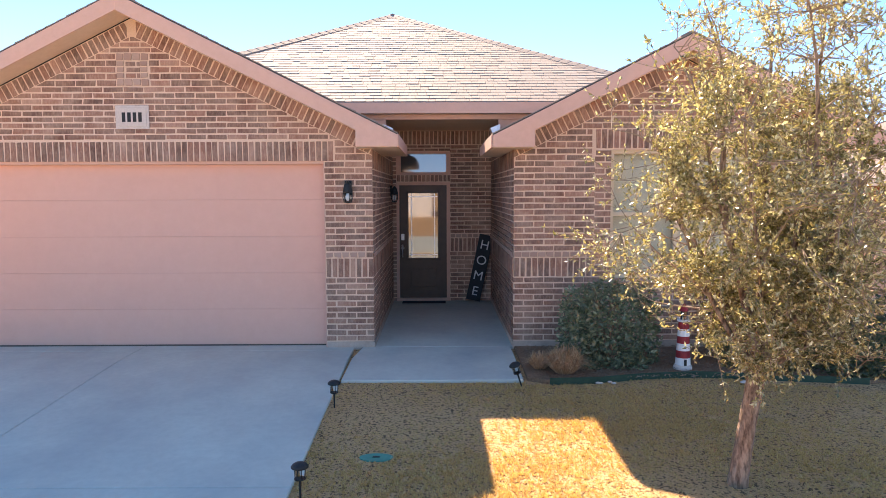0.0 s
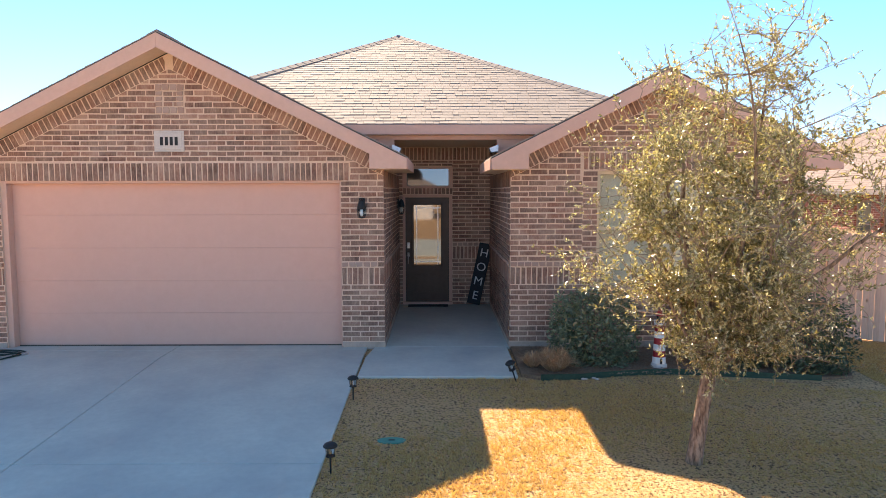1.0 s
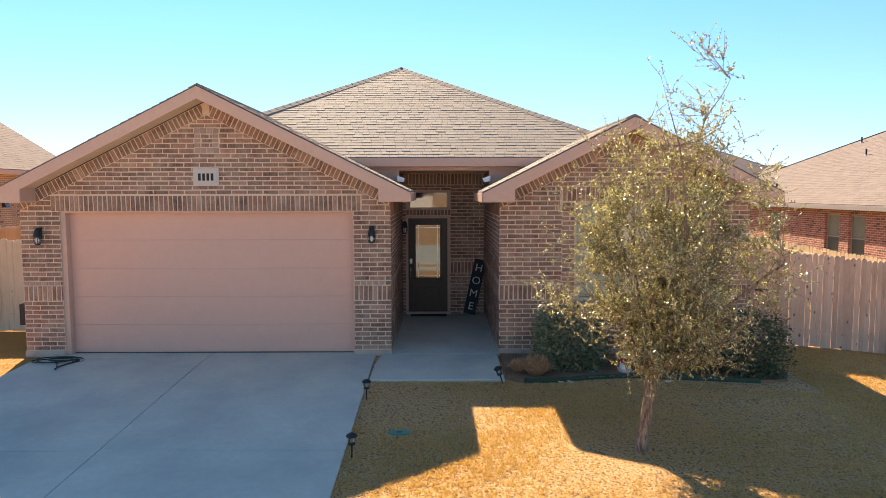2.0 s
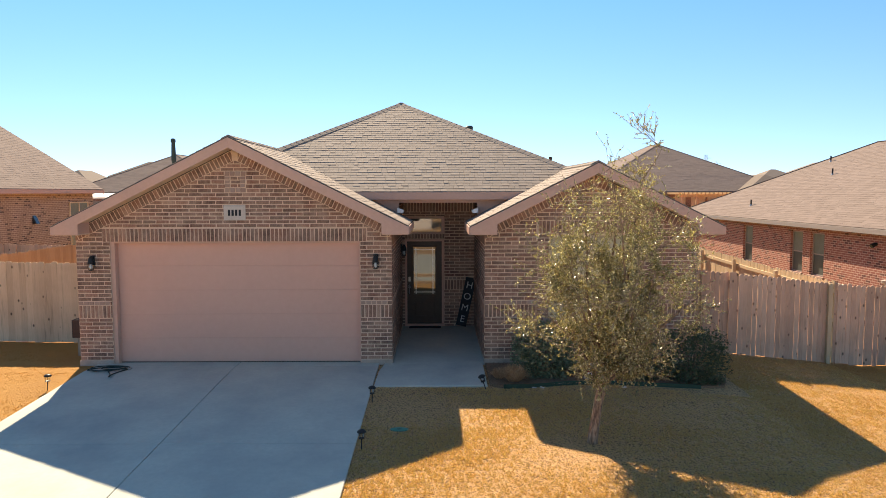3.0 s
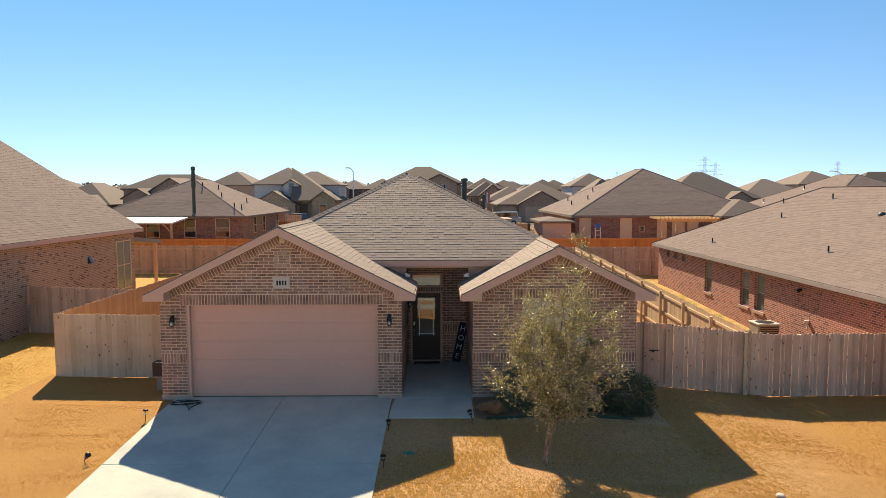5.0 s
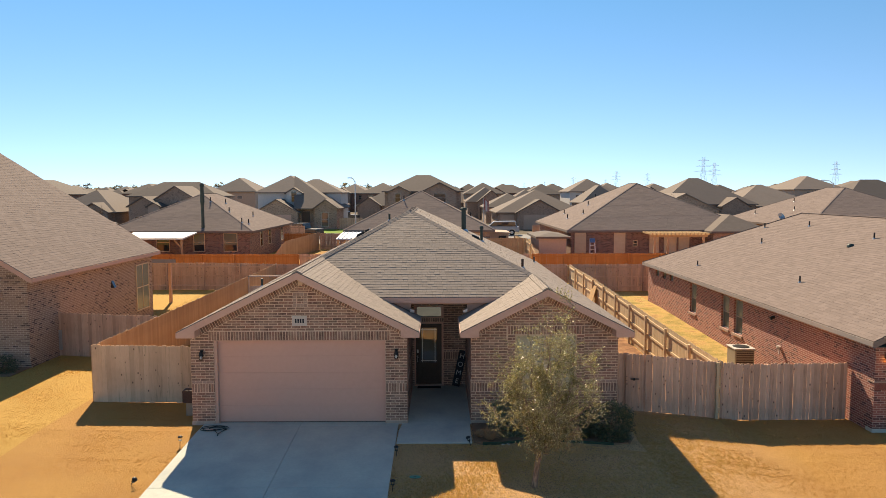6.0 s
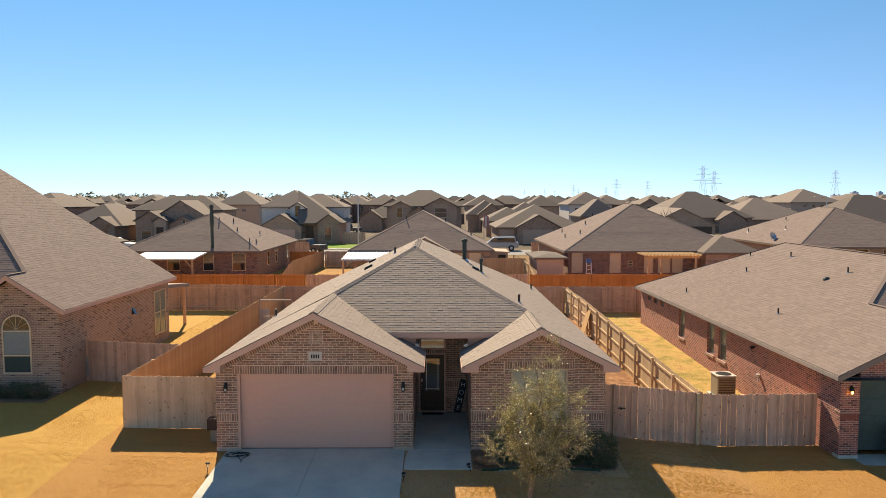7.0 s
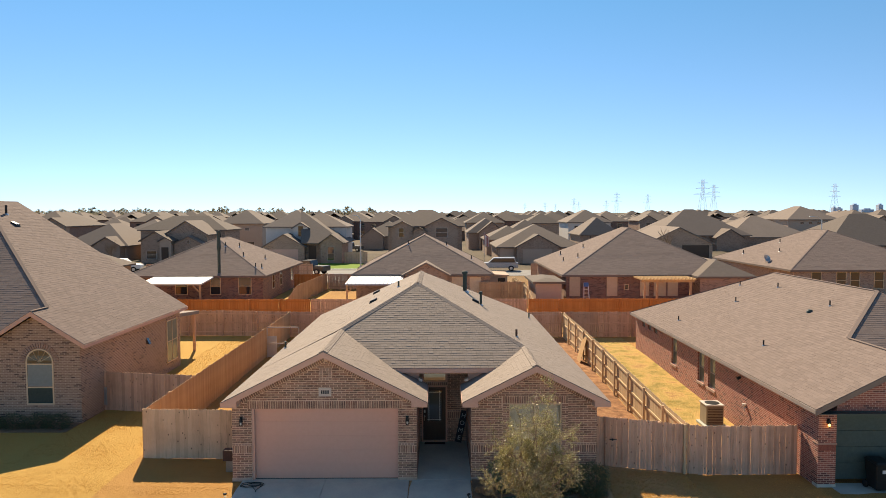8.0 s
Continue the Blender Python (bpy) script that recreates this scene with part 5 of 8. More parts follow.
def neighbour_left():
    e = 3.42
    x0, y0, yb = 0.35, -0.3, 11.4
    s = 0.63
    R = lambda x, y: e + s * (x0 - x)
    ax = -1.85
    zr = R(ax, 0)
    yh = 0.95
    k = 7.5
    ring = [(0.0, -0.3), (0.0, R(0, 0) - 0.2), (ax, zr - 0.2), (2 * ax, R(0, 0) - 0.2), (2 * ax, -0.3)]
    part("gable_wall", Geo().solid([(x, 0.25, z) for x, z in ring], [(x, 0.0, z) for x, z in ring]), M_BW_BROWN, ln)
    part("side_wall", Geo().box(-0.25, 0.0, 0.25, 11.1, -0.3, e + 0.05), M_BW_BROWN, ln)
    part("back_wall", Geo().box(-12.0, -0.25, 10.9, 11.1, -0.3, e + 0.05), M_BW_BROWN, ln)
    part("gable_return", Geo().box(2 * ax, 2 * ax + 0.2, 0.25, 3.0, -0.3, e), M_BW_BROWN, ln)
    part("front_wall", Geo().box(-15.0, 2 * ax, 2.0, 2.2, -0.3, e), M_BW_BROWN, ln)
    planes = [([(x0, y0), (x0, yh), (ax, yh), (ax, y0)], R, (-1, 0)), ([(x0, yh), (x0, yb), (ax - k, yb), (ax - k, yh + k), (ax, yh)], R, (-1, 0)),
              ([(ax, y0), (ax, yh), (2 * ax - x0, yh), (2 * ax - x0, y0)], lambda x, y: zr - s * (ax - x), (1, 0)),
              ([(ax, yh), (ax - k, yh + k), (ax - 2 * k, yh + k), (ax - 2 * k, yh - 1.5), (ax - 1.5, yh - 1.5)], lambda x, y: zr + s * (y - yh), (0, 1))]
    rng = random.Random(10)
    for poly, hz, up in planes:
        g = Geo().solid([(x, y, hz(x, y) - 0.15) for x, y in poly], [(x, y, hz(x, y)) for x, y in poly])
        deck = part("roof", g, M_DECK, ln, "brown-grey shingle roof slope")
        v, f = shingle_faces(poly, hz, up, width=0.33, thick=0.006, rng=rng)
        tagged(part("shingles", raw_mesh("shingles", v, f, M_SHINGLE_EVEN), None, deck), kind="stuff")
    for p, q in (((ax, y0 + 0.1), (ax, yh)), ((ax, yh), (ax - k, yh + k))):
        part("hip_cap", Geo().beam((p[0], p[1], R(p[0], 0) + 0.018), (q[0], q[1], R(q[0], 0) + 0.018), 0.15, 0.02), M_SHINGLE_EVEN, ln)
    for sgn in (-1, 1):
        ring = [(ax, zr - 0.01), (ax + sgn * (x0 - ax), e - 0.01), (ax + sgn * (x0 - ax), e - 0.2), (ax, zr - 0.2)]
        part("rake_board", Geo().solid([(x, y0 - 0.02, z) for x, z in ring], [(x, y0, z) for x, z in ring]), M_TRIM, ln)
    part("eave_board", Geo().box(x0, x0 + 0.02, y0, yb, e - 0.17, e - 0.01), M_TRIM, ln)
    part("soffit", Geo().box(0.0, x0, 0.0, 11.1, e - 0.17, e - 0.15), M_SOFFIT, ln)
    ring = [(x0, e - 0.01), (ax - k, R(ax - k, 0) - 0.01), (ax - k, R(ax - k, 0) - 0.2), (x0, e - 0.2)]
    part("rake_board", Geo().solid([(x, yb, z) for x, z in ring], [(x, yb + 0.02, z) for x, z in ring]), M_TRIM, ln)
    # arched window
    cx, r, zb, zs = -1.70, 0.58, 0.82, 2.62
    def arch(rr, z0):
        return [(cx - rr, z0), (cx + rr, z0)] + [(cx + rr * math.cos(a), zs + rr * math.sin(a)) for a in [math.pi * i / 14 for i in range(15)]]
    outer, inner = arch(r, zb), arch(r - 0.06, zb + 0.06)
    g = Geo()
    n = len(outer)
    for y in (-0.03, 0.02):
        g.v += [(x, y, z) for x, z in outer] + [(x, y, z) for x, z in inner]
    for i in range(n):
        j = (i + 1) % n
        g.f += [(i, j, n + j, n + i), (2 * n + i, 3 * n + i, 3 * n + j, 2 * n + j), (i, 2 * n + i, 2 * n + j, j), (n + i, n + j, 3 * n + j, 3 * n + i)]
    win = part("window", g, M_BLIND, ln, "arched window with tan frame")
    part("pane", Geo().solid([(x, -0.004, z) for x, z in inner], [(x, -0.012, z) for x, z in inner]), M_PANE, win)
    part("blind", Geo().box(cx - r + 0.07, cx + r - 0.07, -0.016, -0.0125, 1.60, 2.50), M_SHADE_GREY, win, "pale grey drawn blind")
    # opaque dark panel added over the lower glass in place of its reflection
    part("lower_sash", Geo().box(cx - r + 0.07, cx + r - 0.07, -0.016, -0.0125, 0.90, 1.52), M_DKGREEN, win, "dark green-grey panel in place of the lower pane's reflection")
    for z in (1.56, 2.54):
        part("glazing_bar", Geo().box(cx - r + 0.06, cx + r - 0.06, -0.028, -0.017, z - 0.03, z + 0.03), M_BLIND, win)
    for i in range(5):
        a = math.pi * (i + 1) / 6
        part("glazing_bar", Geo().beam((cx, -0.022, zs), (cx + (r - 0.05) * math.cos(a), -0.022, zs + (r - 0.05) * math.sin(a)), 0.012, 0.02, (0, 1, 0)), M_BLIND, win)
    for i in range(22):
        a = math.pi * (i + 0.5) / 22
        c, sn = math.cos(a), math.sin(a)
        part("brick", Geo().beam((cx + (r + 0.03) * c, -0.012, zs + (r + 0.03) * sn), (cx + (r + 0.24) * c, -0.012, zs + (r + 0.24) * sn), 0.05, 0.07, (0, 1, 0)), M_BRICK_PALE, win)
    part("band", Geo().box(2 * ax, 0.012, -0.014, 0.02, 0.92, 1.18), M_BW_TAN, ln)
    small_window(ln, 9.85, 0.0, 0.55, 1.5, 2.35, face=1, axis="x", shade=M_SAGE)
    part("mullion", Geo().box(0.021, 0.045, 9.83, 9.87, 0.6, 2.85), M_BLIND, ln)
    part("solar_panel", Geo().solid([(0.0, 6.5, 2.12), (0.0, 6.72, 2.12), (0.0, 6.72, 2.16), (0.0, 6.5, 2.16)], [(0.16, 6.5, 2.12), (0.16, 6.72, 2.12), (0.02, 6.72, 2.42), (0.02, 6.5, 2.42)]), M_PANE, ln, "small tilted solar panel")
    part("electric_meter", Geo().box(0.0, 0.12, 1.95, 2.3, 0.25, 1.05).lathe((0.16, 2.12, 0.7), [(0.05, 0), (0.09, 0.03), (0.09, 0.12), (0.05, 0.15)]), M_STEEL, ln)
    # patio roof at the back
    ring = [(-4.5, 11.1, 3.0), (-0.2, 11.1, 3.0), (-0.45, 15.6, 2.55), (-4.5, 15.6, 2.55)]
    part("patio_roof", Geo().solid([(x, y, z - 0.2) for x, y, z in ring], ring), M_SHINGLE, ln, "lean-to shingled patio roof")
    part("patio_post", Geo().box(-0.75, -0.60, 15.2, 15.35, -0.1, 2.4), M_TRIM, ln)


neighbour_left()

# houses behind the back gardens
H_BL = plain_house("brown brick house with a hip roof behind the alley fence", -26.2, -13.8, 37.5, 53.8, M_BW_DARK, 2.45, 0.5, 1.0, shingled=True)
H_MID = plain_house("tan brick house with a hip roof behind the garden", -6.5, 6.3, 38.5, 55.0, M_BW_TAN, 2.45, 0.52, 1.0, shingled=True)
H_BR = plain_house("dark brown brick house with shaded windows behind the garden", 12.2, 28.2, 37.6, 56.2, M_BW_DARK, 2.45, 0.5, 1.0, shingled=True)
H_FR = plain_house("brown house with a broad hip roof behind the garden", 34.7, 50.3, 42.2, 61.0, M_BW_TAN, 2.45, 0.46, 1.0, shingled=True)
H_L2 = plain_house("brown brick house further along the alley", -46.0, -32.0, 39.0, 53.0, M_BW_BROWN, 2.45, 0.5, 1.0, "houses on the alley")
H_L3 = plain_house("tan brick house further along the alley", -64.0, -50.0, 39.0, 53.0, M_BW_TAN, 2.45, 0.5, 1.0, "houses on the alley")
H_R2 = plain_house("brown brick house further along the alley", 55.0, 70.0, 41.0, 56.0, M_BW_BROWN, 2.45, 0.5, 1.0, "houses on the alley")


def far_houses():
    rng = random.Random(21)
    mats = (M_BW_BROWN, M_BW_TAN, M_BW_DARK)
    variants = []
    for i in range(6):
        two = i % 3 == 2
        eave = 5.3 if two else 2.7
        w, d = rng.uniform(11, 14), rng.uniform(12, 17)
        root = thing("house", "brown brick suburban house with a grey-brown hip roof", "house", (-56 + 21.0 * i, 176.0, 1.0), "far houses")
        part("wall", Geo().box(-w / 2 + 0.4, w / 2 - 0.4, -d / 2 + 0.4, d / 2 - 0.4, -0.4, eave - 0.14), mats[i % 3], root)
        g = Geo()
        hip_roof(g, -w / 2, w / 2, -d / 2, d / 2, eave, 0.55 if not two else 0.5)
        part("roof", g, M_ROOF_FAR, root)
        g = Geo()
        gx = -w / 4 if i % 2 else w / 4
        gable_roof(g, gx - w / 4, gx + w / 4, -d / 2 - 1.5, 0.0, eave + 0.01, 0.6)
        part("gable", g, M_ROOF_FAR, root)
        ring = [(gx - w / 4 + 0.3, -0.4), (gx + w / 4 - 0.3, -0.4), (gx + w / 4 - 0.3, eave), (gx, eave + 0.6 * w / 4 - 0.1), (gx - w / 4 + 0.3, eave)]
        part("gable_wall", Geo().solid([(x, -d / 2 + 0.5, z) for x, z in ring], [(x, -d / 2 - 1.2, z) for x, z in ring]), mats[(i + 1) % 3], root)
        for x in (-w / 4, w / 4):
            yy = -d / 2 - 1.2 if x == gx else -d / 2 + 0.4
            small_window(root, x, yy, 0.9, 1.6, 1.5)
            if two:
                small_window(root, x, yy, 3.4, 1.4, 1.3)
        variants.append(root)
    y = 122.0
    while y < 225:
        x = -0.78 * (y + 22) - 10
        while x < 0.82 * (y + 22) + 10:
            x += rng.uniform(13.5, 16.5)
            if y < 168 and -68 < x < 100 or 170 < y < 184 and -64 < x < 58:
                continue
            copy_thing(rng.choice(variants), pose(x, y + rng.uniform(-3, 3), 1.0, 0, 0, rng.choice((0, 0, 180, 90)) + rng.uniform(-3, 3)))
        y += rng.choice((22, 33))
    # beyond that the estate is a mass of roofs that nobody could count
    roofs, walls, panes = Geo(), Geo(), Geo()
    while y < 620:
        x = -0.78 * (y + 22) - 10
        while x < 0.82 * (y + 22) + 10:
            x += rng.uniform(13.5, 17)
            yy, two = y + rng.uniform(-3, 3), rng.random() < 0.3
            w, d, ez = rng.uniform(5.6, 7.0), rng.uniform(5.6, 7.4), (6.3 if two else 3.7) + rng.uniform(-0.2, 0.3)
            hip_roof(roofs, x - w, x + w, yy - d, yy + d, ez, rng.uniform(0.48, 0.6))
            gx = x + rng.choice((-1, 1)) * w * 0.45
            gable_roof(roofs, gx - w * 0.5, gx + w * 0.5, yy - d - 1.4, yy, ez + 0.01, 0.6)
            walls.box(x - w + 0.4, x + w - 0.4, yy - d + 0.4, yy + d - 0.4, 0.6, ez - 0.14)
            walls.box(gx - w * 0.5 + 0.3, gx + w * 0.5 - 0.3, yy - d - 1.1, yy - d + 0.5, 0.6, ez - 0.1)
            for z in (1.9, 4.5)[: 2 if two else 1]:
                panes.box(gx - 0.8, gx + 0.8, yy - d - 1.16, yy - d - 1.11, z, z + 1.5)
        y += rng.choice((22, 33)) * (1 if y < 250 else 1.35)
    mass = thing("far_estate", "brown roofs of the estate crowding towards the horizon", "houses", kind="stuff")
    for name, g, mat in (("roofs", roofs, M_ROOF_FAR), ("walls", walls, M_BW_TAN), ("panes", panes, M_PANE)):
        part(name, raw_mesh(name, g.v, g.f, mat), None, mass)


far_houses()


# ---- garden: tree and shrubs ----
def leaf_cloud(points, normals_rng, size, seed):
    """Folded leaves at points, each an island of two triangles."""
    rng = random.Random(seed)
    v, f = [], []
    for p in points:
        a = Vector((rng.gauss(0, 1), rng.gauss(0, 1), rng.gauss(0, 0.7))).normalized()
        b = a.cross(Vector((rng.gauss(0, 1), rng.gauss(0, 1), rng.gauss(0, 1)))).normalized()
        c = a.cross(b)
        L = size * rng.uniform(0.6, 1.3)
        k = len(v)
        v += [tuple(p), tuple(p + a * L * 0.5 + b * L * 0.24 + c * L * 0.06), tuple(p + a * L), tuple(p + a * L * 0.5 - b * L * 0.24 + c * L * 0.06)]
        f += [(k, k + 1, k + 2), (k, k + 2, k + 3)]
    return v, f


CROWN = ((0.78, 0.95, 1.2, 1.7, 2.2, 2.7, 3.2, 3.8, 4.3, 4.8), (0.20, 0.58, 0.88, 1.12, 1.26, 1.24, 1.02, 0.70, 0.42, 0.2))


def build_tree():
    bx, by = 3.75, -3.9
    bz = ground_z(bx, by)
    root = thing("tree", "young evergreen oak with an airy olive-green crown on the lawn", "tree", (bx, by, bz))
    rng = random.Random(8)
    trunk_pts = [(0, 0, -0.12), (0.01, 0, 0.05), (0.04, 0, 0.28), (0.08, 0.01, 0.55), (0.13, 0.02, 0.82), (0.16, 0.02, 0.98)]
    part("trunk", Geo().tube(trunk_pts, [0.088, 0.074, 0.067, 0.062, 0.066, 0.056], 16), M_BARK, root, smooth=True)
    fork = Vector((0.14, 0.02, 0.84))
    reach = lambda z: float(np.interp(z, *CROWN))
    axis = lambda z: 0.14 + 0.09 * max(0.0, z - 1.2)
    twigs, nodes = Geo(), []

    def curve(p, d, length, r0, r1, n, wild, lift=0.05):
        pts, radii = [p.copy()], [r0]
        for i in range(n):
            d = (d + Vector((rng.gauss(0, wild), rng.gauss(0, wild), rng.gauss(lift, wild)))).normalized()
            p = p + d * (length / n)
            pts.append(p.copy())
            radii.append(r0 + (r1 - r0) * (i + 1) / n)
        return pts, radii

    mains = [(-0.95, 0.15, 1.0, 1.9), (-0.55, -0.6, 1.0, 1.8), (0.75, -0.35, 0.95, 1.8), (0.95, 0.3, 0.9, 1.9), (0.15, 0.85, 0.9, 1.8),
             (-0.4, 0.6, 1.0, 1.9), (0.35, -0.75, 0.9, 1.7), (0.05, 0.0, 1.0, 3.7), (-0.22, 0.1, 1.0, 3.1), (0.30, 0.1, 1.0, 3.2), (0.15, -0.24, 1.0, 3.0),
             (-0.65, -0.3, 1.3, 2.3), (0.7, -0.2, 1.3, 2.4), (0.9, -0.3, 0.6, 1.2), (0.5, 0.8, 0.65, 1.2), (-0.6, 0.7, 0.8, 1.3)]
    for dx, dy, dz, length in mains:
        start = fork + Vector((0, 0, rng.uniform(-0.05, 0.10)))
        pts, radii = curve(start, Vector((dx + 0.1, dy, dz)).normalized(), length, 0.032 if length > 2 else 0.025, 0.005, 9, 0.11)
        while math.hypot(pts[-1].x - axis(pts[-1].z), pts[-1].y) > reach(pts[-1].z) + 0.1 and len(pts) > 4:
            pts.pop(), radii.pop()
        part("limb", Geo().tube(pts, radii, 7), M_BARK, root, smooth=True)
        nodes += pts[2:]
        # second order branches
        for i in range(8):
            s = rng.uniform(0.2, 0.98)
            last = len(pts) - 1
            j = min(int(s * last), last - 1)
            q = pts[j].lerp(pts[j + 1], s * last - j)
            dd = (pts[j + 1] - pts[j]).normalized()
            out = Vector((q.x - 0.15, q.y, 0)).normalized() * 0.5 + Vector((rng.gauss(0, 0.7), rng.gauss(0, 0.7), rng.gauss(0.2, 0.5)))
            bp, br = curve(q, (dd * 0.5 + out).normalized(), rng.uniform(0.4, 0.85) * (1.15 - 0.5 * s), 0.009, 0.003, 5, 0.14)
            if math.hypot(bp[-1].x - axis(bp[-1].z), bp[-1].y) < reach(bp[-1].z) + 0.08:
                twigs.tube(bp, br, 4)
                nodes += bp[1:]
    # sprays of leaves fill the crown, each carried by the branch nearest to it
    tips = np.array([tuple(q) for q in nodes])
    v, f, made = [], [], 0
    while made < 590:
        z = rng.uniform(0.9, 4.75)
        fill = float(np.interp(z, (1.9, 2.6, 3.4, 4.7), (1.0, 0.85, 0.75, 0.35)))
        a, r = rng.uniform(0, 2 * math.pi), math.sqrt(rng.random()) * 1.15
        c = Vector((axis(z) + 1.24 * r * math.cos(a), 1.24 * r * math.sin(a), z))
        edge = math.hypot(c.x - axis(z), c.y) / reach(z) / (0.92 + 0.55 * noise.noise(c * 1.5 + Vector((0.4, 7.3, 2.0))))
        if edge > 1.15 or c.x < -0.3 and z < 1.45 or rng.random() > fill or edge > 0.62 and rng.random() < 0.55 or noise.noise(c * 2.5 + Vector((3.7, 1.1, 0.0))) < (0.05 if z > 1.6 else -0.2):
            continue
        gap = tips - np.array(tuple(c))
        near = int(np.argmin((gap ** 2).sum(1) + 0.3 * np.clip(gap[:, 2], 0, 1)))
        q = nodes[near]
        stem = c - q
        made += 1
        if stem.length > 0.75:
            continue
        mid = q.lerp(c, 0.5) + Vector((rng.gauss(0, 0.03), rng.gauss(0, 0.03), rng.gauss(0, 0.03)))
        twigs.tube([q, mid, c], [0.005, 0.0035, 0.002], 3)
        sparse = edge > 0.75 or z > 3.0 or z > 2.4 and rng.random() < 0.5
        for _ in range(5 if sparse else 10):
            way = (stem.normalized() * 0.5 + Vector((rng.gauss(0, 1), rng.gauss(0, 1), rng.gauss(0.25, 0.8)))).normalized()
            tp, tr = curve(mid.lerp(c, rng.random()), way, rng.uniform(0.12, 0.34), 0.003, 0.0014, 3, 0.18)
            twigs.tube(tp, tr, 3)
            for _ in range(rng.randint(11, 19) if sparse else rng.randint(28, 42)):
                u = rng.uniform(0.1, 1.0) * 3
                j = min(int(u), 2)
                p = tp[j].lerp(tp[j + 1], u - j)
                a3 = ((tp[j + 1] - tp[j]).normalized() * 0.7 + Vector((rng.gauss(0, 1), rng.gauss(0, 1), rng.gauss(0, 1))) * 0.55).normalized()
                b3 = Vector((rng.gauss(0, 0.7), rng.gauss(0, 0.7), 1.0)).cross(a3).normalized()
                c3 = a3.cross(b3)
                L = rng.uniform(0.023, 0.045)
                W = L * rng.uniform(0.17, 0.25)
                k = len(v)
                v += [tuple(p), tuple(p + a3 * L * 0.45 + b3 * W + c3 * L * 0.05), tuple(p + a3 * L), tuple(p + a3 * L * 0.45 - b3 * W + c3 * L * 0.05)]
                f += [(k, k + 1, k + 2), (k, k + 2, k + 3)]
    tagged(part("twiggery", twigs, M_TWIG, root), kind="stuff")
    tagged(part("crown", raw_mesh("crown", v, f, M_LEAF), None, root), kind="stuff")


M_TWIG = surface("twig_bark", [(0.3, (0.22, 0.15, 0.10)), (0.7, (0.38, 0.28, 0.20))], 30, 6, None, 0.2, 0.9, 0.2, 0.002)
build_tree()


def shrub(x, y, rx, ry, h, material, seed, label, leaves=5000, size=0.045):
    rng = random.Random(seed)
    z = ground_z(x, y)
    root = thing("shrub", label, "shrub", (x, y, z))
    stems, pts = Geo(), []
    for i in range(14):
        a = rng.uniform(0, 2 * math.pi)
        tip = Vector((math.cos(a) * rx * rng.uniform(0.2, 0.8), math.sin(a) * ry * rng.uniform(0.2, 0.8), h * rng.uniform(0.5, 0.9)))
        stems.tube([(0, 0, -0.03), tuple(tip * 0.5 + Vector((0, 0, 0.05))), tuple(tip)], [0.012, 0.008, 0.003], 5)
    tagged(part("branching", stems, M_BARK, root), kind="stuff")
    while len(pts) < leaves:
        p = Vector((rng.uniform(-1, 1), rng.uniform(-1, 1), rng.uniform(-0.15, 1)))
        w = 1.0 + 0.28 * noise.noise(Vector((p.x * 1.8 + seed, p.y * 1.8, p.z * 2.2))) + 0.12 * noise.noise(p * 6 + Vector((seed, 0, 0)))
        q = Vector((p.x, p.y, (p.z - 0.4) / 0.6 if p.z > 0.4 else (p.z - 0.4) / 0.9)).length
        if q < w and (q > 0.62 * w or rng.random() < 0.25):
            pts.append(Vector((p.x * rx, p.y * ry, max(0.02, p.z * h))))
    v, f = leaf_cloud(pts, None, size, seed)
    tagged(part("foliage", raw_mesh("foliage", v, f, material), None, root), kind="stuff")
    return root



def build_wing_window():
    x0, x1, z0, z1 = 3.72, 5.50, 0.92, 2.60
    w = part("window", ring_frame(x0, x1, z0, z1, 0.05, 0.05, 0.14), M_BLIND, house, "twin tan-framed window with pale blinds", bevel=0.003)
    part("mullion", Geo().box(4.57, 4.65, 0.054, 0.136, z0 + 0.05, z1 - 0.05), M_BLIND, w)
    for a, b in ((x0 + 0.05, 4.57), (4.65, x1 - 0.05)):
        part("glazing_bar", Geo().box(a, b, 0.06, 0.13, 1.74, 1.79), M_BLIND, w)
        for c, d in ((z0 + 0.05, 1.74), (1.79, z1 - 0.05)):
            part("pane", Geo().box(a, b, 0.095, 0.10, c, d), M_CLEAR, w).visible_shadow = False
        g = Geo()
        z = z0 + 0.06
        while z < z1 - 0.06:
            g.solid([(a, 0.15, z), (b, 0.15, z), (b, 0.162, z + 0.049), (a, 0.162, z + 0.049)], [(a, 0.155, z + 0.001), (b, 0.155, z + 0.001), (b, 0.167, z + 0.050), (a, 0.167, z + 0.050)])
            z += 0.05
        tagged(part("blind_slats", g, M_BLIND, w, "pale slatted blind"), kind="stuff")
    part("sill", Geo().box(x0 - 0.1, x1 + 0.1, -0.03, 0.05, 0.855, 0.92), M_BRICK_PALE, w, bevel=0.004)
    part("room_back", Geo().box(x0 - 0.3, x1 + 0.3, 1.5, 1.55, 0.2, 2.9), M_STUCCO_TAN, w)


build_wing_window()


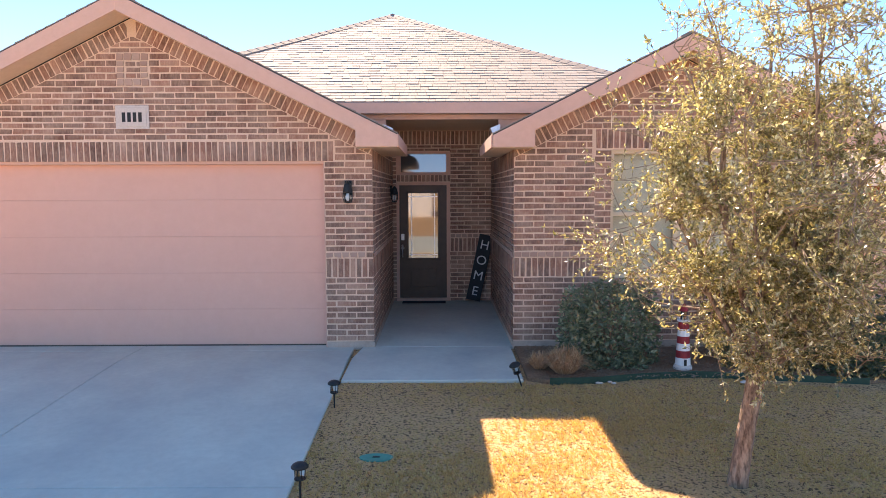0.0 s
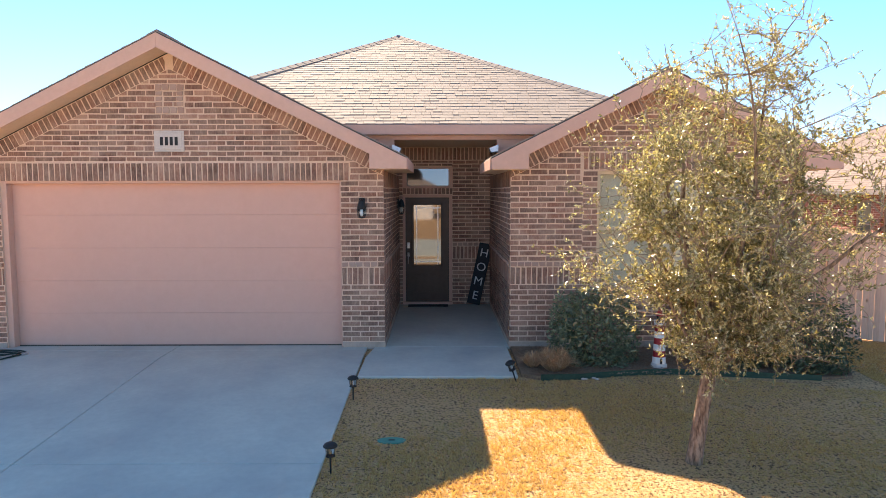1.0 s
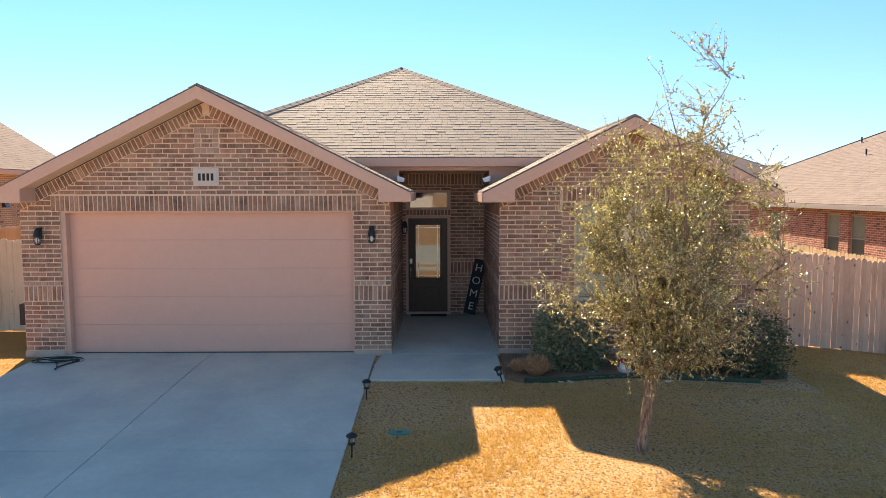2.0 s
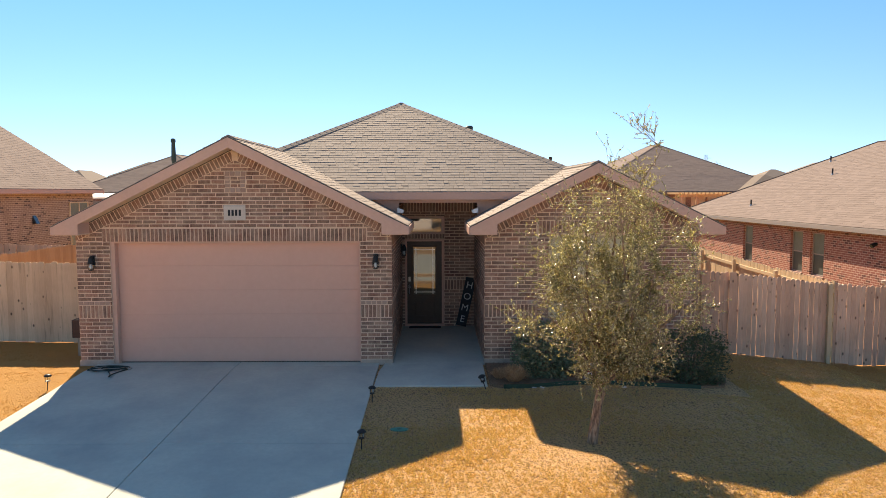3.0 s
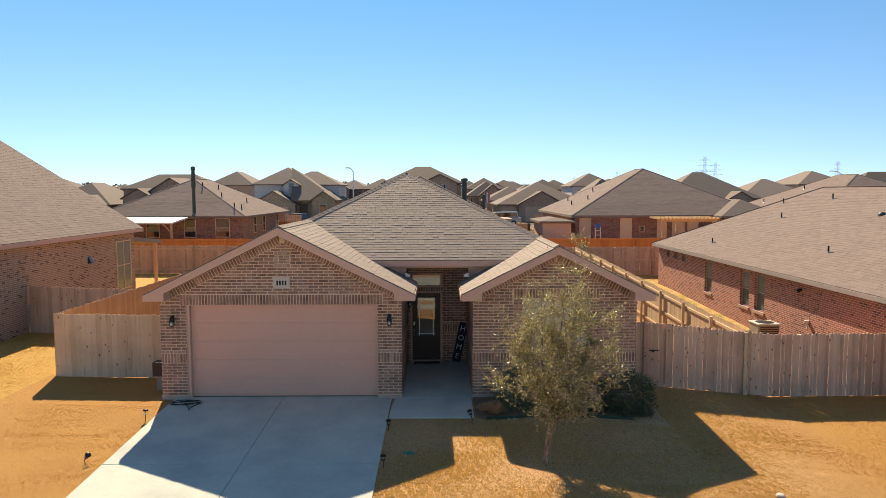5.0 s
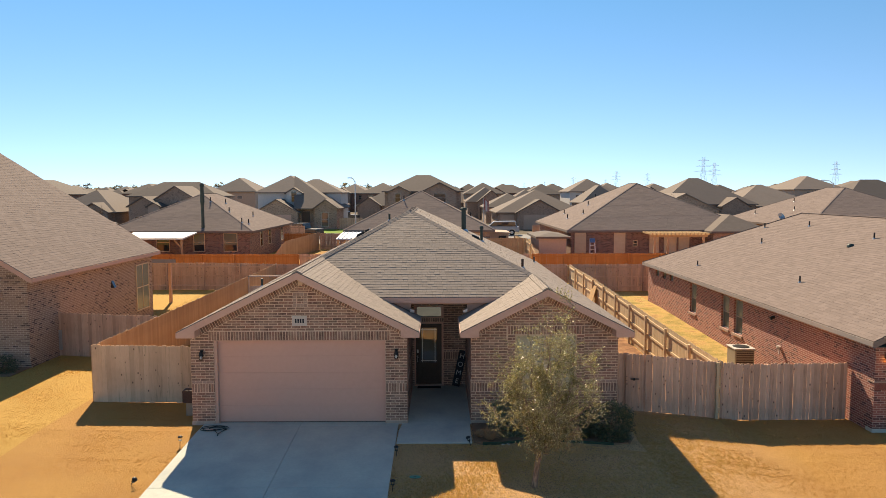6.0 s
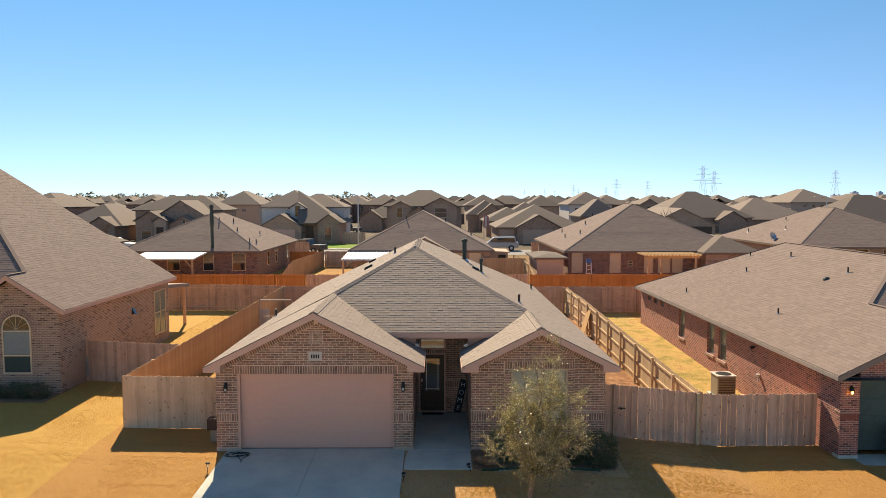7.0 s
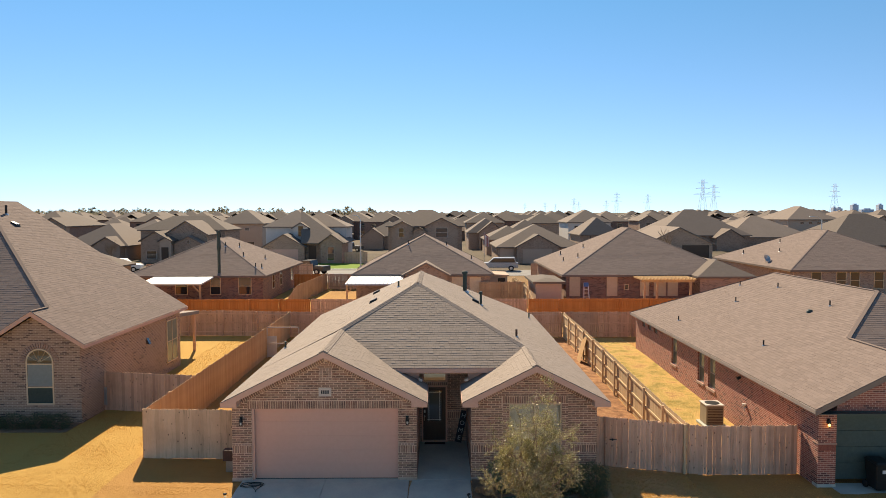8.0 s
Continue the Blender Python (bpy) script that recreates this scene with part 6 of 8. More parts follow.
# ---- fixtures on the main house ----
def wall_lantern(x, y, z, face, label):
    """A black half-lantern: back plate, hood, cage bars, glass and bulb. face is the direction it looks."""
    root = thing("wall_lantern", label, "wall lamp", (x, y, z), "lanterns")
    root.rotation_euler = (0, 0, math.atan2(face[0], -face[1]))
    root.scale = (0.82, 0.82, 0.86)
    part("back_plate", Geo().box(-0.055, 0.055, -0.03, 0.0, -0.02, 0.20), M_BLACK, root, bevel=0.006)
    part("hood", Geo().lathe((0, -0.085, 0.02), [(0.075, 0.0), (0.078, 0.02), (0.062, 0.09), (0.05, 0.13), (0.02, 0.16), (0.008, 0.17)], 14), M_BLACK, root)
    part("glass", Geo().lathe((0, -0.085, -0.115), [(0.045, 0.0), (0.066, 0.03), (0.068, 0.133)], 14), M_CLEAR, root).visible_shadow = False
    for i in range(6):
        a = 2 * math.pi * i / 6
        c, s = math.cos(a), math.sin(a)
        part("cage_bar", Geo().tube([(0.072 * c, -0.085 + 0.072 * s, 0.02), (0.078 * c, -0.085 + 0.078 * s, -0.06), (0.05 * c, -0.085 + 0.05 * s, -0.13)], [0.005] * 3, 5), M_BLACK, root)
    part("base_cap", Geo().lathe((0, -0.085, -0.14), [(0.015, 0.0), (0.05, 0.012), (0.05, 0.024)], 12), M_BLACK, root)
    part("bulb", Geo().lathe((0, -0.085, -0.10), [(0.012, 0.0), (0.034, 0.03), (0.036, 0.06), (0.02, 0.11)], 12), M_FROST, root, "white bulb", smooth=True)
    return root


wall_lantern(0.31, -0.016, 2.04, (0, -1), "black wall lantern with a clear glass cage on brick")
wall_lantern(-5.26, -0.016, 2.02, (0, -1), "black wall lantern on the brick garage pier")
wall_lantern(0.636, 3.1, 2.0, (1, 0), "black wall lantern inside the porch")

plaque = thing("number_plaque", "pale cast stone plaque with dark bars on the gable", "plaque", (-2.445, -0.010, 3.03))
part("plate", Geo().box(-0.215, 0.215, -0.014, 0.0, -0.15, 0.15), M_STONE, plaque, bevel=0.006)
part("panel", Geo().box(-0.185, 0.185, -0.022, -0.014, -0.12, 0.12), M_STONE, plaque, bevel=0.004)
for i in range(4):
    x = -0.105 + 0.07 * i
    part("bar", Geo().box(x - 0.022, x + 0.022, -0.025, -0.022, -0.06, 0.06), M_CHALK, plaque)


def letter_mesh(ch, size, material):
    cu = bpy.data.curves.new("letter", "FONT")
    cu.body, cu.size, cu.extrude, cu.align_x = ch, size, 0.003, "CENTER"
    ob = new("letter", cu)
    bpy.context.view_layer.update()
    me = bpy.data.meshes.new_from_object(ob.evaluated_get(bpy.context.evaluated_depsgraph_get()))
    bpy.data.objects.remove(ob)
    me.materials.clear()
    me.materials.append(material)
    return me


def build_sign():
    root = thing("porch_sign", "tall dark board with pale letters leaning in the porch corner", "sign", (2.10, 3.70, 0.022))
    lean = math.atan2(0.27, 1.22)
    root.rotation_euler = (-0.09, lean, 0)
    part("board", Geo().box(-0.13, 0.13, 0.0, 0.03, 0.03, 1.27), M_CHALK, root, bevel=0.004)
    for i, ch in enumerate("HOME"):
        ob = part("letter", letter_mesh(ch, 0.24, M_LETTER), None, root)
        ob.matrix_basis = pose(0, -0.004, 1.00 - 0.29 * i, 90, 0, 0)


build_sign()
mat = thing("door_mat", "dark door mat before the front door", "mat", (1.2, 3.66, 0.021))
part("pad", Geo().box(-0.40, 0.40, -0.12, 0.12, 0.0, 0.012), M_CHALK, mat, bevel=0.004)

for x, s in ((0.64, 1), (2.42, -1)):
    g = Geo().solid([(x, 1.62, 2.98), (x + s * 0.12, 1.62, 2.96), (x + s * 0.12, 1.9, 2.96), (x, 1.9, 2.98)], [(x, 1.62, 3.09), (x + s * 0.15, 1.62, 3.03), (x + s * 0.15, 1.9, 3.03), (x, 1.9, 3.09)])
    part("flashing", g, M_STEEL, house, "bent pale metal kick-out flashing")


def roof_pipe(x, y, plane, h, r, material, parent, hood=False):
    z = plane(x, y)
    g = Geo().tube([(x, y, z - 0.05), (x, y, z + h)], [r, r], 10)
    p = part("vent_pipe", g, material, parent)
    part("pipe_boot", Geo().lathe((x, y, z - 0.06), [(r * 2.0, 0.0), (r * 1.8, 0.06), (r * 1.2, 0.11)], 12), M_STEEL, p)
    if hood:
        part("rain_cap", Geo().lathe((x, y, z + h - 0.02), [(r * 1.35, 0.0), (r * 1.4, 0.10), (r * 1.0, 0.14)], 14), material, p)
    return p


def box_vent(x, y, plane, parent, dx):
    z = plane(x, y)
    v = part("box_vent", Geo().solid([(x - 0.18, y - 0.18, z + dx * -0.09), (x + 0.18, y - 0.18, z + dx * 0.09), (x + 0.18, y + 0.18, z + dx * 0.09), (x - 0.18, y + 0.18, z + dx * -0.09)],
                                     [(x - 0.15, y - 0.15, z + 0.12 - dx * 0.07), (x + 0.15, y - 0.15, z + 0.12 + dx * 0.07), (x + 0.15, y + 0.15, z + 0.12 + dx * 0.07), (x - 0.15, y + 0.15, z + 0.12 - dx * 0.07)]),
             M_BLACK, parent, "black box roof vent", bevel=0.01)
    return v


LEFT_P, RIGHT_P = ROOF_PLANES["left"][1], ROOF_PLANES["right"][1]
roof_pipe(-5.55, 8.0, LEFT_P, 0.32, 0.045, M_DKGREEN, house)
roof_pipe(-0.55, 9.8, LEFT_P, 0.30, 0.045, M_DKGREEN, house)
box_vent(-1.93, 13.4, LEFT_P, house, 1)
box_vent(-1.66, 8.8, LEFT_P, house, 1)
roof_pipe(2.72, 13.1, RIGHT_P, 0.95, 0.11, M_DKGREEN, house, hood=True)
roof_pipe(3.38, 10.1, RIGHT_P, 0.55, 0.06, M_DKGREEN, house, hood=True)
box_vent(3.15, 10.4, RIGHT_P, house, -1)
roof_pipe(4.48, 4.6, RIGHT_P, 0.32, 0.045, M_BROWNBOX, house)
roof_pipe(6.4, 15.5, RIGHT_P, 0.30, 0.04, M_DKGREEN, house)
RN_P = lambda x, y: 2.65 + 0.5 * (x + 0.3)
for x, y in ((15.05, 16.2), (17.61, 14.6), (18.88, 17.0), (19.39, 13.56), (18.96, 7.91), (15.66, 7.18)):
    roof_pipe(x - 14.4, y - 0.4, RN_P, 0.26, 0.032, M_BLACK, rn)
part("roof_vent", Geo().lathe((3.91, 7.97, RN_P(3.91, 0) - 0.03), [(0.15, 0.0), (0.13, 0.08), (0.09, 0.13)], 14), M_DKGREEN, rn)
LN_P = lambda x, y: 3.42 + 0.63 * (0.35 - x)
box_vent(-7.3, 7.8, LN_P, ln, -1)
roof_pipe(-8.2, 8.5, LN_P, 0.5, 0.06, M_BLACK, ln)

part("utility_box", Geo().box(-6.17, -5.585, 0.80, 1.10, 0.38, 0.76), M_BROWNBOX, house, "dark brown utility box", bevel=0.008)
part("conduit_box", Geo().box(-6.08, -5.585, 0.84, 1.08, -0.05, 0.38), M_ACBODY, house, "pale metal box under it", bevel=0.008)


# ---- garden things ----
def path_light(x, y, lean=(0, 0), label="black solar path light with a clear lantern beside the drive", sunk=0.0):
    root = thing("path_light", label, "path light", (x, y, ground_z(x, y) - 0.01 - sunk), "path lights")
    root.rotation_euler = (radians(lean[0]), radians(lean[1]), 0.0)
    root.scale = (0.84, 0.84, 0.84)
    part("stake", Geo().tube([(0, 0, -0.06), (0, 0, 0.19)], [0.008, 0.012], 8), M_BLACK, root)
    part("collar", Geo().lathe((0, 0, 0.185), [(0.014, 0.0), (0.05, 0.006), (0.05, 0.016)], 14), M_BLACK, root)
    part("lens", Geo().lathe((0, 0, 0.20), [(0.038, 0.0), (0.045, 0.095)], 14), M_CLEAR, root, "clear ribbed lens").visible_shadow = False
    for i in range(6):
        a = 2 * math.pi * i / 6
        part("cage_bar", Geo().tube([(0.043 * math.cos(a), 0.043 * math.sin(a), 0.20), (0.05 * math.cos(a), 0.05 * math.sin(a), 0.297)], [0.003, 0.003], 4), M_BLACK, root)
    part("cap", Geo().lathe((0, 0, 0.295), [(0.075, 0.0), (0.078, 0.012), (0.062, 0.032), (0.035, 0.046), (0.01, 0.052)], 16), M_BLACK, root, smooth=True)
    return root


path_light(0.43, -2.24)
path_light(0.46, -4.10)
path_light(2.38, -1.60, (6, -18), "leaning black solar path light beside the walk")
path_light(-5.38, -1.55, (0, 3), "weathered solar path light at the drive edge")
path_light(-5.75, -3.7, (20, 38), "toppled solar path light in the grass", 0.03)

lid = thing("valve_cover", "teal green oval valve cover sunk in the turf", "valve cover", (0.95, -3.38, ground_z(0.95, -3.38) - 0.018))
g = Geo()
ring = [(0.145 * math.cos(a), 0.085 * math.sin(a)) for a in [2 * math.pi * i / 24 for i in range(24)]]
g.solid([(x, y, -0.05) for x, y in ring], [(x * 0.97, y * 0.97, 0.012) for x, y in ring])
part("lid", g, M_LID, lid)
part("grip", Geo().box(-0.03, 0.03, -0.012, 0.012, 0.011, 0.016), M_BLACK, lid)


def build_hose():
    root = thing("garden_hose", "dark green garden hose coiled loosely on the drive", "hose", (-4.84, -0.45, 0.022))
    pts = []
    for i in range(90):
        a = i * 0.22
        r = 0.25 + 0.10 * math.sin(i * 0.13) + 0.05 * math.sin(i * 0.41)
        pts.append((r * 1.25 * math.cos(a) + 0.1 * math.sin(i * 0.05), r * 0.55 * math.sin(a) - 0.1 * math.cos(i * 0.07), 0.012 + 0.010 * (i % 28) / 14))
    x0, y0, z0 = pts[-1]
    for i in range(1, 31):
        a = i / 30
        pts.append((x0 + (0.40 - x0) * a + 0.22 * math.sin(3.1 * a) * math.cos(2.4 * a), y0 + (-0.02 - y0) * a - 0.52 * math.sin(3.14 * a), 0.012))
    part("hose", Geo().tube(pts, [0.011] * len(pts), 6), M_HOSE, root, smooth=True)
    part("coupling", Geo().tube([pts[-1], (0.43, 0.06, 0.015)], [0.017, 0.015], 8), M_STEEL, root)


build_hose()


def build_bed():
    poly = [(2.47, -1.40), (2.7, -1.52), (3.2, -1.50), (3.8, -1.36), (4.4, -1.30), (5.0, -1.38), (5.6, -1.48), (6.2, -1.58), (6.65, -1.5), (6.85, -1.1), (6.85, -0.03), (2.47, -0.03)]
    root = thing("flower_bed", "dark mulched front bed with green plastic edging", "flower bed", kind="structure")
    g = Geo().solid([(x, y, ground_z(x, y) - 0.06) for x, y in poly], [(x, y, ground_z(x, y) + 0.03) for x, y in poly])
    part("mulch", g, M_MULCH, root)
    g = Geo()
    edge = poly[1:8]
    for a, b in zip(edge, edge[1:]):
        for i in range(3):
            p = [a[k] + (b[k] - a[k]) * i / 3 for k in (0, 1)]
            q = [a[k] + (b[k] - a[k]) * (i + 1) / 3 for k in (0, 1)]
            g.beam((p[0], p[1] - 0.02, ground_z(*p) + 0.015), (q[0], q[1] - 0.02, ground_z(*q) + 0.015), 0.012, 0.09)
    part("edging", g, M_EDGING, root, "dark green plastic lawn edging")
    rng = random.Random(4)
    for i in range(6):
        x = rng.uniform(2.9, 5.0)
        y = -1.47 + 0.1 * math.sin(x) + rng.uniform(-0.09, 0.02)
        r = rng.uniform(0.014, 0.035)
        st = Geo().lathe((0, 0, 0), [(r * 0.5, 0.0), (r, r * 0.3), (r * 0.9, r * 0.7), (r * 0.4, r)], 7)
        ob = part("pebble", st, M_STONE, root)
        ob.location = (x, y, ground_z(x, y))
        ob.scale = (1.3, 0.9, 1)
    # fallen chips
    v, f = [], []
    for i in range(2600):
        x, y = rng.uniform(2.55, 6.8), rng.uniform(-1.45, -0.05)
        a = rng.uniform(0, math.pi)
        L, W = rng.uniform(0.012, 0.035), rng.uniform(0.003, 0.008)
        z = ground_z(x, y) + 0.032 + rng.uniform(0, 0.012)
        c, s = math.cos(a), math.sin(a)
        k = len(v)
        v += [(x + c * L - s * W, y + s * L + c * W, z + rng.uniform(0, 0.012)), (x - c * L - s * W, y - s * L + c * W, z), (x - c * L + s * W, y - s * L - c * W, z), (x + c * L + s * W, y + s * L - c * W, z + 0.004)]
        f.append((k, k + 1, k + 2, k + 3))
    tagged(part("chips", raw_mesh("chips", v, f, M_TWIG), None, root), kind="stuff")


build_bed()
shrub(3.56, -0.72, 0.64, 0.52, 1.06, M_SHRUB, 31, "dense grey-green rounded holly shrub in the front bed", 6500, 0.062)
shrub(5.35, -0.85, 0.55, 0.50, 0.80, M_SHRUB_DARK, 33, "dark green holly shrub under the window", 5000, 0.055)
shrub(6.25, -1.0, 0.62, 0.58, 0.98, M_SHRUB_DARK, 32, "tall dark green holly shrub at the bed's end", 6500, 0.055)
for i, x in enumerate((-17.2, -16.2, -15.2, -14.4)):
    shrub(x, 5.35 - 0.1 * (i % 2), 0.62, 0.42, 0.62, M_SHRUB_DARK, 40 + i, "low dark green shrub before the neighbour's window", 1800, 0.06)


def dry_tuft(x, y, r, h, n, seed):
    root = thing("grass_clump", "dried straw-coloured ornamental grass clump at the bed's corner", "grass clump", (x, y, ground_z(x, y) + 0.02))
    rng = random.Random(seed)
    v, f = [], []
    for i in range(n):
        a = rng.uniform(0, 2 * math.pi)
        spread = rng.uniform(0.1, 1.0)
        b = Vector((math.cos(a) * r * 0.35 * spread, math.sin(a) * r * 0.35 * spread, 0))
        hh = h * rng.uniform(0.5, 1.1) * (1.15 - 0.5 * spread)
        m = b + Vector((math.cos(a) * r * 0.35, math.sin(a) * r * 0.35, hh * 0.75))
        t = b + Vector((math.cos(a + rng.gauss(0, 0.4)) * r * spread, math.sin(a + rng.gauss(0, 0.4)) * r * spread, hh * rng.uniform(0.5, 1.0)))
        s = Vector((-math.sin(a + rng.gauss(0, 1)), math.cos(a), 0)) * 0.003
        k = len(v)
        v += [tuple(b - s), tuple(b + s), tuple(m + s), tuple(m - s), tuple(t)]
        f += [(k, k + 1, k + 2, k + 3), (k + 3, k + 2, k + 4)]
    tagged(part("tussock", raw_mesh("tussock", v, f, M_TUFT), None, root), kind="stuff")


dry_tuft(2.92, -1.22, 0.30, 0.34, 1500, 5)
dry_tuft(2.66, -1.05, 0.20, 0.22, 600, 6)


def build_lighthouse():
    root = thing("garden_ornament", "red and white striped miniature lighthouse in the flower bed", "ornament", (4.32, -1.10, ground_z(4.32, -1.10) + 0.02))
    root.scale = (0.74, 0.74, 1.12)
    part("foot", Geo().lathe((0, 0, 0), [(0.145, 0.0), (0.14, 0.03), (0.125, 0.05)], 18), M_STONE, root)
    for i in range(6):
        z0, z1 = 0.05 + 0.075 * i, 0.05 + 0.075 * (i + 1)
        r0, r1 = 0.118 - 0.0065 * i, 0.118 - 0.0065 * (i + 1)
        part("stripe", Geo().lathe((0, 0, z0), [(r0, 0.0), (r1, z1 - z0)], 20), M_RED if i % 2 else M_WHITE, root, "red stripe" if i % 2 else "white stripe", smooth=False)
    part("gallery", Geo().lathe((0, 0, 0.50), [(0.095, 0.0), (0.10, 0.012), (0.10, 0.02)], 18), M_WHITE, root)
    for i in range(12):
        a = 2 * math.pi * i / 12
        part("baluster", Geo().tube([(0.093 * math.cos(a), 0.093 * math.sin(a), 0.52), (0.093 * math.cos(a), 0.093 * math.sin(a), 0.56)], [0.004] * 2, 5), M_WHITE, root)
    part("lantern_room", Geo().lathe((0, 0, 0.52), [(0.055, 0.0), (0.055, 0.09)], 14), M_PANE, root)
    part("roof_cap", Geo().lathe((0, 0, 0.61), [(0.07, 0.0), (0.04, 0.05), (0.008, 0.08)], 16), M_RED, root)
    part("doorway", Geo().box(-0.02, 0.02, -0.122, -0.10, 0.05, 0.115), M_BLACK, root)


build_lighthouse()

stone = thing("white_stone", "pale stone lying in the lawn", "stone", (8.0, -5.05, ground_z(8.0, -5.05)))
part("stone", Geo().lathe((0, 0, -0.01), [(0.05, 0.0), (0.09, 0.02), (0.07, 0.05), (0.02, 0.065)], 9), M_STONE, stone)


# ---- side gardens and neighbours' things ----
def air_conditioner(x, y, z):
    root = thing("air_conditioner", "tan outdoor air conditioner on a pad by the brick wall", "air conditioner", (x, y, z))
    part("pad", Geo().box(-0.5, 0.5, -0.5, 0.5, 0.0, 0.09), M_CONCRETE, root, bevel=0.01)
    part("cabinet", Geo().box(-0.38, 0.38, -0.38, 0.38, 0.09, 0.93), M_ACBODY, root, bevel=0.03)
    for s in range(11):
        zz = 0.14 + 0.07 * s
        part("louvre", Geo().box(-0.33, 0.33, -0.392, -0.378, zz, zz + 0.03), M_BROWNBOX, root)
    part("top", Geo().box(-0.41, 0.41, -0.41, 0.41, 0.93, 0.98), M_STONE, root, bevel=0.01)
    part("fan_guard", Geo().lathe((0, 0, 0.975), [(0.31, 0.0), (0.31, 0.02), (0.22, 0.03), (0.05, 0.03)], 20), M_BLACK, root)


air_conditioner(13.4, 7.1, ground_z(13.4, 7.1))


def wheelie_bin(x, y, z):
    root = thing("wheelie_bin", "black wheeled rubbish bin before the neighbour's garage", "bin", (x, y, z))
    part("body", Geo().solid([(-0.24, -0.28, 0.08), (0.24, -0.28, 0.08), (0.24, 0.24, 0.08), (-0.24, 0.24, 0.08)], [(-0.30, -0.36, 0.98), (0.30, -0.36, 0.98), (0.30, 0.34, 0.98), (-0.30, 0.34, 0.98)]), M_BLACK, root, bevel=0.03)
    part("lid", Geo().solid([(-0.32, -0.40, 0.98), (0.32, -0.40, 0.98), (0.32, 0.37, 0.98), (-0.32, 0.37, 0.98)], [(-0.26, -0.32, 1.06), (0.26, -0.32, 1.06), (0.26, 0.33, 1.06), (-0.26, 0.33, 1.06)]), M_BLACK, root, bevel=0.02)
    part("sticker", Geo().box(-0.09, 0.04, -0.352, -0.348, 0.68, 0.80), M_WHITE, root)
    for s in (-1, 1):
        part("wheel", Geo().tube([(s * 0.25, 0.26, 0.13), (s * 0.31, 0.26, 0.13)], [0.13, 0.13], 14), M_TYRE, root)


wheelie_bin(16.35, 0.15, ground_z(16.35, 0.15))
wheelie_bin(17.15, 0.1, ground_z(17.15, 0.1))
lamp = wall_lantern(14.72, 0.385, 1.78, (0, -1), "lit black wall lantern on the red brick pier")
for ch in lamp.children:
    if ch.name.startswith("bulb"):
        ch.data = ch.data.copy()
        ch.data.materials[0] = M_BULB
slab("neighbour_driveway", [(14.9, -7.0), (20.4, -7.0), (20.4, 0.7), (14.9, 0.7)], "")
tagged(bpy.data.objects["neighbour_driveway"], "pale concrete drive before the neighbour's garage", "driveway", kind="structure")

board = thing("loose_board", "pale plywood board leaning on the fence", "board", (10.12, 18.6, ground_z(10.12, 18.6)))
part("sheet", Geo().solid([(-0.30, -0.5, 0.0), (-0.28, -0.5, 0.0), (-0.28, 0.5, 0.0), (-0.30, 0.5, 0.0)], [(0.10, -0.5, 1.5), (0.12, -0.5, 1.5), (0.12, 0.5, 1.5), (0.10, 0.5, 1.5)]), M_TIMBER, board)
frame_stand = thing("drying_frame", "pale timber frame standing behind the side fence", "frame", (-8.5, 19.5, 0.0))
for z in (0.9, 1.9):
    part("rail", Geo().box(-0.8, 1.2, -0.03, 0.03, z, z + 0.06), M_STONE, frame_stand)
for x in (-0.8, 1.14):
    part("post", Geo().box(x, x + 0.06, -0.03, 0.03, -0.1, 1.96), M_STONE, frame_stand)
part("sheet", Geo().solid([(-0.9, 0.1, 0.0), (-0.2, 0.1, 0.0), (-0.2, 0.13, 0.0), (-0.9, 0.13, 0.0)], [(-1.0, 0.5, 1.3), (-0.3, 0.5, 1.3), (-0.3, 0.53, 1.3), (-1.0, 0.53, 1.3)]), M_STONE, frame_stand)


def patio_cover(x0, x1, y0, y1, z0, z1, material, label, ribs=0):
    root = thing("patio_cover", label, "patio cover", ((x0 + x1) / 2, y0, 0.0))
    cx = (x0 + x1) / 2
    a, b = x0 - cx, x1 - cx
    d = y1 - y0
    part("sheet", Geo().solid([(a, 0, z0 - 0.12), (b, 0, z0 - 0.12), (b, d, z1 - 0.12), (a, d, z1 - 0.12)], [(a, 0, z0), (b, 0, z0), (b, d, z1), (a, d, z1)]), material, root)
    for i in range(ribs):
        x = a + (b - a) * (i + 0.5) / ribs
        part("rib", Geo().beam((x, 0, z0 + 0.02), (x, d, z1 + 0.02), 0.05, 0.05), material, root)
    for x in (a + 0.15, b - 0.15):
        part("post", Geo().box(x - 0.07, x + 0.07, 0.1, 0.24, -0.1, z0 - 0.12), M_FENCE_WARM, root)
        part("brace", Geo().beam((x, 0.17, z0 - 0.8), (x + (0.6 if x < 0 else -0.6), 0.17, z0 - 0.14), 0.08, 0.08), M_FENCE_WARM, root)
    return root


cover_1 = patio_cover(-23.6, -18.4, 34.2, 37.4, 2.12, 2.40, M_WHITE, "white metal patio cover on timber posts")
cover_2 = patio_cover(-6.5, -1.8, 34.4, 38.8, 2.05, 2.35, M_COVER, "ribbed blue-grey patio cover on posts", 14)
for cover in (cover_1, cover_2):
    cover.location.z = 1.0


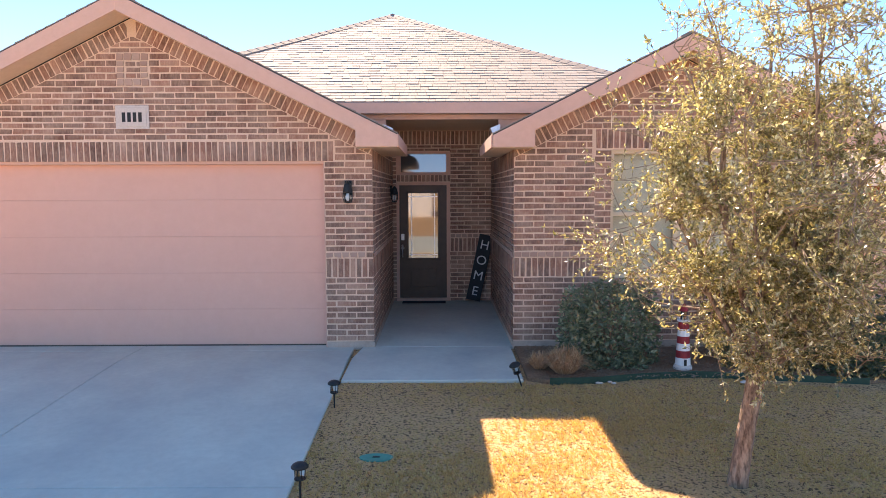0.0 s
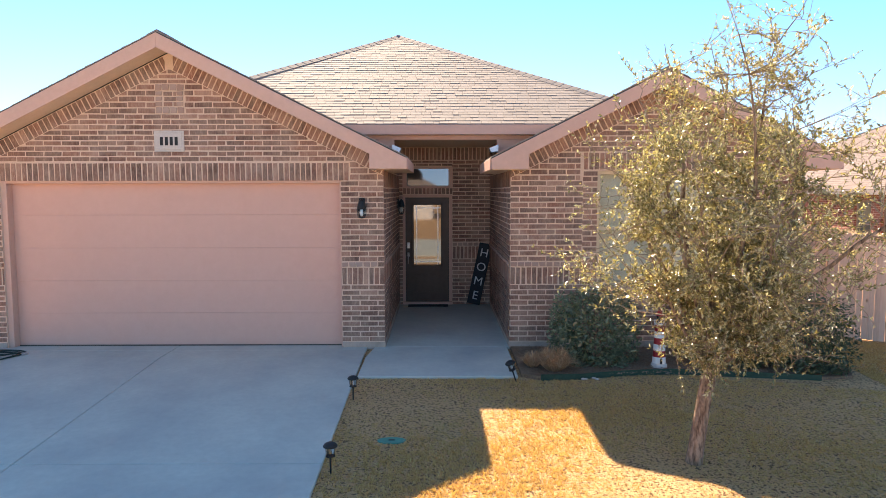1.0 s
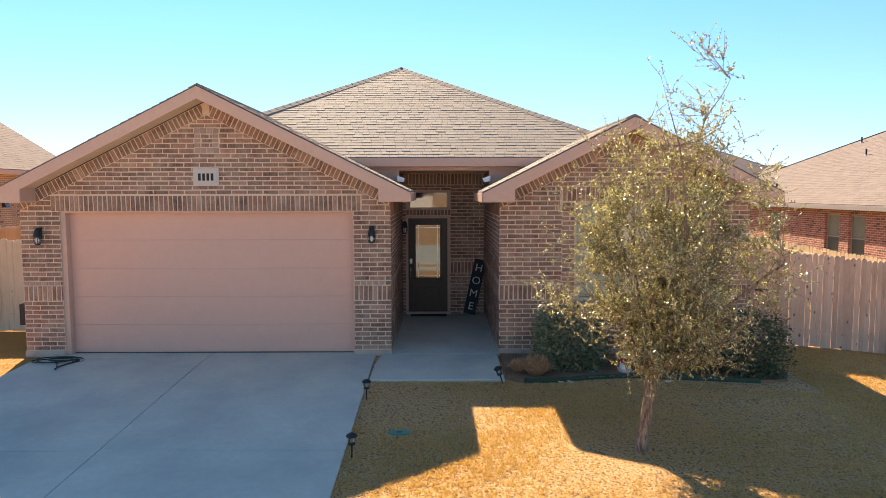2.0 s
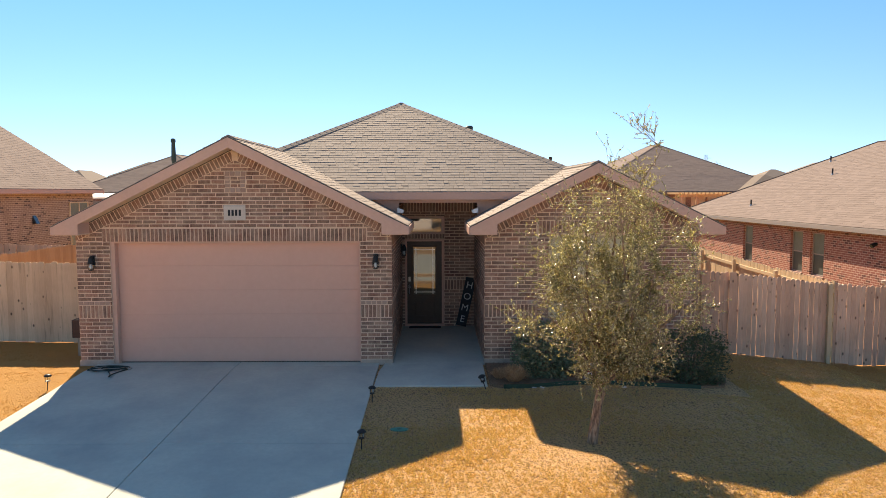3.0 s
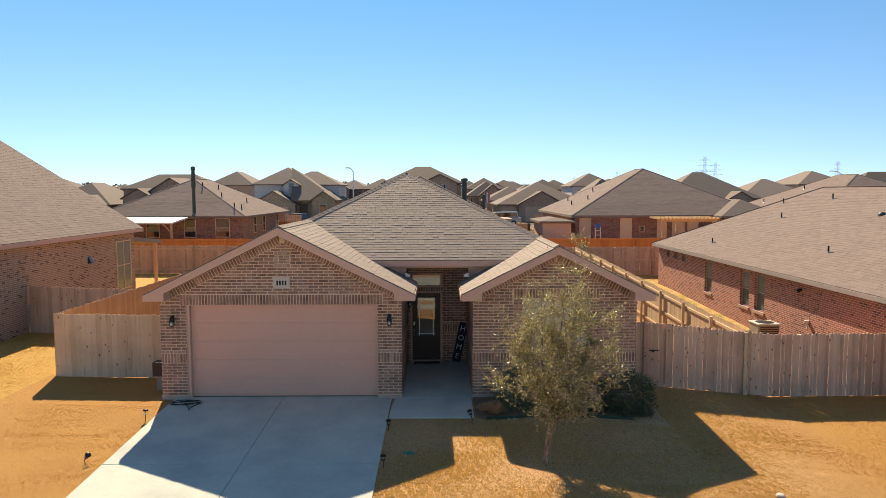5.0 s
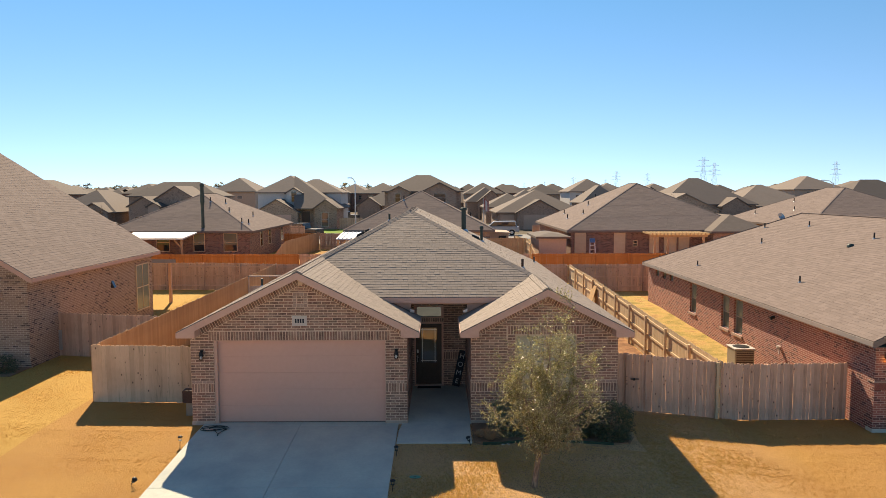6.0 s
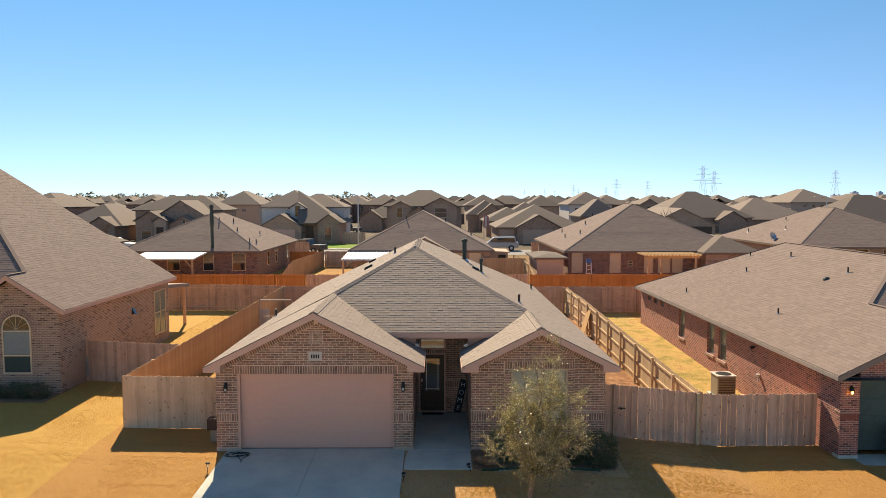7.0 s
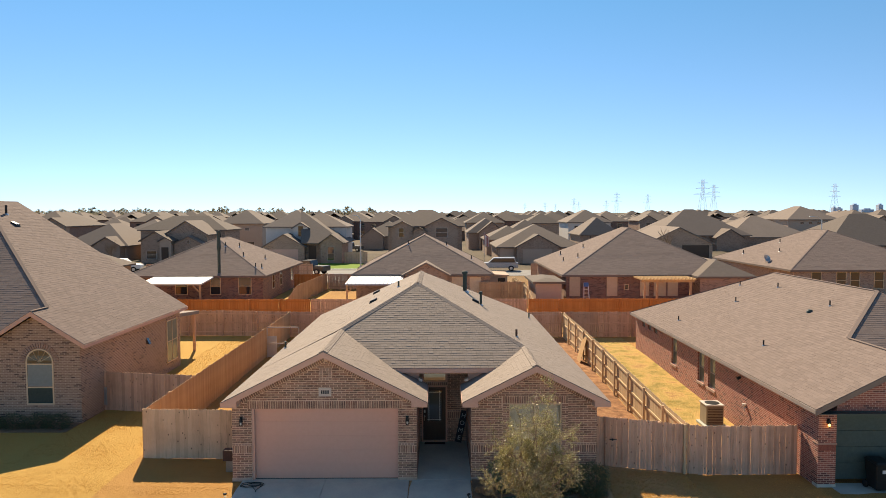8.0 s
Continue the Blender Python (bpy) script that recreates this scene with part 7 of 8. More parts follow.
def pergola(x0, x1, y0, y1, z):
    root = thing("pergola", "bright timber slatted pergola behind a brown house", "pergola", ((x0 + x1) / 2, y0, 1.0))
    cx = (x0 + x1) / 2
    n = 16
    for i in range(n):
        x = x0 + (x1 - x0) * i / (n - 1) - cx
        part("slat", Geo().box(x - 0.04, x + 0.04, -0.3, y1 - y0, z, z + 0.14), M_TIMBER, root)
    part("beam", Geo().box(x0 - cx, x1 - cx, 0.0, 0.12, z - 0.2, z), M_TIMBER, root)
    for x in (x0 - cx + 0.3, -0.9, x1 - cx - 0.3):
        part("post", Geo().box(x - 0.08, x + 0.08, 0.0, 0.14, -0.1, z - 0.2), M_FENCE_WARM, root)
    return root


pergola(18.5, 23.0, 35.2, 37.8, 2.25)


def hip_wing(house_root, x0, x1, y0, y1, eave, slope, wall_mat, gable=False):
    """A lower wing of a house behind, with a hip or gable roof of its own, in world metres over the terrace."""
    ox, oy = house_root.location.x, house_root.location.y
    g = Geo()
    (gable_roof if gable else hip_roof)(g, x0 - ox, x1 - ox, y0 - oy, y1 - oy, eave, slope)
    part("wing_roof", g, M_ROOF_FAR, house_root)
    a, b, xm = x0 - ox + 0.3, x1 - ox - 0.3, (x0 + x1) / 2 - ox
    top = [(b, eave - 0.02), (xm, eave + slope * (x1 - x0) / 2 - 0.17), (a, eave - 0.02)] if gable else [(b, eave - 0.15), (a, eave - 0.15)]
    ring = [(a, -0.3), (b, -0.3)] + top
    part("wing_wall", Geo().solid([(x, y1 - oy - 0.3, z) for x, z in ring], [(x, y0 - oy + 0.3, z) for x, z in ring]), wall_mat, house_root)


def wall_window(house_root, x, y, z, w, h, **more):
    """A window at a place in the world on a wall that looks along -y."""
    return small_window(house_root, x - house_root.location.x, y - house_root.location.y, z, w, h, **more)


flue = part("flue_pipe", Geo().tube([(1.9, -7.6, 2.4), (1.9, -7.6, 4.6), (1.9, -7.6, 4.9), (1.9, -7.6, 6.2)], [0.13, 0.13, 0.18, 0.13], 10), M_DKGREEN, H_BL, "tall dark flue pipe")
part("flue_cap", Geo().lathe((1.9, -7.6, 6.15), [(0.18, 0), (0.18, 0.2), (0.1, 0.28)], 10), M_DKGREEN, flue)
for x, w in ((-18.4, 0.95), (-15.8, 1.15), (-21.4, 1.1)):
    wall_window(H_BL, x, 37.9, 0.75, w, 1.55)
for y in (-4.0, -1.0, 4.0):
    small_window(H_BL, y, 5.8, 0.9, 0.9, 1.4, face=1, axis="x")
for x, w in ((13.4, 0.95), (16.7, 0.95), (19.6, 0.8), (20.95, 1.05), (22.1, 0.9)):
    wall_window(H_BR, x, 38.0, 0.55, w, 1.7, shade=True)
wall_window(H_BR, 18.0, 38.0, 1.1, 0.4, 0.5)
for x in (37.4, 39.8, 41.1, 43.4, 46.5):
    wall_window(H_FR, x, 42.6, 0.6, 0.95, 1.65)
for x in (3.0, 4.6):
    wall_window(H_MID, x, 38.9, 0.7, 1.0, 1.5, shade=True)
hip_wing(H_MID, -2.0, 2.4, 37.8, 43.0, 2.45, 0.52, M_BW_TAN, True)
hip_wing(H_BR, 23.6, 28.7, 36.0, 46.0, 2.45, 0.5, M_BW_BROWN)
hip_wing(H_BR, 9.3, 12.1, 35.3, 41.0, 2.1, 0.18, M_STUCCO_TAN)
dish = part("satellite_dish", Geo().lathe((0, 0, 0), [(0.02, 0.0), (0.30, 0.08), (0.42, 0.20), (0.40, 0.21), (0.05, 0.04)], 16), M_STEEL, H_FR, "grey satellite dish on the eave")
dish.matrix_basis = pose(-7.2, -3.2, 3.1, 62, 0, 25)
part("mast", Geo().tube([(-7.2, -3.2, 2.5), (-7.2, -3.2, 3.1)], [0.04, 0.04], 8), M_STEEL, H_FR)
ladder = thing("step_ladder", "blue and white step ladder standing by the brown house", "ladder", (14.2, 37.0, 1.0))
M_BLUE = surface("blue_plastic", [(0.3, (0.04, 0.14, 0.36)), (0.7, (0.06, 0.19, 0.44))], 20, 3, None, 0.1, 0.5, 0.05, 0.002)
for x in (-0.25, 0.25):
    part("rail", Geo().beam((x, -0.25, 0.0), (x * 0.7, 0.1, 1.8), 0.07, 0.06), M_WHITE, ladder)
for i in range(5):
    part("step", Geo().box(-0.22, 0.22, -0.22 + 0.06 * i, -0.12 + 0.06 * i, 0.25 + 0.33 * i, 0.31 + 0.33 * i), M_STEEL, ladder)
part("top_cap", Geo().box(-0.2, 0.2, -0.02, 0.2, 1.5, 1.84), M_BLUE, ladder, "blue plastic top")


def shed(x0, x1, y0, y1, h):
    root = thing("garden_shed", "small tan garden shed with a flat roof", "shed", ((x0 + x1) / 2, y0, 1.0))
    a, d = (x1 - x0) / 2, y1 - y0
    part("wall", Geo().box(-a, a, 0, d, -0.1, h), M_STUCCO_TAN, root)
    part("roof", Geo().solid([(-a - 0.15, -0.15, h), (a + 0.15, -0.15, h - 0.12), (a + 0.15, d + 0.15, h - 0.12), (-a - 0.15, d + 0.15, h)],
                             [(-a - 0.15, -0.15, h + 0.12), (a + 0.15, -0.15, h), (a + 0.15, d + 0.15, h), (-a - 0.15, d + 0.15, h + 0.12)]), M_STUCCO_TAN, root)
    # solid black panel stands for the shade inside an open doorway
    part("door", Geo().box(a - 0.9, a - 0.2, -0.03, 0.0, 0.0, h - 0.3), M_BLACK, root, "black panel standing for the shade inside an open doorway")


shed(5.4, 7.9, 43.0, 46.5, 2.0)

# ---- the street behind, its houses, cars and lights ----
road = part("road", Geo().box(-140, 140, 63.5, 72.0, 0.8, 1.012), M_ASPHALT)
tagged(road, "pale grey street between the rows of houses", "road", kind="structure")
lawn = part("green_lawn", Geo().box(-18.2, -10.4, 74.6, 84.2, 0.9, 1.05), M_LAWN)
tagged(lawn, "bright green watered lawn before a pale house", "lawn", kind="structure")
for x0, x1, y0, y1 in ((-18.4, -10.2, 73.2, 74.5), (-13.0, -9.0, 55.5, 63.4), (41.0, 49.0, 72.1, 93.5), (-29.0, -19.0, 72.1, 83.5)):
    apron = part("concrete_apron", Geo().box(x0, x1, y0, y1, 0.9, 1.03), M_CONCRETE)
    tagged(apron, "pale concrete drive of a house behind", "driveway", kind="structure")


def street_house(label, x0, x1, y0, y1, wall_mat, eave, slope, wings=(), windows=(), group="houses on the next street"):
    """A house on the terrace with front gables (centre, half width, eave, slope, front, depth, wall) and windows (x, y, sill, width, height)."""
    root = plain_house(label, x0, x1, y0, y1, wall_mat, eave, slope, 1.0, group)
    for cx, half, ez, sl, front, depth, mat in wings:
        hip_wing(root, cx - half, cx + half, front, front + depth, ez, sl, mat, True)
    for x, y, z, w, h in windows:
        wall_window(root, x, y, z, w, h, frame_mat=M_STONE)
    return root


# white upper storey over brown brick gables
H1 = street_house("two-storey house with white upper walls and brick front gables", -27.4, -18.0, 89.5, 101.0, M_STUCCO, 5.66, 0.58,
                  ((-23.0, 3.5, 2.6, 0.58, 84.8, 7.0, M_BW_BROWN), (-15.6, 2.0, 3.2, 0.70, 85.0, 8.0, M_BW_BROWN), (-21.1, 1.5, 5.5, 0.60, 88.6, 5.0, M_STUCCO)),
                  ((-15.7, 85.3, 0.4, 1.1, 2.2), (-21.1, 88.9, 4.1, 0.85, 1.7)))
hip_wing(H1, -24.0, -14.0, 92.6, 101.5, 5.6, 0.5, M_STUCCO)
ox, oy = H1.location.x, H1.location.y
for poly, hz in (([(-20.4, 85.4), (-13.4, 85.4), (-22.0, 94.0)], lambda x, y: 3.2 + 0.60 * (y - 85.4)),
                 ([(-13.4, 85.4), (-13.4, 98.0), (-22.0, 94.0)], lambda x, y: 3.2 + 0.60 * (-13.4 - x))):
    part("roof", Geo().solid([(x - ox, y - oy, hz(x, y) - 0.15) for x, y in poly], [(x - ox, y - oy, hz(x, y)) for x, y in poly]), M_ROOF_FAR, H1)
part("porch_wall", Geo().box(-20.2 - ox, -17.3 - ox, 86.6 - oy, 87.0 - oy, -0.3, 3.3), M_BW_BROWN, H1)
part("front_door", Geo().box(-19.4 - ox, -18.2 - ox, 86.50 - oy, 86.59 - oy, 0.0, 2.7), M_DOOR, H1, "dark front door in a brick porch")
part("garage_door", Geo().box(-25.4 - ox, -20.8 - ox, 85.02 - oy, 85.09 - oy, 0.0, 2.2), M_TRIM, H1)
H2 = street_house("brown two-storey house with a broad hip roof", -7.2, 5.4, 87.0, 97.3, M_BW_TAN, 5.8, 0.5,
                  ((-4.5, 2.0, 5.6, 0.5, 86.4, 4.0, M_BW_TAN), (1.7, 2.9, 5.7, 0.5, 86.2, 4.0, M_BW_TAN), (-1.75, 1.3, 5.0, 0.5, 85.8, 2.0, M_BW_TAN)),
                  ((-4.7, 86.7, 4.0, 0.9, 1.5), (1.75, 86.5, 4.0, 1.9, 1.5), (-4.7, 86.7, 0.7, 1.2, 1.5), (1.75, 86.5, 0.7, 1.9, 1.5)))
H3 = street_house("brown brick house with a double garage", 10.2, 24.0, 84.5, 99.0, M_BW_BROWN, 2.55, 0.5, ((16.7, 3.6, 2.55, 0.55, 83.6, 9.0, M_BW_BROWN),))
for x0, x1, y in ((10.9, 13.0, 84.83), (14.3, 18.9, 83.83)):
    part("garage_door", Geo().box(x0 - H3.location.x, x1 - H3.location.x, y - H3.location.y, y + 0.05 - H3.location.y, 0.0, 2.2), M_STUCCO_TAN, H3)
H4 = street_house("brown two-storey house with dark roofs and a pale stucco entry", -50.2, -34.9, 95.0, 104.2, M_BW_BROWN, 5.05, 0.52,
                  ((-44.0, 2.6, 3.5, 0.6, 87.0, 9.0, M_BW_BROWN), (-38.7, 2.6, 2.9, 0.55, 87.0, 9.0, M_BW_BROWN), (-39.8, 3.7, 4.4, 0.62, 89.0, 8.0, M_BW_BROWN), (-42.1, 1.2, 3.5, 0.55, 86.2, 3.0, M_STUCCO_TAN)),
                  ((-44.6, 87.3, 0.6, 1.6, 1.3), (-38.7, 87.3, 3.0, 0.5, 0.6), (-36.5, 95.4, 3.4, 1.0, 1.2)))
part("front_door", Geo().box(-42.7 - H4.location.x, -41.6 - H4.location.x, 86.42 - H4.location.y, 86.49 - H4.location.y, 0.0, 2.5), M_DOOR, H4, "dark arched entry")
H5 = street_house("tan two-storey house with a hip roof", -42.3, -33.2, 113.0, 126.0, M_STUCCO_TAN, 5.8, 0.59, (), ((-39.0, 113.4, 4.4, 1.0, 0.5), (-36.6, 113.4, 4.4, 1.0, 0.5), (-36.0, 113.4, 0.6, 1.6, 1.6)))
H6 = street_house("brown brick gable-fronted house with a dark garage door", 37.0, 48.0, 98.0, 112.0, M_BW_BROWN, 2.5, 0.4, ((42.5, 6.0, 2.5, 0.48, 94.6, 15.0, M_BW_BROWN),))
part("garage_door", Geo().box(43.0 - H6.location.x, 47.6 - H6.location.x, 94.82 - H6.location.y, 94.89 - H6.location.y, 0.0, 2.25), M_DOOR, H6)
wall_window(H6, 39.5, 94.9, 0.7, 1.3, 1.5)
H7 = street_house("tan two-storey house with a tall hip roof", 83.8, 96.5, 140.0, 156.0, M_STUCCO_TAN, 6.1, 0.5, (), ((87.5, 140.4, 5.0, 1.0, 0.5), (89.5, 140.4, 5.0, 1.0, 0.5), (91.5, 140.4, 5.0, 1.0, 0.5)))
H8 = street_house("brown house with a wide low hip roof", 62.0, 81.0, 122.0, 140.0, M_BW_TAN, 2.6, 0.5)
H9 = street_house("brown house with a broad sunlit hip roof", 64.0, 84.0, 88.0, 105.0, M_BW_BROWN, 2.5, 0.60, (), ((67.5, 88.4, 0.7, 1.2, 1.5), (72.0, 88.4, 0.7, 1.2, 1.5)))
H10 = street_house("brown house with a long dark ridge", 46.0, 66.0, 119.0, 137.0, M_BW_BROWN, 3.1, 0.60, ((60.5, 3.0, 2.7, 0.6, 116.5, 8.0, M_BW_TAN),))
H11 = street_house("pale two-storey house with a steep hip roof", 29.7, 39.9, 130.0, 143.0, M_STUCCO, 5.7, 0.55, (), ((32.0, 130.4, 3.6, 1.2, 1.3),))
H12 = street_house("brown house with a steep dark roof", 28.2, 36.6, 109.0, 121.0, M_BW_TAN, 3.6, 0.78)
H13 = street_house("brown brick house with a hip roof", 9.7, 19.2, 104.0, 117.0, M_BW_BROWN, 2.9, 0.52, (), ((12.5, 104.4, 0.7, 1.4, 1.5),))
H14 = street_house("brown house with a dark garage door", 7.2, 15.8, 124.0, 137.0, M_BW_BROWN, 3.6, 0.70, ((12.5, 3.0, 3.6, 0.8, 122.6, 8.0, M_BW_BROWN),))
part("garage_door", Geo().box(10.2 - H14.location.x, 14.8 - H14.location.x, 122.82 - H14.location.y, 122.89 - H14.location.y, 0.0, 2.4), M_DOOR, H14)
H15 = street_house("brown two-storey house beyond the street", 8.0, 18.5, 157.0, 170.0, M_BW_TAN, 5.2, 0.55)
H16 = street_house("brown house with a wide sunlit roof", -62.0, -50.4, 92.0, 108.0, M_BW_TAN, 2.5, 0.62, ((-53.5, 2.6, 2.5, 0.6, 90.4, 6.0, M_BW_BROWN),))
H17 = street_house("brown brick house beyond the lawn", -16.0, -4.0, 126.0, 140.0, M_BW_BROWN, 2.8, 0.52, ((-13.0, 2.6, 2.8, 0.7, 124.4, 6.0, M_BW_BROWN),))
H18 = street_house("brown brick house in the next street", -30.0, -19.0, 128.0, 142.0, M_BW_TAN, 2.8, 0.55)
H19 = street_house("tan house further along the street", 24.0, 34.0, 160.0, 172.0, M_BW_TAN, 5.0, 0.55)
H20 = street_house("brown house further along the street", 16.5, 27.0, 136.0, 149.0, M_BW_BROWN, 3.0, 0.60, ((22.5, 2.4, 3.0, 0.7, 134.5, 6.0, M_STUCCO_TAN),))


def car(x, y, yaw, paint, label, pickup=True):
    root = thing("car", label, "car", (x, y, 1.02), "parked cars")
    root.rotation_euler = (0, 0, radians(yaw))
    L, W = 5.4, 1.95
    ring = [(-L / 2, 0.45), (L / 2 - 0.1, 0.45), (L / 2, 0.7), (L / 2 - 0.05, 1.0), (1.3, 1.12), (-L / 2, 1.12)]
    part("body", Geo().solid([(a, W / 2, z) for a, z in ring], [(a, -W / 2, z) for a, z in ring]), paint, root, bevel=0.06)
    back = -0.9 if pickup else -L / 2 + 0.3
    ring = [(back, 1.12), (1.35, 1.12), (0.6, 1.78), (back + 0.15, 1.82)]
    part("cabin", Geo().solid([(a, W / 2 - 0.12, z) for a, z in ring], [(a, -W / 2 + 0.12, z) for a, z in ring]), paint, root, bevel=0.05)
    ring = [(back + 0.15, 1.2), (1.15, 1.2), (0.6, 1.68), (back + 0.25, 1.70)]
    for s in (-1, 1):
        part("side_window", Geo().solid([(a, s * (W / 2 - 0.13), z) for a, z in ring], [(a, s * (W / 2 - 0.10), z) for a, z in ring]), M_PANE, root)
    for a in (-1.75, 1.75):
        for s in (-1, 1):
            wh = part("wheel", Geo().tube([(a, s * (W / 2 - 0.22), 0.38), (a, s * (W / 2 + 0.01), 0.38)], [0.38, 0.38], 16), M_TYRE, root)
            part("rim", Geo().tube([(a, s * (W / 2 + 0.0), 0.38), (a, s * (W / 2 + 0.02), 0.38)], [0.22, 0.2], 12), M_STEEL, wh)


car(-15.6, 66.6, 158, M_PAINT_DARK, "dark pickup parked on the street")
car(9.4, 71.0, 176, M_SILVER, "silver estate car parked on the street", False)
car(-13.4, 137.5, 178, M_WHITE, "white car parked between far houses", False)
car(-17.0, 118.0, 175, M_PAINT_DARK, "dark pickup parked beyond the lawn")
car(-41.5, 70.0, 10, M_WHITE, "white car parked on the street", False)


def street_lamp(x, y, h, arm):
    root = thing("street_lamp", "tall grey street lamp with a curved arm", "street lamp", (x, y, 1.0), "street lamps")
    part("pole", Geo().tube([(0, 0, 0), (0, 0, h * 0.5), (0, 0, h)], [0.11, 0.09, 0.06], 10), M_STEEL, root)
    part("arm", Geo().tube([(0, 0, h - 0.1), (arm * 0.4, 0, h + 0.35), (arm, 0, h + 0.45)], [0.05, 0.045, 0.04], 8), M_STEEL, root)
    part("lamp_head", Geo().box(arm - 0.3, arm + 0.3, -0.12, 0.12, h + 0.38, h + 0.5), M_STEEL, root, bevel=0.03)


street_lamp(-9.6, 73.0, 7.1, -0.7)
street_lamp(58.6, 80.0, 6.8, -1.6)


def flag_pole(x, y, h):
    root = thing("flag_pole", "thin pole with a red and white striped flag", "flag", (x, y, 1.0))
    part("pole", Geo().tube([(0, 0, 0), (0, 0, h)], [0.05, 0.035], 8), M_STEEL, root)
    cloth = part("cloth", Geo().solid([(0.05, -0.01, h - 1.9), (0.75, -0.16, h - 2.2), (0.75, -0.13, h - 2.2), (0.05, 0.01, h - 1.9)], [(0.05, -0.01, h - 0.2), (0.75, -0.16, h - 0.7), (0.75, -0.13, h - 0.7), (0.05, 0.01, h - 0.2)]), M_RED, root, "red flag cloth")
    for i in range(3):
        x0 = 0.16 + 0.2 * i
        part("stripe", Geo().box(x0, x0 + 0.09, -0.20 * x0 - 0.035, -0.20 * x0 - 0.015, h - 1.95 - 0.4 * x0, h - 0.3 - 0.7 * x0), M_WHITE, cloth, "white stripe")


flag_pole(8.2, 82.0, 4.9)


def bare_tree(x, y, h, seed):
    rng = random.Random(seed)
    root = thing("bare_tree", "leafless young tree among the houses", "tree", (x, y, 1.0), "bare trees")
    part("trunk", Geo().tube([(0, 0, -0.1), (0.05, 0, h * 0.3), (0, 0.05, h * 0.6)], [0.13, 0.10, 0.06], 8), M_BARK, root)
    g = Geo()
    for i in range(26):
        a, z0 = rng.uniform(0, 2 * math.pi), h * rng.uniform(0.22, 0.6)
        r, up_z = h * rng.uniform(0.12, 0.30), h * rng.uniform(0.18, 0.40)
        mid = (math.cos(a) * r * 0.5, math.sin(a) * r * 0.5, z0 + up_z * 0.4)
        tip = (math.cos(a) * r, math.sin(a) * r, z0 + up_z)
        g.tube([(0, 0, z0), mid, tip], [0.05, 0.035, 0.012], 4)
        for j in range(4):
            b = a + rng.gauss(0, 0.9)
            g.tube([mid, (mid[0] + math.cos(b) * r * 0.5, mid[1] + math.sin(b) * r * 0.5, mid[2] + up_z * rng.uniform(0.2, 0.6))], [0.025, 0.010], 4)
    tagged(part("branching", g, M_TWIG, root), kind="stuff")


bare_tree(38.6, 90.0, 5.8, 3)
bare_tree(61.5, 84.0, 5.4, 4)
bare_tree(-48.5, 82.0, 4.0, 5)

# distance haze is put into the pale base colours of pylons and towers
M_PYLON = surface("hazy_steel", [(0.3, (0.72, 0.67, 0.63)), (0.7, (0.80, 0.75, 0.71))], 0.5, 0.05, None, 0.1, 0.8, 0.0)
M_HAZE = surface("hazy_facade", [(0.3, (0.62, 0.66, 0.74)), (0.7, (0.68, 0.72, 0.80))], 0.2, 0.05, None, 0.1, 0.9, 0.0)


def lattice_tower():
    root = thing("power_pylon", "distant grey steel lattice power pylon", "pylon", (308.0, 780.0, 0.0), "pylons")
    H = 46.0
    half = lambda z: 4.2 * (1 - z / (H * 0.80)) + 0.9 if z < H * 0.72 else 1.25
    zs = [0, 8, 15, 21, 26, 30, 33.5, 38, 42, H]
    for sx in (-1, 1):
        for sy in (-1, 1):
            part("leg", Geo().tube([(sx * half(z), sy * half(z), z) for z in zs], [0.13] * len(zs), 4), M_PYLON, root)
    g = Geo()
    for a, b in zip(zs, zs[1:]):
        for s in (-1, 1):
            g.tube([(-half(a), s * half(a), a), (half(b), s * half(b), b)], [0.07, 0.07], 4)
            g.tube([(half(a), s * half(a), a), (-half(b), s * half(b), b)], [0.07, 0.07], 4)
    tagged(part("bracing", g, M_PYLON, root), kind="stuff")
    for z, w in ((28, 11), (34.5, 8.5), (41, 6.5)):
        part("cross_arm", Geo().beam((-w, 0, z + 0.9), (w, 0, z + 0.9), 0.26, 0.26).beam((-w, 0, z + 0.9), (0, 0, z + 2.6), 0.16, 0.16).beam((w, 0, z + 0.9), (0, 0, z + 2.6), 0.16, 0.16), M_PYLON, root)
    return root


tower = lattice_tower()
for d, bearing, turn in ((960, 0.398, 0), (930, 0.574, 20), (1350, 0.257, 10), (1500, 0.302, 10), (2300, 0.242, 10), (1900, 0.195, 10), (2600, 0.202, 5), (2800, 0.153, 0), (3100, 0.124, 0), (3300, 0.168, 0)):
    copy_thing(tower, pose(1.44 + bearing * d, d - 22.8, 0, 0, 0, turn))
for bearing, d, w, h in ((0.605, 3600, 32, 42), (0.642, 3600, 24, 42), (0.582, 3700, 30, 24), (0.623, 3800, 70, 18), (0.575, 3650, 18, 28)):
    b = thing("office_tower", "hazy grey office tower on the far horizon", "building", (1.44 + bearing * d, d - 22.8, 0.0), "city skyline")
    part("block", Geo().box(-w / 2, w / 2, 0, 25, 0, h).box(-w / 4, w / 4, 5, 15, h, h + 6), M_HAZE, b)


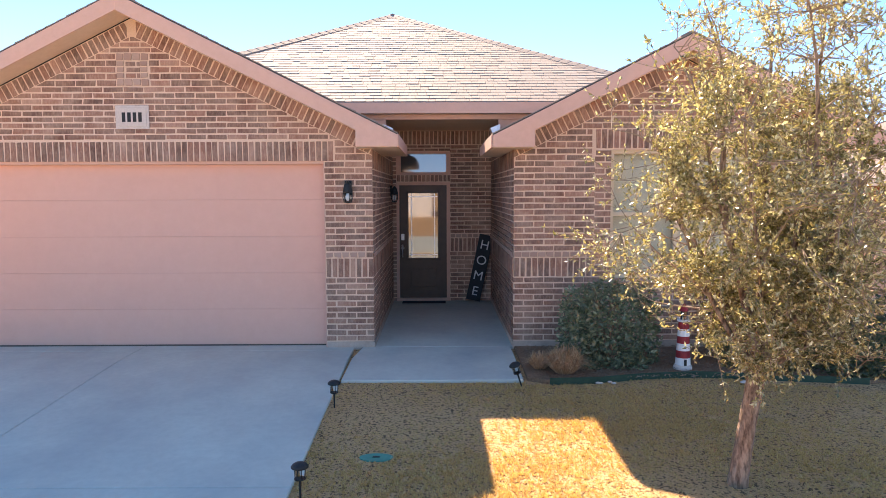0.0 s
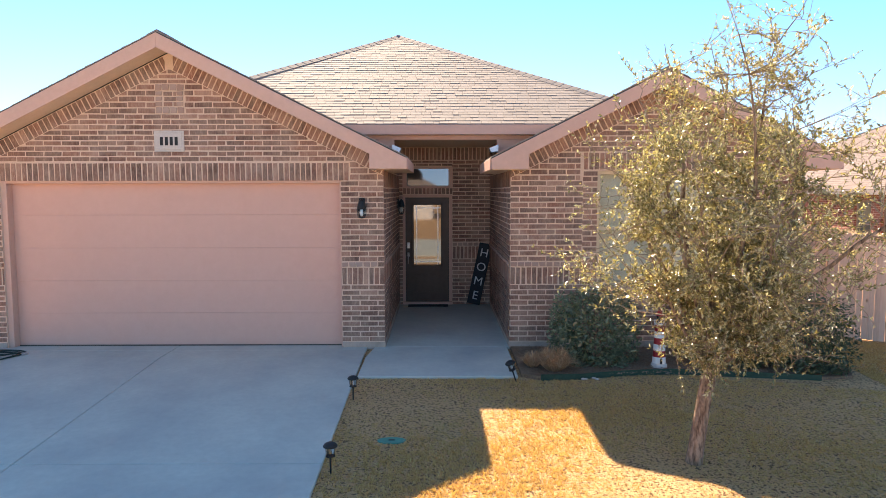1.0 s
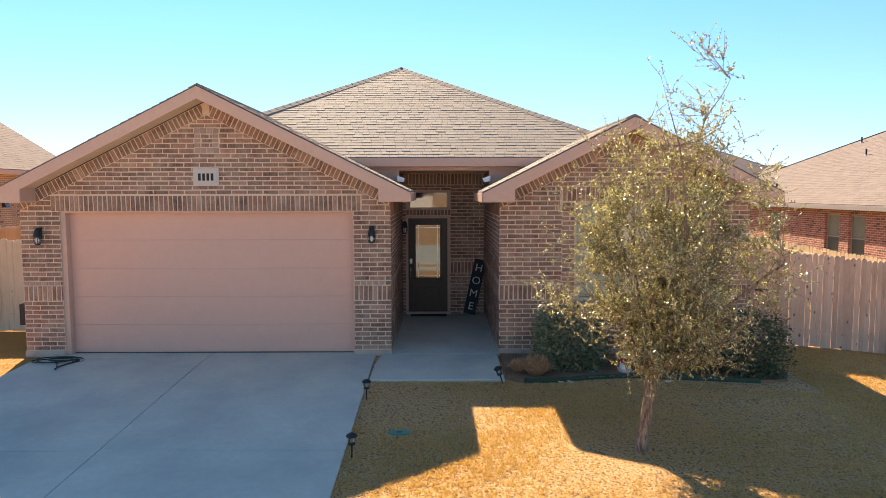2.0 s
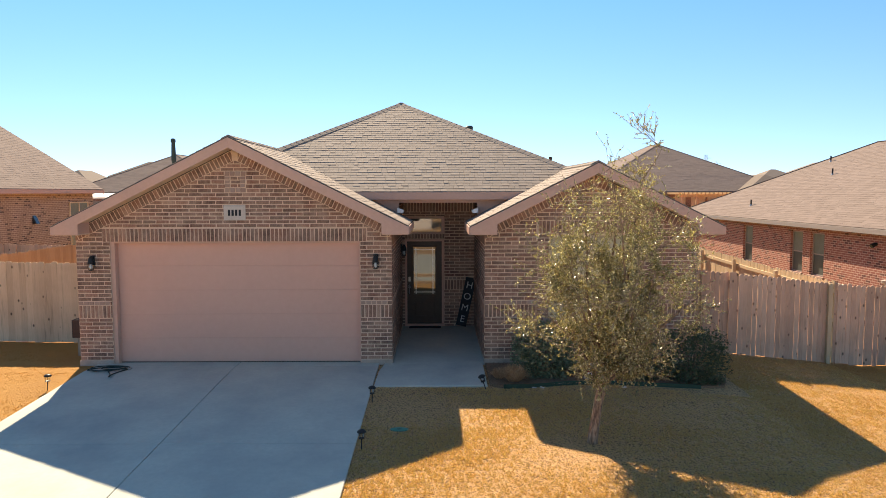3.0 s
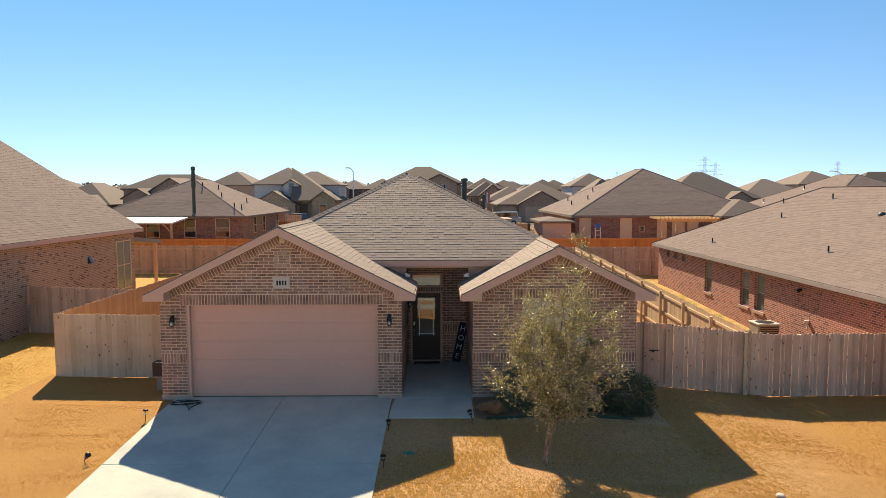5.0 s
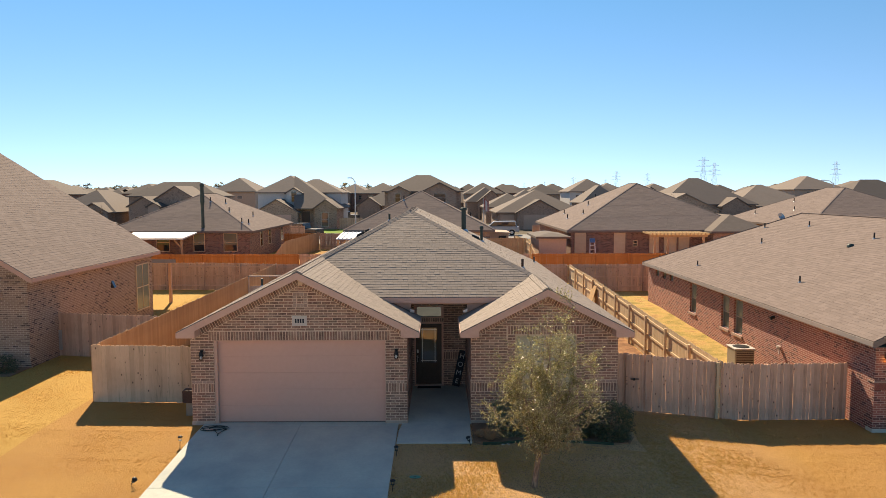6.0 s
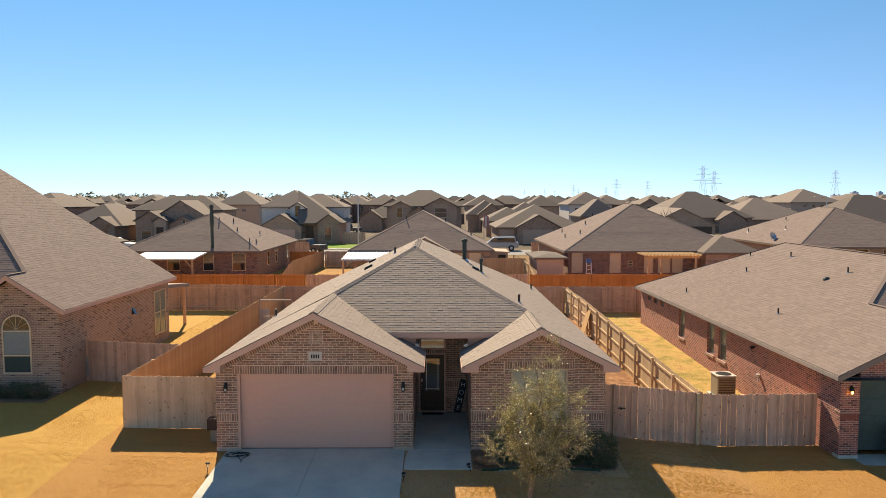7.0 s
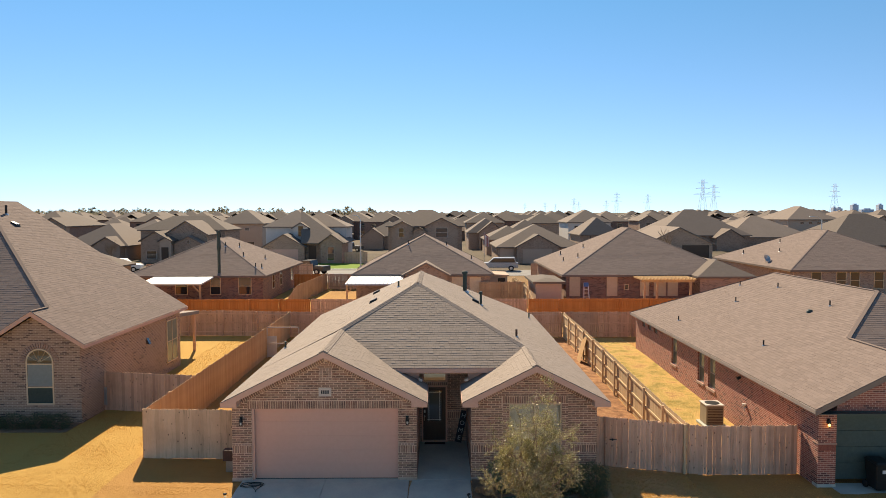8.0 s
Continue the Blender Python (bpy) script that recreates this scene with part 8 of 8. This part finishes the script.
def far_woods():
    rng = random.Random(77)
    v, f = [], []
    for i in range(420):
        d = rng.uniform(420, 1500)
        bearing = rng.choice((-0.59, -0.53, -0.50, -0.45, -0.37, -0.345, -0.295, -0.25, -0.18, -0.115)) + rng.gauss(0, 0.02) if rng.random() < 0.7 else rng.uniform(-0.69, 0.70)
        x, y = 1.44 + bearing * d, d - 22.8
        h = rng.uniform(6.0, 12.0) * (0.62 if bearing > -0.08 else 1.0)
        w = h * rng.uniform(0.7, 1.15)
        k = len(v)
        v += [(x - 0.3, y, 0.8), (x + 0.3, y, 0.8), (x + 0.15, y, 1.0 + 0.6 * h), (x - 0.15, y, 1.0 + 0.6 * h)]
        f.append((k, k + 1, k + 2, k + 3))
        for _ in range(70):
            a, up = rng.uniform(0, 2 * math.pi), rng.random()
            r = 0.5 * w * math.sin(math.pi * (0.15 + 0.8 * up)) * math.sqrt(rng.random())
            c = Vector((x + r * math.cos(a), y + r * math.sin(a), 1.0 + h * (0.12 + 0.85 * up)))
            k = len(v)
            v += [tuple(c + Vector((rng.gauss(0, 1), rng.gauss(0, 1), rng.gauss(0, 0.8))) * 0.085 * h) for _ in range(3)]
            f.append((k, k + 1, k + 2))
    ob = new("far_woods", raw_mesh("far_woods", v, f, M_FARGREEN))
    tagged(ob, "dark tree belt along the far horizon", "woods", kind="stuff")


far_woods()

for x0, x1, y, mat in ((-34.0, -14.0, 60.5, M_FENCE_GREY), (-6.0, 7.0, 60.5, M_FENCE_WARM), (12.5, 33.0, 60.5, M_FENCE_GREY), (-13.4, -9.9, 84.6, M_FENCE_GREY)):
    fence((x0, y), (x1, y), 1.8, mat, "weathered cedar fence by the next street", seed=int(x1 + 50), single=False)
for x, x1, y, mat in ((-11.2, -10.3, 48.9, M_FENCE_WARM), (9.2, 8.6, 43.6, M_FENCE_PINE)):
    fence((x, 33.6), (x1, y), 1.7, mat, "cedar fence between the lots behind", rails_right=False, seed=int(x + 90), single=False)
fence((5.0, 38.6), (9.0, 38.6), 1.8, M_FENCE_WARM, "brown cedar gate fence between two houses", seed=61, single=False)
fence((-13.7, 48.9), (-10.5, 48.9), 1.6, M_FENCE_NEW, "red-brown stained cedar fence beside a brown house", seed=63, single=False)
fence((-10.2, 49.0), (-6.2, 49.0), 1.6, M_FENCE_GREY, "weathered cedar fence between two houses", seed=64, single=False)

# the house over the road and its street, which the door glass mirrors
opposite = plain_house("pale house across the road", -11.0, 1.2, -64.0, -50.0, M_STUCCO, 2.9, 0.5)
front_road = part("front_road", Geo().box(-140, 140, -21.0, -11.0, -0.75, -0.38), M_CONCRETE)
side_walk = part("front_pavement", Geo().box(0.4, 60, -9.6, -8.3, -0.6, -0.385).box(-60, -5.3, -9.6, -8.3, -0.6, -0.2), M_CONCRETE)
tagged(side_walk, "pale concrete pavement along the road", "pavement", kind="structure")
tagged(front_road, "pale grey road before the house", "road", kind="structure")


# ---- turf ----
def in_turf(x, y):
    drive_strip = (-5.26 < x) & (x < 0.345)
    walk_strip = (x > 0.33) & (x < 2.44) & (y > -1.47)
    house_strip = (x > -5.7) & (x < 6.8) & (y > -0.05)
    bed_edge = -1.50 + 0.12 * np.sin((x - 2.9) * 1.1) - np.clip(x - 4.8, 0, 1.6) * 0.2
    bed_strip = (x > 2.44) & (x < 6.98) & (y > bed_edge)
    lid_hole = ((x - 0.95) / 0.15) ** 2 + ((y + 3.38) / 0.10) ** 2 < 1.0
    return ~(drive_strip | walk_strip | house_strip | bed_strip | lid_hole)


def turf(name, x0, x1, y0, y1, density, height, width, seed, material=None, fade=(90.0, 91.0)):
    """Short dormant blades over a stretch of the ground, as one object."""
    rng = np.random.default_rng(seed)
    n = int((x1 - x0) * (y1 - y0) * density)
    x, y = rng.uniform(x0, x1, n), rng.uniform(y0, y1, n)
    tuft = 0.5 + 0.5 * np.sin(x * 61.0 + 3.1 * np.sin(y * 27.3) + 1.9 * np.sin(x * 13.0)) * np.sin(y * 57.0 + 3.1 * np.sin(x * 24.1) + 1.9 * np.sin(y * 11.0))
    keep = in_turf(x, y) & (rng.random(n) < (0.04 + 0.96 * tuft ** 2.0) * np.clip(0.85 + 0.45 * np.sin(x * 17.0 + 2.2 * np.sin(y * 9.0)) * np.sin(y * 19.0 + 2.0 * np.sin(x * 8.0)), 0.15, 1.0))
    keep &= rng.random(n) < np.clip((fade[1] - x) / (fade[1] - fade[0]), 0, 1)
    x, y, tuft = x[keep], y[keep], tuft[keep]
    n = len(x)
    z = -0.05 * np.clip(-y - 0.6, 0, 8.0) - np.clip(0.10 * (x - 6.5), 0, 0.45) * np.clip((20.0 - y) / 16.0, 0, 1) + np.clip(0.022 * (-6.0 - x), 0, 0.17) - 0.02
    a = rng.uniform(0, 2 * np.pi, n)
    h = height * rng.uniform(0.45, 1.1, n) * (0.22 + 0.95 * tuft)
    lean = rng.normal(0, 0.95, n) * h
    b = rng.uniform(0, 2 * np.pi, n)
    w = width * rng.uniform(0.6, 1.3, n)
    co = np.empty((n, 3, 3), np.float32)
    co[:, 0] = np.stack([x - w * np.cos(a), y - w * np.sin(a), z], 1)
    co[:, 1] = np.stack([x + w * np.cos(a), y + w * np.sin(a), z], 1)
    co[:, 2] = np.stack([x + lean * np.cos(b), y + lean * np.sin(b), z + h], 1)
    me = bpy.data.meshes.new(name)
    me.vertices.add(3 * n)
    me.vertices.foreach_set("co", co.ravel())
    me.loops.add(3 * n)
    me.loops.foreach_set("vertex_index", np.arange(3 * n, dtype=np.int32))
    me.polygons.add(n)
    me.polygons.foreach_set("loop_start", np.arange(0, 3 * n, 3, dtype=np.int32))
    me.update(calc_edges=True)
    me.materials.append(material or M_GRASS)
    ob = new(name, me)
    tagged(ob, "short dormant straw-coloured lawn turf", "grass", kind="stuff")


turf("grass", 0.33, 10.5, -6.6, -0.9, 36000, 0.029, 0.0048, 1, fade=(6.8, 10.5))
turf("grass", 7.0, 15.0, -6.6, 1.4, 5000, 0.026, 0.006, 2, M_GRASS_GOLD)
turf("grass", -14.0, -5.25, -6.6, 2.0, 4200, 0.024, 0.006, 3, M_GRASS_GOLD)
turf("grass", -25.0, -14.0, -8.0, 5.0, 700, 0.040, 0.008, 7, M_GRASS_GOLD)
turf("grass", -14.0, -9.5, 2.0, 7.6, 1500, 0.045, 0.009, 8, M_GRASS_GOLD)
turf("grass", 6.9, 10.2, -0.9, 1.3, 15000, 0.032, 0.006, 4)
turf("grass", 10.4, 14.3, 2.0, 26.0, 160, 0.07, 0.012, 5)
turf("grass", -13.6, -9.5, 8.0, 26.0, 400, 0.07, 0.012, 6, M_GRASS_GOLD)


# the side gate's posts, braces and latch
gate = thing("gate", "cedar picket side gate with a black latch", "gate", (7.45, 1.45, ground_z(7.45, 1.45)))
part("gate_stile", Geo().box(-0.13, -0.02, -0.028, -0.016, 0.04, 1.77), M_FENCE_GREY, gate)
part("gate_stile", Geo().box(0.48, 0.60, -0.032, -0.020, 0.04, 1.76), M_FENCE_GREY, gate)
part("latch", Geo().box(0.02, 0.28, -0.045, -0.024, 0.985, 1.015).box(0.10, 0.15, -0.07, -0.024, 0.96, 1.03), M_BLACK, gate, "black gate latch")
for z in (0.95, 1.08):
    part("bolt", Geo().tube([(-0.10, -0.045, z), (-0.10, -0.020, z)], [0.014, 0.014], 8), M_BLACK, gate)

# mulch under the neighbour's shrubs
bed = part("mulch_bed", Geo().box(-18.2, -13.75, 4.7, 5.9, 0.05, 0.19), M_MULCH)
tagged(bed, "dark mulched bed before the neighbour's house", "flower bed", kind="structure")


# vent pipes on the roofs of the houses behind
def roof_pipes(root, half_w, half_d, eave, slope, spots):
    for x, y in spots:
        z = eave + slope * min(half_w - abs(x), half_d - abs(y))
        p = part("vent_pipe", Geo().tube([(x, y, z - 0.05), (x, y, z + 0.42)], [0.05, 0.05], 8), M_BLACK, root)
        part("pipe_boot", Geo().lathe((x, y, z - 0.06), [(0.13, 0.0), (0.11, 0.07), (0.06, 0.13)], 10), M_STEEL, p)


roof_pipes(H_BL, 6.2, 8.15, 2.45, 0.5, ((1.2, -3.4), (3.2, -4.6), (5.2, -5.8), (4.2, -0.6), (4.9, -6.8), (1.8, -1.0)))
roof_pipes(H_MID, 6.4, 8.25, 2.45, 0.52, ((2.2, -0.6), (4.6, -2.6), (-1.5, -3.5)))
roof_pipes(H_BR, 8.0, 9.3, 2.45, 0.5, ((-5.6, -4.2), (-6.6, -2.0), (-4.2, 0.2), (-2.6, 4.2), (-6.0, 3.0)))
roof_pipes(H_FR, 7.8, 9.4, 2.45, 0.46, ((-5.0, -1.6), (-3.2, 2.0), (-6.2, 4.4)))
